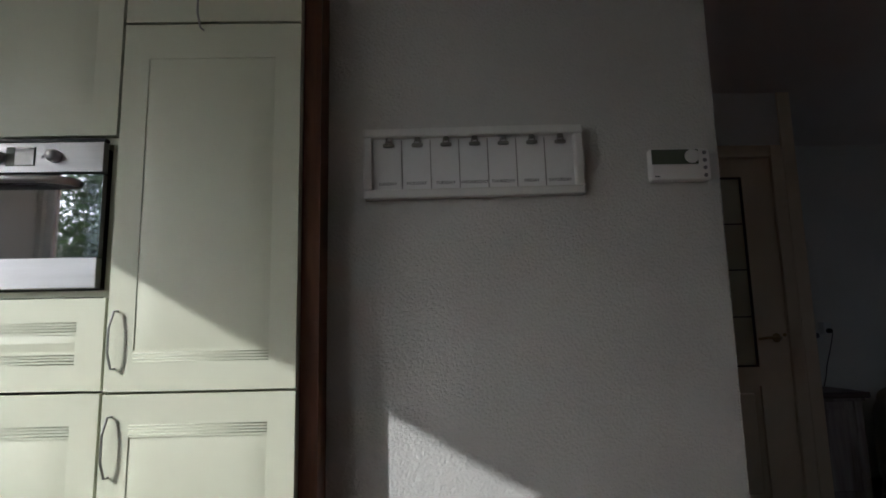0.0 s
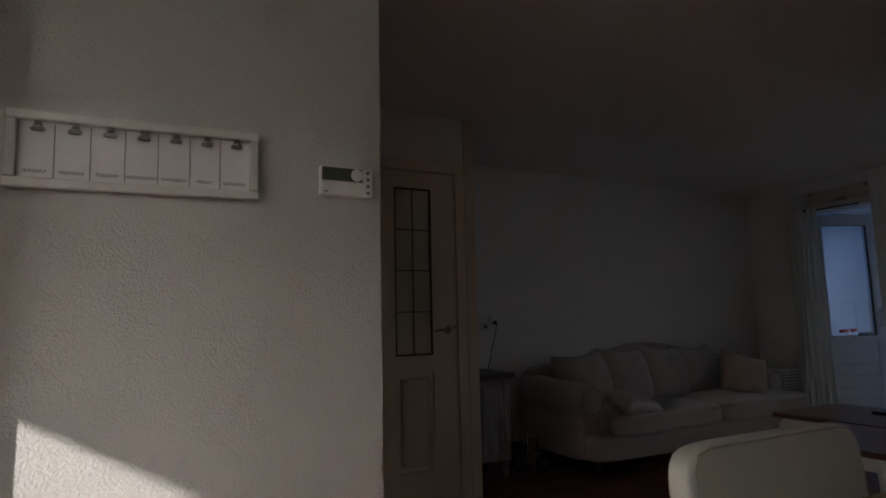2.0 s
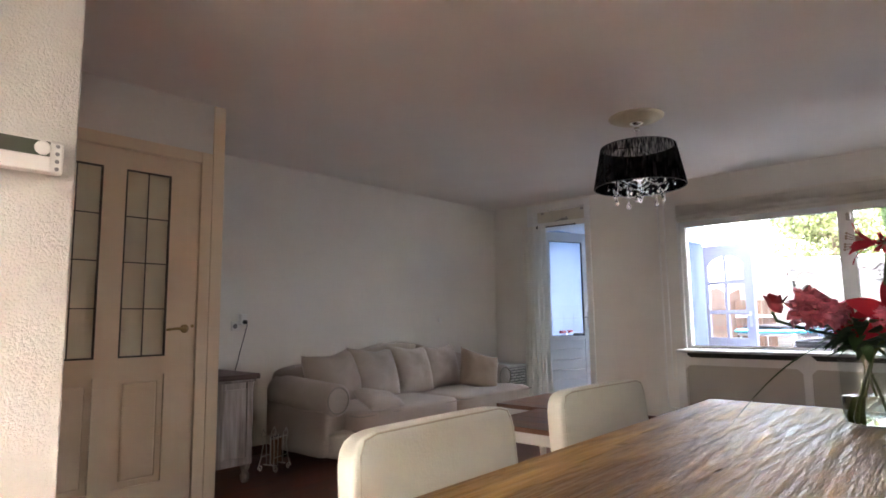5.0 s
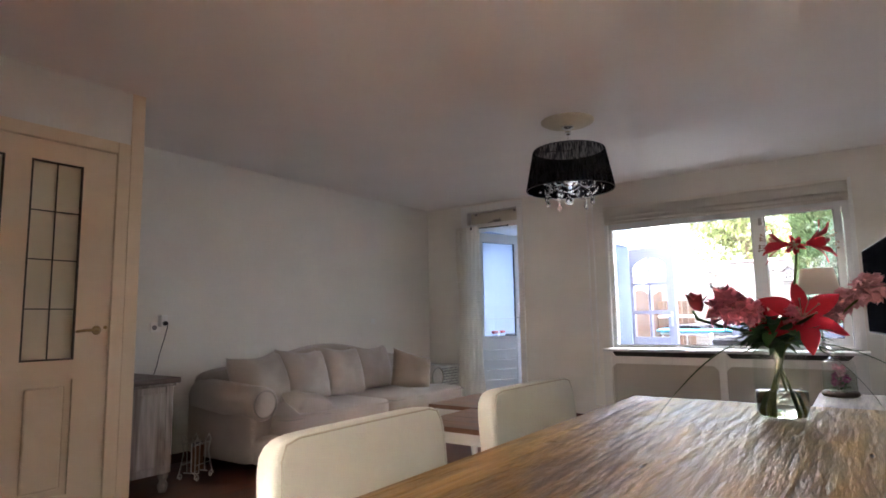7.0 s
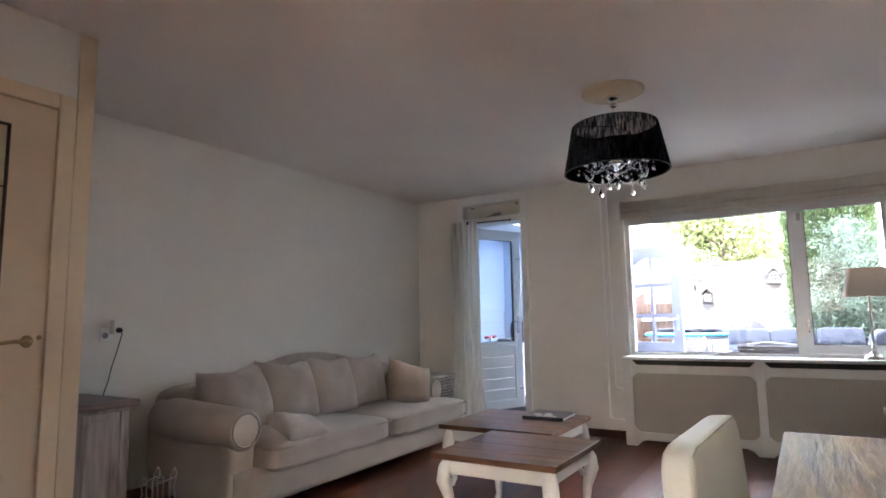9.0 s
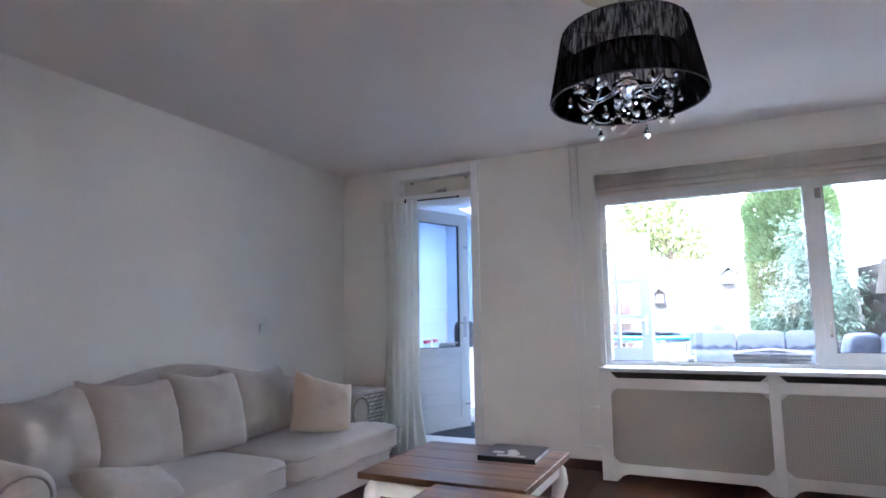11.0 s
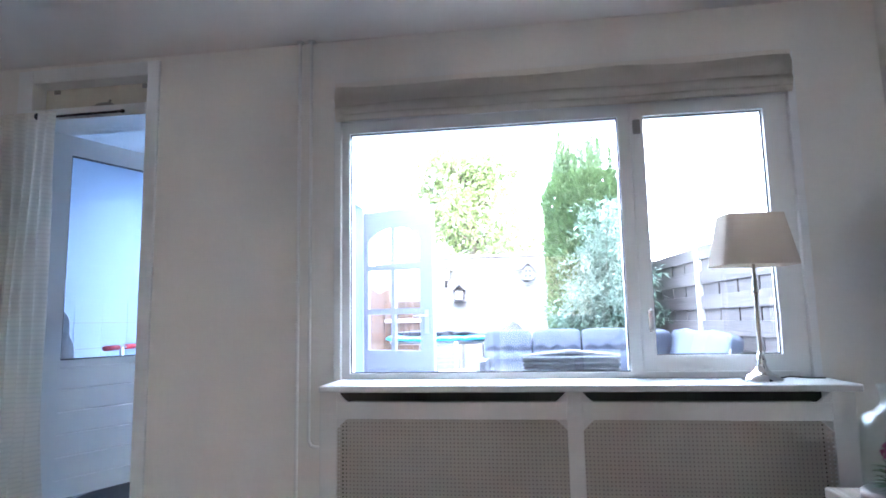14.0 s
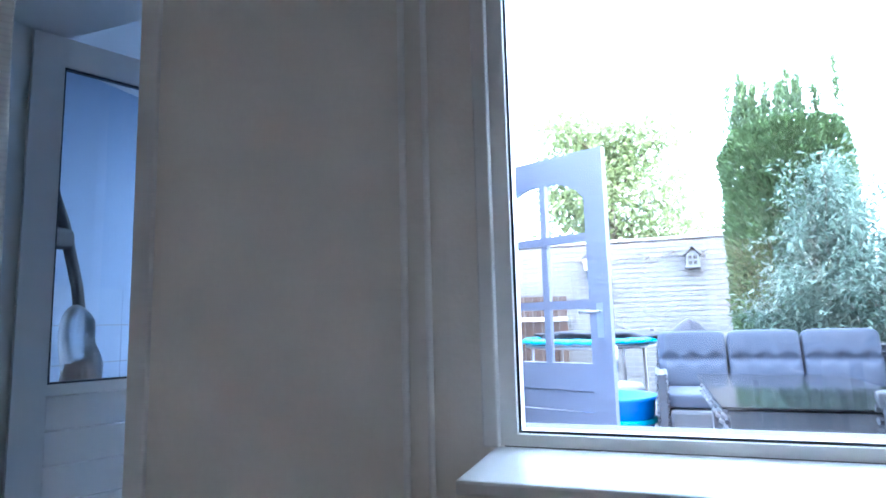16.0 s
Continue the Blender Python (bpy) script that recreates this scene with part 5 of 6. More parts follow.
for k in range(3):
    mg = thing("magazine", "magazine standing in the wire rack", "magazine", (3.17 + 0.01 * k, 4.235 + 0.018 * k, 0.07), 20)
    part("pages", B(-0.06, 0.06 - 0.006 * k, -0.005, 0.005, 0, 0.17 + 0.01 * k), PAPER, mg)
    part("cover", B(-0.061, 0.061 - 0.006 * k, -0.0062, -0.0052, 0, 0.171 + 0.01 * k), REDBRICK if k == 0 else GREYBASE, mg)

so = thing("wall_socket", "white wall socket with a plugged-in timer and cord", "socket", (3.18, YS - 0.001, 1.09))
part("plate", B(-0.055, 0.025, -0.012, 0, -0.045, 0.035, bev=0.004), WHITEP, so)
part("recess", lathe(bmesh.new(), [(0.02, 0), (0.018, 0.002)], m=pose(-0.022, -0.012, -0.008, 90, 0, 0)), GREYBASE, so)
part("timer", B(0.0, 0.055, -0.07, -0.012, 0.0, 0.09, bev=0.006), WHITEP, so)
part("plug", lathe(bmesh.new(), [(0.018, 0), (0.017, 0.02), (0.008, 0.04)], m=pose(0.028, -0.07, 0.025, 90, 0, 0)), BLACK, so, smooth=True)
part("cord", tube(bmesh.new(), [(0.028, -0.105, 0.025), (0.03, -0.11, 0.0), (0.028, -0.07, -0.10), (0.016, -0.03, -0.22), (0.006, -0.02, -0.30), (-0.03, -0.016, -0.42), (-0.05, -0.016, -0.7), (-0.05, -0.016, -1.05)], 0.0035, 6), BLACK, so, smooth=True)
sw = thing("light_switch", "small white wall switch by the corner", "switch", (5.72, YS - 0.001, 1.10))
part("plate", B(-0.03, 0.03, -0.010, 0, -0.03, 0.03, bev=0.003), WHITEP, sw)

# ---- coffee tables ----
def coffee_table(at, w, d, h):
    c = thing("coffee_table", "low coffee table with brown top and white curved legs", "coffee table", at, 0, "pair of coffee tables")
    n = 4
    for k in range(n):
        part("top_board", B(-w / 2 + k * w / n + 0.0006, -w / 2 + (k + 1) * w / n - 0.0006, -d / 2, d / 2, h - 0.032, h, bev=0.003), COFFEEWOOD, c)
    part("apron", B(-w / 2 + 0.05, w / 2 - 0.05, -d / 2 + 0.04, -d / 2 + 0.06, h - 0.11, h - 0.033), WHITEWOOD, c)
    part("apron", B(-w / 2 + 0.05, w / 2 - 0.05, d / 2 - 0.06, d / 2 - 0.04, h - 0.11, h - 0.033), WHITEWOOD, c)
    part("apron", B(-w / 2 + 0.04, -w / 2 + 0.06, -d / 2 + 0.06, d / 2 - 0.06, h - 0.11, h - 0.033), WHITEWOOD, c)
    part("apron", B(w / 2 - 0.06, w / 2 - 0.04, -d / 2 + 0.06, d / 2 - 0.06, h - 0.11, h - 0.033), WHITEWOOD, c)
    for a in (-1, 1):
        for b in (-1, 1):
            x, y = a * (w / 2 - 0.075), b * (d / 2 - 0.075)
            bm = tube(bmesh.new(), [(x, y, h - 0.033), (x + a * 0.02, y + b * 0.02, h - 0.09), (x + a * 0.028, y + b * 0.028, h - 0.15), (x + a * 0.006, y + b * 0.006, h - 0.25), (x - a * 0.004, y - b * 0.004, 0.05), (x + a * 0.012, y + b * 0.012, 0.02), (x + a * 0.015, y + b * 0.015, 0.0)],
                      [0.03, 0.042, 0.042, 0.028, 0.018, 0.024, 0.020], 12)
            part("leg", bm, WHITEWOOD, c, smooth=True)
    return c


coffee_table((5.03, 2.84, 0), 0.80, 0.84, 0.42)
coffee_table((4.22, 2.46, 0), 0.74, 0.72, 0.42)
bo = thing("book", "large dark picture book lying on the coffee table", "book", (5.235, 2.67, 0.4205), 2)
part("pages", B(-0.152, 0.15, -0.148, 0.148, 0.003, 0.021), PAPER, bo)
bm = B(-0.158, 0.155, -0.152, 0.152, 0.021, 0.024)
box(bm, -0.158, 0.155, -0.152, 0.152, 0.0, 0.003)
box(bm, -0.158, -0.153, -0.152, 0.152, 0.003, 0.021)
part("cover", bm, material("dark_grey_cover", (0.03, 0.033, 0.04), 0.3, spread=0.4, scale=8), bo)
bm = bmesh.new()
random.seed(8)
for k in range(5):
    soft(bm, (-0.02 + 0.05 * random.uniform(-1, 1), 0.05 * random.uniform(-1, 1.6), 0.0243), (random.uniform(0.02, 0.05), random.uniform(0.015, 0.035), 0.0006), 2.5, 5)
part("cover_picture", bm, PAPER, bo)
part("title_bar", B(-0.13, -0.10, -0.09, 0.06, 0.0241, 0.0249), PAPER, bo)

# ---- television corner ----
tv = thing("television", "flat black television on a wall bracket", "television", (6.20, 0.235, 0.957), 180 + 7)
part("screen_body", B(0, 1.09, -0.012, 0.03, 0, 0.62, bev=0.006), BLACK, tv)
part("screen", B(0.008, 1.082, -0.0145, -0.011, 0.012, 0.612), SCREEN, tv)
part("wall_bracket", B(0.5, 0.62, 0.03, 0.19, 0.22, 0.42), BLACK, tv)
tc = thing("tv_cabinet", "white low cabinet with a whitewashed wood top", "cabinet", (5.22, 0.25, 0))
part("body", B(-0.86, 0.86, -0.33, 0.31, 0.06, 0.455), WHITEWOOD, tc)
part("top", B(-0.92, 0.92, -0.345, 0.35, 0.458, 0.50, bev=0.006), streaked("greyed_oak_top", (0.46, 0.38, 0.31), (0.27, 0.21, 0.165), 0.5, 0.4, 0, 8, 0.4), tc)
part("plinth", B(-0.84, 0.84, -0.32, 0.29, 0, 0.06), WHITEWOOD, tc)
for k in range(3):
    x0 = -0.85 + k * 0.567
    bm = cells(bmesh.new(), [x0 + 0.003, x0 + 0.07, x0 + 0.494, x0 + 0.563], [0.075, 0.13, 0.385, 0.44], [(x0 + 0.07, x0 + 0.494, 0.13, 0.385)], lambda b, a0, a1, c0, c1: box(b, a0, a1, 0.311, 0.33, c0, c1))
    dd = part("cupboard_door", bm, WHITEWOOD, tc)
    part("panel", B(x0 + 0.07, x0 + 0.494, 0.311, 0.319, 0.13, 0.385), WHITEWOOD, dd)
    part("pull", B(x0 + 0.535, x0 + 0.547, 0.33, 0.345, 0.23, 0.29, bev=0.003), IRON, dd)
sb = thing("soundbar", "black soundbar on the low cabinet", "soundbar", (5.60, 0.11, 0.5005))
part("body", B(-0.40, 0.40, -0.05, 0.05, 0, 0.06, bev=0.008), BLACK, sb)
part("grille", B(-0.39, 0.39, 0.05, 0.052, 0.008, 0.052), DARKSLOT, sb)
spk = thing("subwoofer", "small dark subwoofer box on the floor", "loudspeaker", (6.36, 0.42, 0))
part("body", B(-0.13, 0.13, -0.12, 0.13, 0.0, 0.345, bev=0.006), BLACK, spk)

cl = thing("glass_cloche", "clear glass bottle jar over dried pink flowers", "glass jar", (5.95, 0.455, 0.501))
part("wooden_base", lathe(bmesh.new(), [(0.105, 0), (0.118, 0.008), (0.118, 0.03), (0.108, 0.038), (0.0, 0.038)], n=32), WASHTOP, cl, smooth=True)
part("jar", lathe(bmesh.new(), [(0.108, 0.039), (0.110, 0.06), (0.108, 0.225), (0.098, 0.255), (0.062, 0.272), (0.048, 0.29), (0.047, 0.325), (0.054, 0.345), (0.051, 0.345), (0.043, 0.325), (0.044, 0.288), (0.058, 0.268), (0.094, 0.251), (0.104, 0.223), (0.106, 0.06), (0.104, 0.0395)], n=40), THIN, cl, smooth=True)
dry = thing("dried_flowers", "dried magenta and pink flowers on a wooden base", "flowers", (5.95, 0.455, 0.539))
fl = dry
for k in range(7):
    a = k * 2.4
    p = (0.055 * math.cos(a) * (1 - k / 9), 0.055 * math.sin(a) * (1 - k / 9), 0.045 + 0.021 * k)
    part("stem", tube(bmesh.new(), [(p[0] * 0.4, p[1] * 0.4, 0), p], 0.002, 5), BARK, dry)
    peony(p, 0.040 + 0.004 * (k % 3), PETALM if k < 4 else PETALL, "dried_bloom", 70)
bm = bmesh.new()
for k in range(60):
    a = random.uniform(0, 6.28)
    blade(bm, (0.03 * math.cos(a), 0.03 * math.sin(a), random.uniform(0.0, 0.06)), (math.cos(a), math.sin(a), random.uniform(0.1, 1.2)), 0.06, 0.012, 0.4, 4)
tagged(part("dried_leaves", bm, LEAFV, dry), kind="stuff")

tl = thing("table_lamp", "silver candlestick table lamp with a tapered linen shade", "table lamp", (6.655, 0.575, 0.786))
part("base", lathe(bmesh.new(), [(0.078, 0), (0.08, 0.008), (0.065, 0.018), (0.062, 0.026), (0.042, 0.034), (0.026, 0.05), (0.018, 0.075), (0.022, 0.085), (0.014, 0.10), (0.012, 0.12)], n=32), CHROME, tl, smooth=True)
part("stem", lathe(bmesh.new(), [(0.012, 0.12), (0.013, 0.125), (0.0085, 0.14), (0.009, 0.25), (0.009, 0.36), (0.014, 0.366), (0.014, 0.38), (0.009, 0.388), (0.0115, 0.41), (0.0075, 0.43), (0.006, 0.60)], n=20), material("warm_silver", (0.66, 0.61, 0.52), 0.25, 0.95, 0.06, 6), tl, smooth=True)


def shade_side(w0, w1, d0, d1, z0, z1, rot):
    bm = bmesh.new()

    def f(u, v):
        t = 2 * math.pi * u
        c, s = math.cos(t), math.sin(t)
        k = (abs(c) ** 7 + abs(s) ** 7) ** (-1 / 7)
        x, y = (w0 + (w1 - w0) * v) * c * k, (d0 + (d1 - d0) * v) * s * k
        return Vector((x * math.cos(rot) - y * math.sin(rot), x * math.sin(rot) + y * math.cos(rot), z0 + (z1 - z0) * v))
    sheet(bm, f, 64, 6)
    bmesh.ops.remove_doubles(bm, verts=bm.verts, dist=1e-5)
    bmesh.ops.solidify(bm, geom=bm.faces[:], thickness=0.002)
    return bm


part("shade", shade_side(0.10, 0.072, 0.165, 0.122, 0.485, 0.705, radians(6)), LINEN, tl, "tapered oatmeal linen shade")
part("shade_frame", tube(bmesh.new(), [(-0.07, 0, 0.60), (0.07, 0, 0.60)], 0.002, 6), CHROME, tl)
part("bulb", soft(bmesh.new(), (0, 0, 0.62), (0.025, 0.025, 0.035), 2, 8), WHITEP, tl, smooth=True)
part("cord", tube(bmesh.new(), [(0.03, -0.06, 0.006), (0.08, -0.14, 0.012), (0.07, -0.22, 0.006), (0.09, -0.285, 0.004)], 0.003, 6), BLACK, tl, smooth=True)

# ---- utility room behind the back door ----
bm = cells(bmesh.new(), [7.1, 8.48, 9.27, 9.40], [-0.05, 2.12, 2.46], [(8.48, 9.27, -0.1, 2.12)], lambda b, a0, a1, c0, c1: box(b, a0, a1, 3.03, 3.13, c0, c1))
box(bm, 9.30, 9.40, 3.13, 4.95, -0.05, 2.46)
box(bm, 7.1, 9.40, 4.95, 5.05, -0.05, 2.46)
setting("wall_utility", bm, UTILP, "utility extension walls with blue daylight in their colour", "wall")
setting("floor_utility", B(7.1, 9.30, 3.13, 4.95, -0.05, 0.08), GREYBASE, "grey floor of the utility room", "floor")
bm = cells(bmesh.new(), [7.1, 8.5, 9.1, 9.40], [3.03, 3.6, 4.4, 5.05], [(8.5, 9.1, 3.6, 4.4)], lambda b, a0, a1, c0, c1: box(b, a0, a1, c0, c1, 2.46, 2.54))
setting("roof_utility", bm, TRIM, "flat roof of the extension with a rooflight", "roof")
rl = tagged(part("rooflight", B(8.5, 9.1, 3.6, 4.4, 2.50, 2.51), PANE), "clear rooflight above the utility room", "rooflight", kind="structure")
rl.visible_shadow = False
setting("trim_fascia", B(9.28, 9.46, 3.10, 3.24, 2.31, 2.64, bev=0.01), TRIM, "white fascia end of the extension roof", "fascia")
tw = setting("wall_tiled", B(7.11, 9.29, 4.944, 4.9505, 0.08, 1.26), MORTAR, "white-tiled lower utility wall with blue daylight in its colour", "wall")
dm = thing("door_mat", "dark rubber door mat inside the back door", "door mat", (7.55, 3.85, 0.081))
part("mat", B(-0.4, 0.4, -0.3, 0.3, 0, 0.012, bev=0.004), MAT, dm)
sc = thing("kick_scooter", "folding kick scooter with red handle grips", "scooter", (8.15, 4.62, 0.08), 12)
part("handlebar", tube(bmesh.new(), [(-0.20, 0, 0.83), (0.20, 0, 0.83)], 0.011, 10), STEEL, sc)
for s in (-1, 1):
    part("grip", tube(bmesh.new(), [(s * 0.06, 0, 0.83), (s * 0.26, 0, 0.83)], 0.019, 10), RED, sc, smooth=True)
part("stem", tube(bmesh.new(), [(0, 0, 0.83), (0.0, -0.02, 0.45), (0.0, -0.06, 0.12)], 0.016, 10), STEEL, sc, smooth=True)
part("deck", B(-0.055, 0.055, -0.05, 0.30, 0.07, 0.095, bev=0.006), BLACK, sc)
for b in (-0.08, 0.30):
    part("wheel", lathe(bmesh.new(), [(0.03, -0.012), (0.05, -0.012), (0.05, 0.012), (0.03, 0.012)], m=pose(0, b, 0.05, 0, 90, 0)), BLACK, sc)
bg = thing("shoulder_bag", "black bag standing on a low cupboard", "bag", (8.72, 4.45, 0.815))
part("body", soft(bmesh.new(), (0, 0, 0.16), (0.15, 0.10, 0.16), 4, 10, wob=0.08), BLACK, bg, smooth=True)
part("strap", tube(bmesh.new(), [(-0.09, 0, 0.30), (-0.05, 0, 0.42), (0.04, 0, 0.42), (0.09, 0, 0.30)], 0.010, 6), BLACK, bg, smooth=True)
cu = thing("low_cupboard", "white low cupboard against the tiled wall", "cabinet", (8.72, 4.68, 0.08))
part("body", B(-0.5, 0.5, -0.25, 0.25, 0, 0.70, bev=0.004), WHITEWOOD, cu)
part("worktop", B(-0.52, 0.52, -0.27, 0.25, 0.703, 0.733, bev=0.004), TRIM, cu)
for k in range(4):
    it = thing("shoe", "dark shoe on the low cupboard", "shoe", (8.32 + 0.11 * k, 4.50, 0.815), 80)
    part("upper", soft(bmesh.new(), (0, 0, 0.04), (0.11, 0.038, 0.035), 3, 8), IRON if k % 2 else GREYBASE, it, smooth=True)
    part("sole", soft(bmesh.new(), (0, 0, 0.008), (0.125, 0.042, 0.008), 5, 6), BLACK, it, smooth=True)
vc = thing("vacuum_tube", "black vacuum cleaner tube leaning on the wall", "vacuum cleaner", (7.42, 4.70, 0.08))
part("tube", tube(bmesh.new(), [(-0.02, 0.02, 1.70), (0.05, 0.0, 1.50), (0.12, -0.02, 1.2), (0.17, -0.04, 0.8), (0.20, -0.05, 0.4), (0.21, -0.06, 0.0)], 0.026, 12), BLACK, vc, smooth=True)
part("upper_pipe", tube(bmesh.new(), [(-0.03, 0.0, 1.50), (-0.02, -0.01, 0.5), (-0.01, -0.02, 0.0)], 0.035, 12), BLACK, vc, smooth=True)
part("clamp", soft(bmesh.new(), (0.02, -0.01, 1.42), (0.07, 0.03, 0.05), 4, 6), BLACK, vc, smooth=True)
pb = thing("plastic_bag", "crumpled clear plastic bag hanging by the tube", "bag", (7.50, 4.60, 0.75))
part("film", soft(bmesh.new(), (0, 0, 0.2), (0.09, 0.06, 0.22), 2.5, 14, wob=0.5), PLASTICBAG, pb)
part("contents", soft(bmesh.new(), (0, 0, 0.10), (0.06, 0.04, 0.09), 2.5, 8, wob=0.3), REDBRICK, pb, smooth=True)
cpd = thing("side_cupboard", "white cupboard below the plastic bag", "cabinet", (7.50, 4.66, 0.08))
part("body", B(-0.2, 0.12, -0.2, 0.2, 0, 0.67, bev=0.004), WHITEWOOD, cpd)

# ---- open lilac outer door of the extension ----
ld = tagged(thing("door_3", "open lilac-grey outer door with arched glazing", "door", (9.33, 3.08, 0.03), -113.4), kind="structure")
DW, DH = 0.82, 2.05
rows = [(0.78, 1.10), (1.15, 1.50), (1.55, 1.88)]
cols = [(0.11, 0.375), (0.415, 0.69)]
bm = cells(bmesh.new(), [0, 0.11, 0.375, 0.415, 0.69, DW], [0, 0.14, 0.62, 0.78, 1.10, 1.15, 1.50, 1.55, 1.88, DH],
           [(a, b, c, d) for a, b in cols for c, d in rows] + [(0.11, 0.69, 0.14, 0.62)], lambda b, a0, a1, c0, c1: box(b, a0, a1, -0.02, 0.02, c0, c1))
part("door_frame", bm, LILAC, ld)
for a, b in cols:
    for c, d in rows:
        part("pane", B(a - 0.004, b + 0.004, -0.003, 0.003, c - 0.004, d + 0.004), PANE, ld).visible_shadow = False
bm = bmesh.new()
for s in (-1, 1):
    a = 0.395 + s * 0.295
    vs = [bm.verts.new((x, y, z)) for y in (-0.018, 0.018) for x, z in ((a, 1.88), (a, 1.76), (a - s * 0.05, 1.815), (a - s * 0.13, 1.86), (a - s * 0.20, 1.88))]
    bm.faces.new(vs[:5]), bm.faces.new(vs[5:][::-1])
    for k in range(5):
        bm.faces.new((vs[k], vs[(k + 1) % 5], vs[5 + (k + 1) % 5], vs[5 + k]))
bmesh.ops.recalc_face_normals(bm, faces=bm.faces)
part("arch_corner", bm, LILAC, ld)
for k in range(4):
    part("board", B(0.11, 0.69, -0.012, 0.012, 0.142 + k * 0.12, 0.142 + (k + 1) * 0.12 - 0.005, bev=0.003), LILAC, ld)
for s in (-1, 1):
    part("handle_plate", B(0.735, 0.775, s * 0.0205 - 0.003, s * 0.0205 + 0.003, 0.93, 1.13), STEEL, ld)
    part("door_handle", tube(bmesh.new(), [(0.755, s * 0.02, 1.08), (0.755, s * 0.055, 1.08), (0.70, s * 0.058, 1.08), (0.64, s * 0.055, 1.08)], 0.008, 8), STEEL, ld, smooth=True)

# ---- garden ----
setting("ground", B(-300, 300, -300, 300, -0.40, -0.16), GROUND, "wide plain ground around the houses", "ground")
yard = setting("pavement", B(7.1, 15.0, -1.0, 4.2, -0.16, -0.052), GROUND, "paved garden terrace of grey slabs", "pavement")

fe = thing("fence", "weathered grey-brown horizontal board garden fence", "fence", (13.0, -0.27, 0), 185.4)
for k in range(4):
    x0 = 0.08 + k * 1.86
    part("post", B(x0 - 0.065, x0, -0.05, 0.05, -0.15, 1.90, bev=0.008), POSTW, fe, "pale concrete fence post")
    if k == 3:
        break
    for j in range(13):
        z0 = 0.02 + j * 0.14
        s = 0.016 if j % 2 else -0.016
        bd = part("board", B(x0 + 0.003, x0 + 1.79, s - 0.009, s + 0.009, z0, z0 + 0.152, bev=0.003), FENCEW, fe)
        bd.location.x = 0.0
    for a in (0.42, 0.86, 1.30):
        part("batten", B(x0 + a, x0 + a + 0.035, -0.006, 0.006, 0.0, 1.82), FENCEW, fe)
fe2 = thing("fence", "weathered board fence closing the garden corner", "fence", (13.25, -0.30, 0), 90)
for j in range(11):
    part("board", B(-1.2, 0.35, (0.014 if j % 2 else -0.014) - 0.009, (0.014 if j % 2 else -0.014) + 0.009, 0.02 + j * 0.14, 0.172 + j * 0.14, bev=0.003), FENCEW, fe2)
fb = thing("fence", "brown upright plank fence beside the garden", "fence", (10.0, 4.12, 0))
for k in range(38):
    part("plank", B(k * 0.13, k * 0.13 + 0.118, -0.012, 0.012, -0.05, 1.62 + 0.05 * math.sin(k * 0.55), bev=0.004), FENCEB, fb)
for z in (0.35, 1.25):
    part("rail", B(0, 4.93, 0.013, 0.05, z, z + 0.07), FENCEB, fb)
gt = thing("gate", "brown plank garden gate with pale cross rails", "gate", (14.4, 3.30, 0), 90)
for k in range(6):
    part("plank", B(k * 0.13, k * 0.13 + 0.118, -0.012, 0.012, 0.0, 1.42, bev=0.004), FENCEB, gt)
for z in (0.25, 1.05):
    part("rail", B(0, 0.77, 0.013, 0.04, z, z + 0.06), WHITEWOOD, gt)

gs = thing("garden_sofa", "grey wicker corner garden sofa with blue-grey cushions", "garden sofa", (11.55, 0.0, 0))
part("base", B(-0.72, 0.10, -0.35, 2.02, 0.05, 0.30, bev=0.03), GWICKER, gs)
part("base", B(-2.3, -0.72, -0.35, 0.42, 0.05, 0.30, bev=0.03), GWICKER, gs)


def woven(parent, x0, x1, y0, y1, z0, z1, name="woven_panel"):
    """A wicker panel: bowed strands over uprights."""
    bm = box(bmesh.new(), x0 + 0.012, x1 - 0.012, y0 + 0.012, y1 - 0.012, z0, z1 - 0.012)
    n = max(2, int((z1 - z0) / 0.03))
    for k in range(n):
        z = z0 + (k + 0.5) * (z1 - z0) / n
        o = 0.004 if k % 2 else 0.0
        pts = []
        m = max(2, int(max(x1 - x0, y1 - y0) / 0.09))
        for f in range(m + 1):
            w = 0.007 * (1 if (f + k) % 2 else -1)
            if y1 - y0 > x1 - x0:
                pts.append((x0 + 0.004 + w, y0 + (y1 - y0) * f / m, z))
            else:
                pts.append((x0 + (x1 - x0) * f / m, y0 + 0.004 + w, z))
        tube(bm, pts, 0.011 + o * 0.3, 6)
        pts = [(p[0] + (x1 - x0 - 0.008 if y1 - y0 > x1 - x0 else 0), p[1] + (0 if y1 - y0 > x1 - x0 else y1 - y0 - 0.008), p[2]) for p in pts]
        tube(bm, pts, 0.011, 6)
    return tagged(part(name, bm, GWICKER, parent, smooth=False), kind="stuff")


woven(gs, 0.06, 0.14, -0.35, 2.10, 0.30, 0.80, "woven_back")
woven(gs, -0.72, 0.06, 2.03, 2.11, 0.05, 0.60, "woven_arm")
woven(gs, -2.3, 0.06, -0.42, -0.35, 0.30, 0.72, "woven_back")
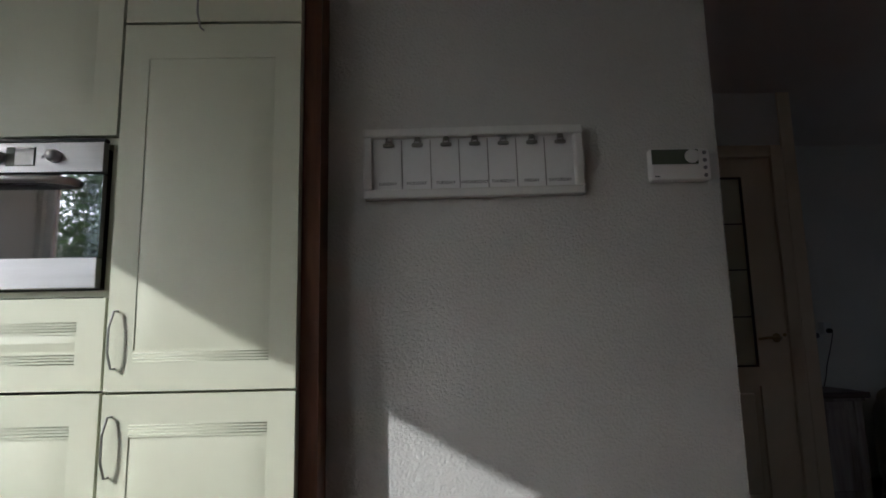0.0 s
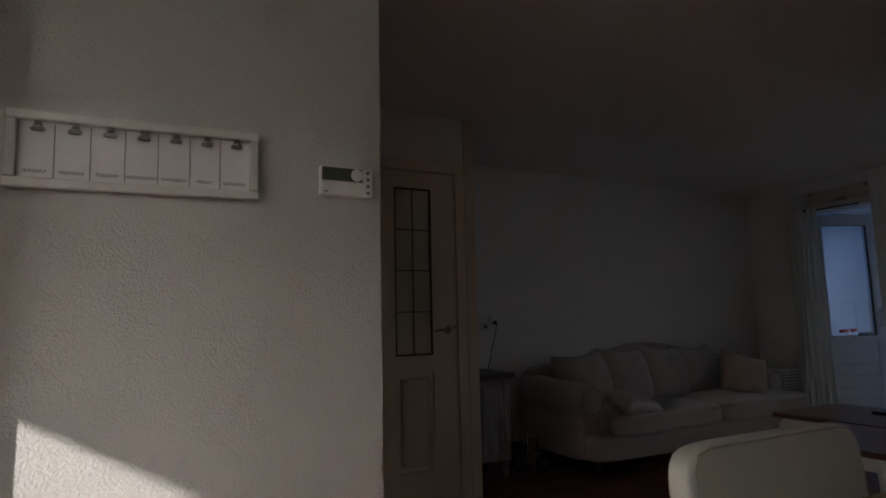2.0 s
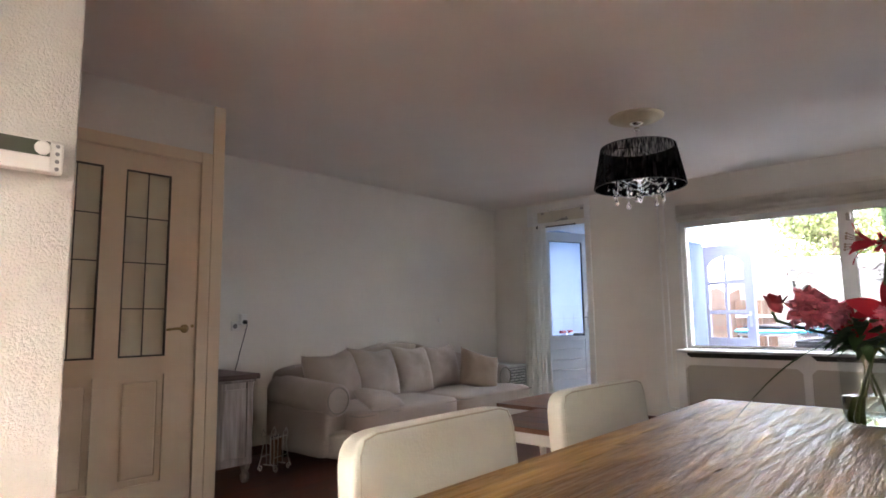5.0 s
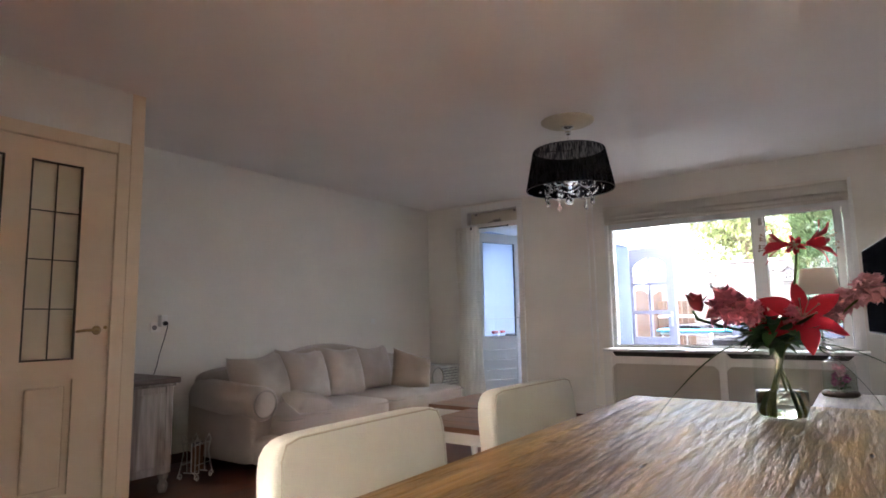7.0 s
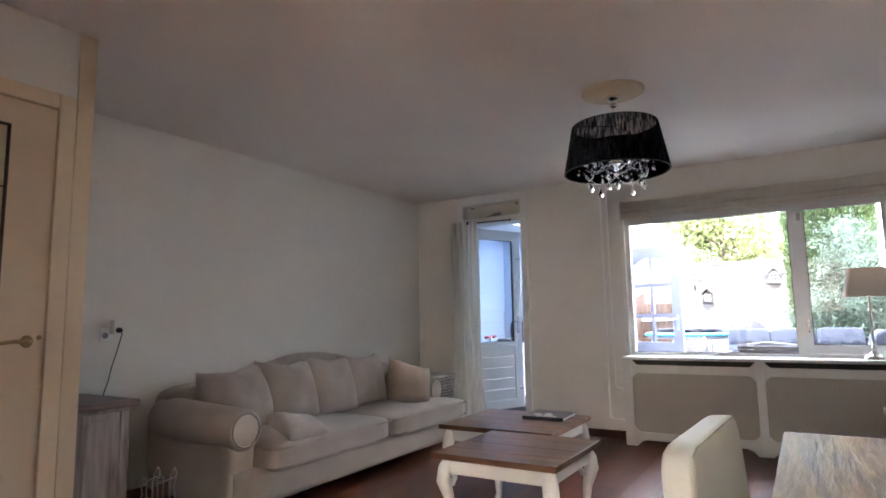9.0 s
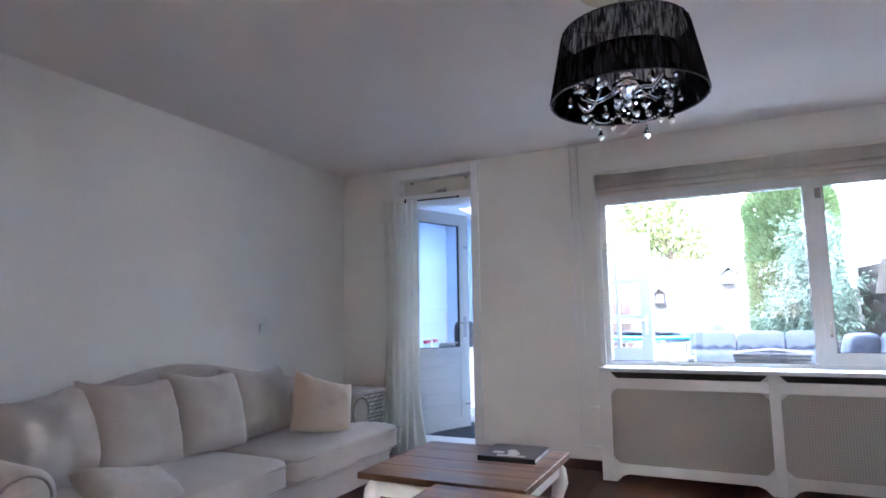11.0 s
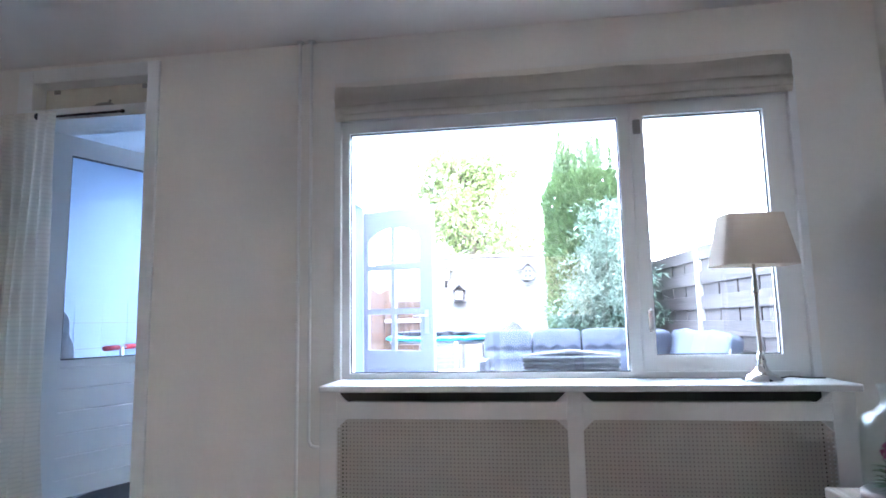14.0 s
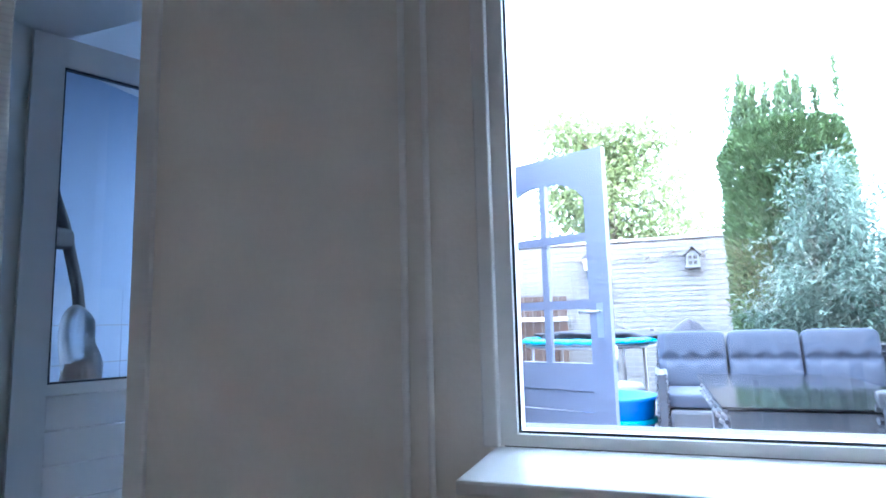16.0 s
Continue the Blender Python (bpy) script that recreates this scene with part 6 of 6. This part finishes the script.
for k in range(3):
    y0 = 0.30 + k * 0.60
    part("seat_cushion", soft(bmesh.new(), (-0.33, y0 + 0.29, 0.37), (0.36, 0.288, 0.07), 7, 10), GCUSH, gs, smooth=True)
    bm = soft(bmesh.new(), (0, 0, 0), (0.085, 0.292, 0.26), 9, 26, Matrix.Translation((-0.03, y0 + 0.29, 0.67)) @ pose(0, 0, 0, 0, 12, 0))
    for v in bm.verts:
        d = abs(v.co.z - 0.68)
        b_ = 0.5 + 0.5 * math.cos((v.co.y - y0 - 0.29) * 2 * math.pi / 0.19)
        v.co.x += (0.016 + 0.022 * b_) * math.exp(-(d / (0.018 + 0.03 * b_)) ** 2) * (1 if v.co.x < 0 else 0)
    part("back_cushion", bm, GCUSH, gs, "buttoned blue-grey back cushion", smooth=True)
part("back_cushion", soft(bmesh.new(), (0, 0, 0), (0.25, 0.085, 0.25), 5, 10, Matrix.Translation((-0.12, 0.06, 0.66)) @ pose(0, 0, 0, 12, 0, -52), 0.03), GCUSH, gs, smooth=True)
part("seat_cushion", soft(bmesh.new(), (-0.36, -0.02, 0.37), (0.36, 0.31, 0.07), 7, 10), GCUSH, gs, smooth=True)
for k in range(4):
    part("back_cushion", soft(bmesh.new(), (0, 0, 0), (0.245, 0.08, 0.25), 7, 12, Matrix.Translation((-0.12 - 0.50 * k, -0.24, 0.66)) @ pose(0, 0, 0, 17, 5 * (-1) ** k, 4 + 5 * (k % 2)), 0.05), GCUSH, gs, smooth=True)
for k in range(3):
    part("seat_cushion", soft(bmesh.new(), (-1.0 - 0.52 * k, 0.03, 0.37), (0.255, 0.36, 0.07), 7, 10), GCUSH, gs, smooth=True)

gc = thing("garden_chair", "grey wicker garden chair with its back to the window", "garden chair", (7.30, 1.315, 0))
woven(gc, -0.03, 0.05, -0.258, 0.258, 0.30, 0.865, "woven_back")
part("seat", B(0.05, 0.55, -0.25, 0.25, 0.32, 0.40, bev=0.02), GWICKER, gc)
woven(gc, 0.05, 0.55, 0.20, 0.258, 0.05, 0.60, "woven_arm")
woven(gc, 0.05, 0.55, -0.258, -0.20, 0.05, 0.60, "woven_arm")
part("top_rim", tube(bmesh.new(), [(0.01, -0.262, 0.845), (0.0, 0, 0.874), (0.01, 0.262, 0.845)], 0.022, 8), GWICKER, gc, smooth=True)
for a in (-0.01, 0.50):
    for b in (-0.22, 0.22):
        part("leg", B(a, a + 0.04, b - 0.02, b + 0.02, -0.048, 0.32), GWICKER, gc)

gtb = thing("garden_table", "grey wicker garden table with a glass top", "garden table", (9.15, 1.42, 0))
part("glass_top", B(-0.80, 0.80, -0.43, 0.43, 0.668, 0.676), BLACKG, gtb, "smoked reflecting glass top")
woven(gtb, -0.78, 0.78, -0.41, 0.41, 0.55, 0.667, "woven_apron")
for a in (-0.70, 0.62):
    for b in (-0.36, 0.28):
        part("leg", B(a, a + 0.08, b, b + 0.08, -0.048, 0.56, bev=0.01), GWICKER, gtb)

tr = thing("trampoline", "round trampoline with turquoise pad and folded net", "trampoline", (12.85, 2.85, 0))


def pad(u, v):
    t = 2 * math.pi * u
    r = 0.66 + 0.14 * v
    return Vector((r * math.cos(t), r * math.sin(t), 0.79 + 0.03 * math.sin(math.pi * v) + 0.006 * math.sin(t * 23)))


bm = sheet(bmesh.new(), pad, 64, 5)
bmesh.ops.remove_doubles(bm, verts=bm.verts, dist=1e-5)
bmesh.ops.solidify(bm, geom=bm.faces[:], thickness=0.03)
part("edge_pad", bm, TEAL, tr, smooth=True)
part("jumping_mat", lathe(bmesh.new(), [(0.68, 0.765), (0.68, 0.775)], n=40), NET, tr)
part("steel_ring", tube(bmesh.new(), [(0.74 * math.cos(k / 36 * 2 * math.pi), 0.74 * math.sin(k / 36 * 2 * math.pi), 0.755) for k in range(37)], 0.02, 8), STEEL, tr, smooth=True)
for k in range(4):
    t = k * math.pi / 2 + 0.6
    part("leg", tube(bmesh.new(), [(0.74 * math.cos(t), 0.74 * math.sin(t), 0.75), (0.76 * math.cos(t), 0.76 * math.sin(t), -0.045)], 0.018, 8), STEEL, tr)
bm = soft(bmesh.new(), (0.05, -0.15, 0.86), (0.35, 0.72, 0.065), 3, 22, wob=0.5)
part("folded_net", bm, NET, tr, "dark folded safety net", smooth=True)
gr = thing("garden_cover", "dark peaked furniture cover behind the garden sofa", "cover", (12.35, 1.75, 0))
bm = bmesh.new()
lathe(bm, [(0.40, -0.045), (0.38, 0.5), (0.30, 0.80), (0.12, 0.98), (0.02, 1.05)], n=18)
for v in bm.verts:
    v.co.y += 0.25 * (1.14 - v.co.z) * 0.3 * (1 if v.co.y < 0 else -0.2)
    v.co.x += 0.03 * noise.noise(v.co * 5)
part("cloth", bm, NET, gr, smooth=True)
bx = thing("storage_tub", "bright blue plastic storage tub on the terrace", "tub", (11.2, 2.47, -0.05))
part("tub", lathe(bmesh.new(), [(0.30, 0), (0.34, 0.38), (0.37, 0.40), (0.37, 0.43), (0.33, 0.43), (0.30, 0.06), (0.0, 0.05)], n=36), BLUE, bx, smooth=True)
part("band", lathe(bmesh.new(), [(0.345, 0.20), (0.352, 0.205), (0.352, 0.235), (0.345, 0.24)], n=36), TEAL, bx, smooth=True)
ub = thing("parasol_base", "round grey parasol base with a steel pole", "parasol base", (11.95, 2.50, -0.05))
part("foot", lathe(bmesh.new(), [(0.26, 0), (0.27, 0.40), (0.25, 0.45), (0.10, 0.47), (0.0, 0.47)], n=32), GREYBASE, ub, smooth=True)
part("pole", tube(bmesh.new(), [(0, 0, 0.46), (0, 0, 0.83)], 0.025, 12), STEEL, ub, smooth=True)

# things on the garden wall
for y, z, lab, body, hole in ((2.78, 1.43, "dark wooden insect house with pale cells on the wall", FENCEW, PAPER), (1.50, 1.80, "small grey wooden bird house on the garden wall", GREYBASE, DARKSLOT)):
    bh = thing("bird_house", lab, "bird house", (14.985, y, z), 0, "bird houses on the wall")
    part("box", B(-0.12, 0, -0.09, 0.09, 0, 0.19, bev=0.004), body, bh)
    part("gable", B(-0.115, -0.005, -0.055, 0.055, 0.19, 0.245), body, bh)
    part("base_ledge", B(-0.14, 0, -0.115, 0.115, -0.012, 0.0, bev=0.003), body, bh)
    for q in (-1, 1):
        bm = bmesh.new()
        bmesh.ops.create_cube(bm, size=1, matrix=pose(-0.06, q * 0.058, 0.235, q * -45, 0, 0) @ Matrix.Diagonal((0.17, 0.17, 0.014, 1)))
        part("roof_board", bm, FENCEW, bh)
    for k in range(4):
        part("opening", B(-0.1225, -0.119, -0.06 + 0.07 * (k % 2), -0.01 + 0.07 * (k % 2), 0.03 + 0.08 * (k // 2), 0.085 + 0.08 * (k // 2)), hole, bh)
ln = thing("wall_lantern", "black iron lantern on the garden wall", "lantern", (14.985, 3.02, 1.72))
part("bracket", tube(bmesh.new(), [(0, 0, 0), (-0.08, 0, -0.02), (-0.12, 0, 0.04), (-0.12, 0, 0.10)], 0.02, 8), IRON, ln)
part("glass_body", lathe(bmesh.new(), [(0.05, 0.10), (0.085, 0.28)], (-0.12, 0, 0), 6), FROST, ln)
part("cap", lathe(bmesh.new(), [(0.10, 0.28), (0.03, 0.34), (0.0, 0.36)], (-0.12, 0, 0), 6), IRON, ln)
gl = thing("garland", "thin twig garland hung along the garden wall", "garland", (14.95, 0, 0))
pts = [(0, 3.30 - 2.0 * k / 40, 2.03 - 0.07 * abs(math.sin(k * 0.31)) + 0.02 * math.sin(k * 2.1)) for k in range(41)]
bm = tube(bmesh.new(), pts, 0.006, 5)
for k in range(90):
    p = Vector(pts[random.randrange(41)])
    blade(bm, p, (random.uniform(-1, 0), random.uniform(-1, 1), random.uniform(-1, 1)), 0.05, 0.022, 0.3, 3)
tagged(part("twigs", bm, BARK, gl), kind="stuff")


# ---- plants ----
def leaf_cloud(name, parent, mat, spots, size, ln_w=0.45, droop=0.2, lift=0.0, seed=1):
    """Many small leaves, each a folded diamond, at the given spots (place, outward way)."""
    rnd = random.Random(seed)
    verts, faces = [], []
    for p, o in spots:
        d = Vector((rnd.gauss(0, 0.6), rnd.gauss(0, 0.6), rnd.gauss(lift, 0.6))) + o
        d.normalize()
        side = d.cross(Vector((rnd.gauss(0, 1), rnd.gauss(0, 1), rnd.gauss(0, 1)))).normalized()
        s = size * rnd.uniform(0.6, 1.4)
        q = len(verts)
        up = side.cross(d) * s * 0.1
        verts += [p, p + d * s * 0.5 + side * s * ln_w * 0.5 + up, p + d * s - Vector((0, 0, droop * s)), p + d * s * 0.5 - side * s * ln_w * 0.5 + up]
        faces += [(q, q + 1, q + 2, q + 3)]
    me = bpy.data.meshes.new(name)
    me.from_pydata([tuple(v) for v in verts], [], faces)
    me.materials.append(mat)
    ob = new(name, me)
    ob.parent = parent
    return tagged(ob, kind="stuff")


rnd = random.Random(11)
cy = thing("cypress", "tall dense green cypress with pointed shoots", "tree", (13.1, 0.55, -0.05))
part("trunk", tube(bmesh.new(), [(0, 0, 0), (0.02, 0, 1.5), (0, 0.02, 3.0)], [0.12, 0.09, 0.03], 10), BARK, cy, smooth=True)
spots = []
for k in range(36000):
    z = 0.5 + 2.75 * rnd.random() ** 0.9
    t = rnd.uniform(0, 6.283)
    lump = 1 + 0.10 * noise.noise(Vector((math.cos(t) * 2, math.sin(t) * 2, z * 1.6))) + 0.05 * noise.noise(Vector((math.cos(t) * 7, math.sin(t) * 7, z * 5)))
    r = 0.66 * lump * (1 - 0.35 * max(0, (z - 2.9) / 0.45) ** 2) * rnd.uniform(0.80, 1.0) ** 0.5
    spots.append((Vector((r * math.cos(t), r * math.sin(t), z)), Vector((math.cos(t), math.sin(t), 0.9))))
for k in range(30):
    a, rr, h = rnd.uniform(0, 6.283), rnd.uniform(0.1, 0.60), rnd.uniform(0.3, 0.95)
    for j in range(260):
        f = rnd.random()
        w = 0.05 * (1 - f) + 0.008
        spots.append((Vector((rr * math.cos(a) + rnd.gauss(0, w), rr * math.sin(a) + rnd.gauss(0, w), 3.05 + f * h)), Vector((0, 0, 1.5))))
leaf_cloud("crown", cy, LEAFC, spots, 0.062, 0.45, 0.0, 0.4, 2)
part("crown_core", soft(bmesh.new(), (0, 0, 1.75), (0.52, 0.52, 1.35), 3.5, 14, wob=0.1), LEAFC, cy)

sh = thing("shrub", "loose grey-green butterfly bush with thin branches", "shrub", (12.35, 0.40, -0.05))
spots = []
for k in range(84):
    a, ln, out = rnd.uniform(0, 6.283), rnd.uniform(1.2, 3.15), rnd.uniform(0.1, 0.82)
    out *= 1.0 if ln < 2.0 else 0.72
    pts = []
    for j in range(7):
        f = j / 6
        pts.append(Vector((out * math.cos(a) * f ** 1.3 + 0.04 * rnd.gauss(0, 1) * f, out * math.sin(a) * f ** 1.3 + 0.04 * rnd.gauss(0, 1) * f, ln * f * (1 - 0.12 * f * f))))
    if k < 26:
        part("branch", tube(bmesh.new(), pts, [0.014 * (1 - 0.8 * j / 6) for j in range(7)], 5), BARK, sh, smooth=True)
    for j in range(330):
        f = rnd.uniform(0.28, 1.0) ** 0.8
        i = min(5, int(f * 6))
        p = pts[i].lerp(pts[i + 1], f * 6 - i)
        o = Vector((rnd.gauss(0, 1), rnd.gauss(0, 1), rnd.gauss(0, 0.8)))
        spots.append((p + o * 0.07, o * 0.6))
leaf_cloud("leaves", sh, LEAFS, spots, 0.082, 0.24, 0.25, 0.1, 3)


def tree(at, label, height, crown, radius, count, leaf, mat, seed, gaps=0.1):
    r = random.Random(seed)
    tr_ = thing("tree", label, "tree", at)
    part("trunk", tube(bmesh.new(), [(0, 0, 0), (0.08, 0.03, height * 0.3), (0.0, 0.06, height * 0.6), (0.05, 0, height * 0.95)], [0.15, 0.12, 0.08, 0.02], 10), BARK, tr_, smooth=True)
    spots_ = []
    for k in range(34):
        a, z0 = r.uniform(0, 6.283), height * r.uniform(0.38, 0.9)
        reach = radius * r.uniform(0.5, 1.05) * (1 - 0.55 * abs(z0 / height - 0.62) / 0.4)
        tip = Vector((reach * math.cos(a), reach * math.sin(a), z0 + crown * 0.16 * r.uniform(-0.2, 1)))
        part("limb", tube(bmesh.new(), [(0.03, 0.03, z0 * 0.9), tip * 0.5 + Vector((0, 0, z0 * 0.46)), tip], [0.045, 0.025, 0.006], 6), BARK, tr_, smooth=True)
        c = tip
        for j in range(count // 34):
            o = Vector((r.gauss(0, 1), r.gauss(0, 1), r.gauss(0, 0.8)))
            spots_.append((c.lerp(Vector((0, 0, z0)), r.random() ** 2 * 0.7) + o * radius * 0.13, o * 0.4))
    leaf_cloud("crown", tr_, mat, spots_, leaf, 0.6, 0.3, 0.0, seed)


tree((19.5, 2.8, -0.16), "slender yellow-green garden tree behind the wall", 6.1, 3.4, 2.5, 17000, 0.12, LEAFT, 5)
tree((-4.6, -8.0, -0.16), "leafy green street tree before the kitchen", 6.0, 4.0, 2.4, 8000, 0.16, LEAFC, 7)

# ---- houses ----
hr = thing("house_row", "brown brick terraced house row with tiled roof", "house", (0, 0, 0))
part("neighbour_wall", B(XF - 0.1, 7.1, 5.06, 30, -0.16, 2.729), REDBRICK, hr)
part("neighbour_wall", B(0.4, 7.1, -30, -0.26, -0.16, 7.1), REDBRICK, hr)
part("upper_wall", B(XF - 0.1, 7.1, -0.25, 30, 2.732, 5.7), REDBRICK, hr)
bm = bmesh.new()
pr = [(0.1, 7.42), (2.5, 9.1), (7.5, 5.6), (7.5, 5.75), (2.5, 9.25), (0.1, 7.57)]
va_, vb_ = [bm.verts.new((x, -30.2, z)) for x, z in pr], [bm.verts.new((x, 30.2, z)) for x, z in pr]
for k in range(6):
    bm.faces.new((va_[k], va_[(k + 1) % 6], vb_[(k + 1) % 6], vb_[k]))
bm.faces.new((va_[0], va_[1], va_[4], va_[5])[::-1]), bm.faces.new((va_[1], va_[2], va_[3], va_[4])[::-1])
bm.faces.new((vb_[0], vb_[1], vb_[4], vb_[5])), bm.faces.new((vb_[1], vb_[2], vb_[3], vb_[4]))
part("roof", bm, ROOFTILE, hr)
bm = bmesh.new()
vs = [bm.verts.new((x, y, z)) for y in (-0.3, 30.2) for x, z in ((-2.5, 5.6), (0.1, 7.42), (0.1, 7.57), (-2.5, 5.75))]
for k in range(4):
    bm.faces.new((vs[k], vs[(k + 1) % 4], vs[4 + (k + 1) % 4], vs[4 + k]))
bm.faces.new(vs[:4][::-1]), bm.faces.new(vs[4:])
part("roof", bm, ROOFTILE, hr)
ho = thing("house", "brick house with a brown tiled roof across the street", "house", (-10, -26, -0.16), 90)
part("wall", B(-4, 4, -14, 14, 0, 3.2), REDBRICK, ho)
bm = bmesh.new()
vs = [bm.verts.new(p) for p in ((4.4, -14.3, 3.0), (4.4, 14.3, 3.0), (0, 14.3, 6.2), (0, -14.3, 6.2), (-4.4, -14.3, 3.0), (-4.4, 14.3, 3.0))]
bm.faces.new((vs[0], vs[1], vs[2], vs[3])), bm.faces.new((vs[3], vs[2], vs[5], vs[4])), bm.faces.new((vs[0], vs[3], vs[4])), bm.faces.new((vs[1], vs[5], vs[2]))
part("roof", bm, ROOFTILE, ho)

# Unseen house, added to keep low sky out of the garden pane's reflection.
ho2 = thing("house", "unseen brick house added over the road to block low sky", "house", (-24, 0, -0.16))
part("wall", B(-4, 4, -22, 22, 0, 5.6), REDBRICK, ho2)
bm = bmesh.new()
vs = [bm.verts.new(p) for p in ((4.4, -22.3, 5.4), (4.4, 22.3, 5.4), (0, 22.3, 8.8), (0, -22.3, 8.8), (-4.4, -22.3, 5.4), (-4.4, 22.3, 5.4))]
bm.faces.new((vs[0], vs[1], vs[2], vs[3])), bm.faces.new((vs[3], vs[2], vs[5], vs[4])), bm.faces.new((vs[0], vs[3], vs[4])), bm.faces.new((vs[1], vs[5], vs[2]))
part("roof", bm, ROOFTILE, ho2)

# ---- pieces of floors and walls ----
def pieces(parent, name, mesh_bm, mat, spots):
    me = bpy.data.meshes.new(name)
    mesh_bm.to_mesh(me)
    mesh_bm.free()
    me.materials.append(mat)
    for p in spots:
        o_ = new(name, me)
        o_.parent = parent
        o_.location = p


spots = []
for r in range(27):
    y = YR + 0.0925 + r * 0.185
    off = (r * 0.47) % 1.28
    x = XF - off + 0.64
    while x < XW + 0.6:
        spots.append((x, y, 0))
        x += 1.28
spots = [s for s in spots if s[0] - 0.64 > XF - 0.01 and s[0] + 0.64 < XW + 0.02 and s[1] + 0.0925 < YS + 0.04 and not (s[0] < 0.5 and s[1] > 1.9)]
pieces(floor, "plank", B(-0.6395, 0.6395, -0.0922, 0.0922, -0.012, 0.0), FLOOR, spots)
for r in range(27):
    y = YR + 0.0925 + r * 0.185
    xs = [s[0] for s in spots if abs(s[1] - y) < 0.01]
    if xs and XW - (max(xs) + 0.64) > 0.02 and y + 0.0925 < YS + 0.04:
        a = max(xs) + 0.64
        part("plank", B(a, XW - 0.001, y - 0.0922, y + 0.0922, -0.012, 0.0), FLOOR, floor)
    if xs and y < 1.9 and min(xs) - 0.64 > XF + 0.02:
        part("plank", B(XF + 0.001, min(xs) - 0.64, y - 0.0922, y + 0.0922, -0.012, 0.0), FLOOR, floor)
pieces(yard, "paving_slab", B(-0.247, 0.247, -0.247, 0.247, -0.05, -0.045, bev=0.0), PAVING, [(7.36 + 0.5 * i, -0.74 + 0.5 * j, 0.0) for i in range(15) for j in range(10)])
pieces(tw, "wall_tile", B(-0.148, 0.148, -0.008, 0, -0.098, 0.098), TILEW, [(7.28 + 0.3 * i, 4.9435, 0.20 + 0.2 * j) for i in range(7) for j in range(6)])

gw = setting("wall_garden", B(15.0, 15.2, 0.6, 4.4, -0.16, 2.24), MORTAR, "white painted brick garden wall", "wall")
part("coping", B(14.96, 15.24, 0.6, 4.4, 2.241, 2.28, bev=0.006), POSTW, gw)
near, far = [], bmesh.new()
for r in range(30):
    z = 0.0 + r * 0.0745
    for c in range(18):
        y = 0.66 + c * 0.221 + (0.11 if r % 2 else 0)
        if y > 4.3:
            continue
        if r >= 10 and 1.0 < y < 3.3:
            near.append((14.994, y, z))
        else:
            box(far, 14.985, 15.0, y - 0.105, y + 0.105, z - 0.0315, z + 0.0315)
pieces(gw, "brick", B(-0.009, 0.006, -0.105, 0.105, -0.0315, 0.0315), BRICKW, near)
tagged(part("brickwork", far, BRICKW, gw), kind="stuff")
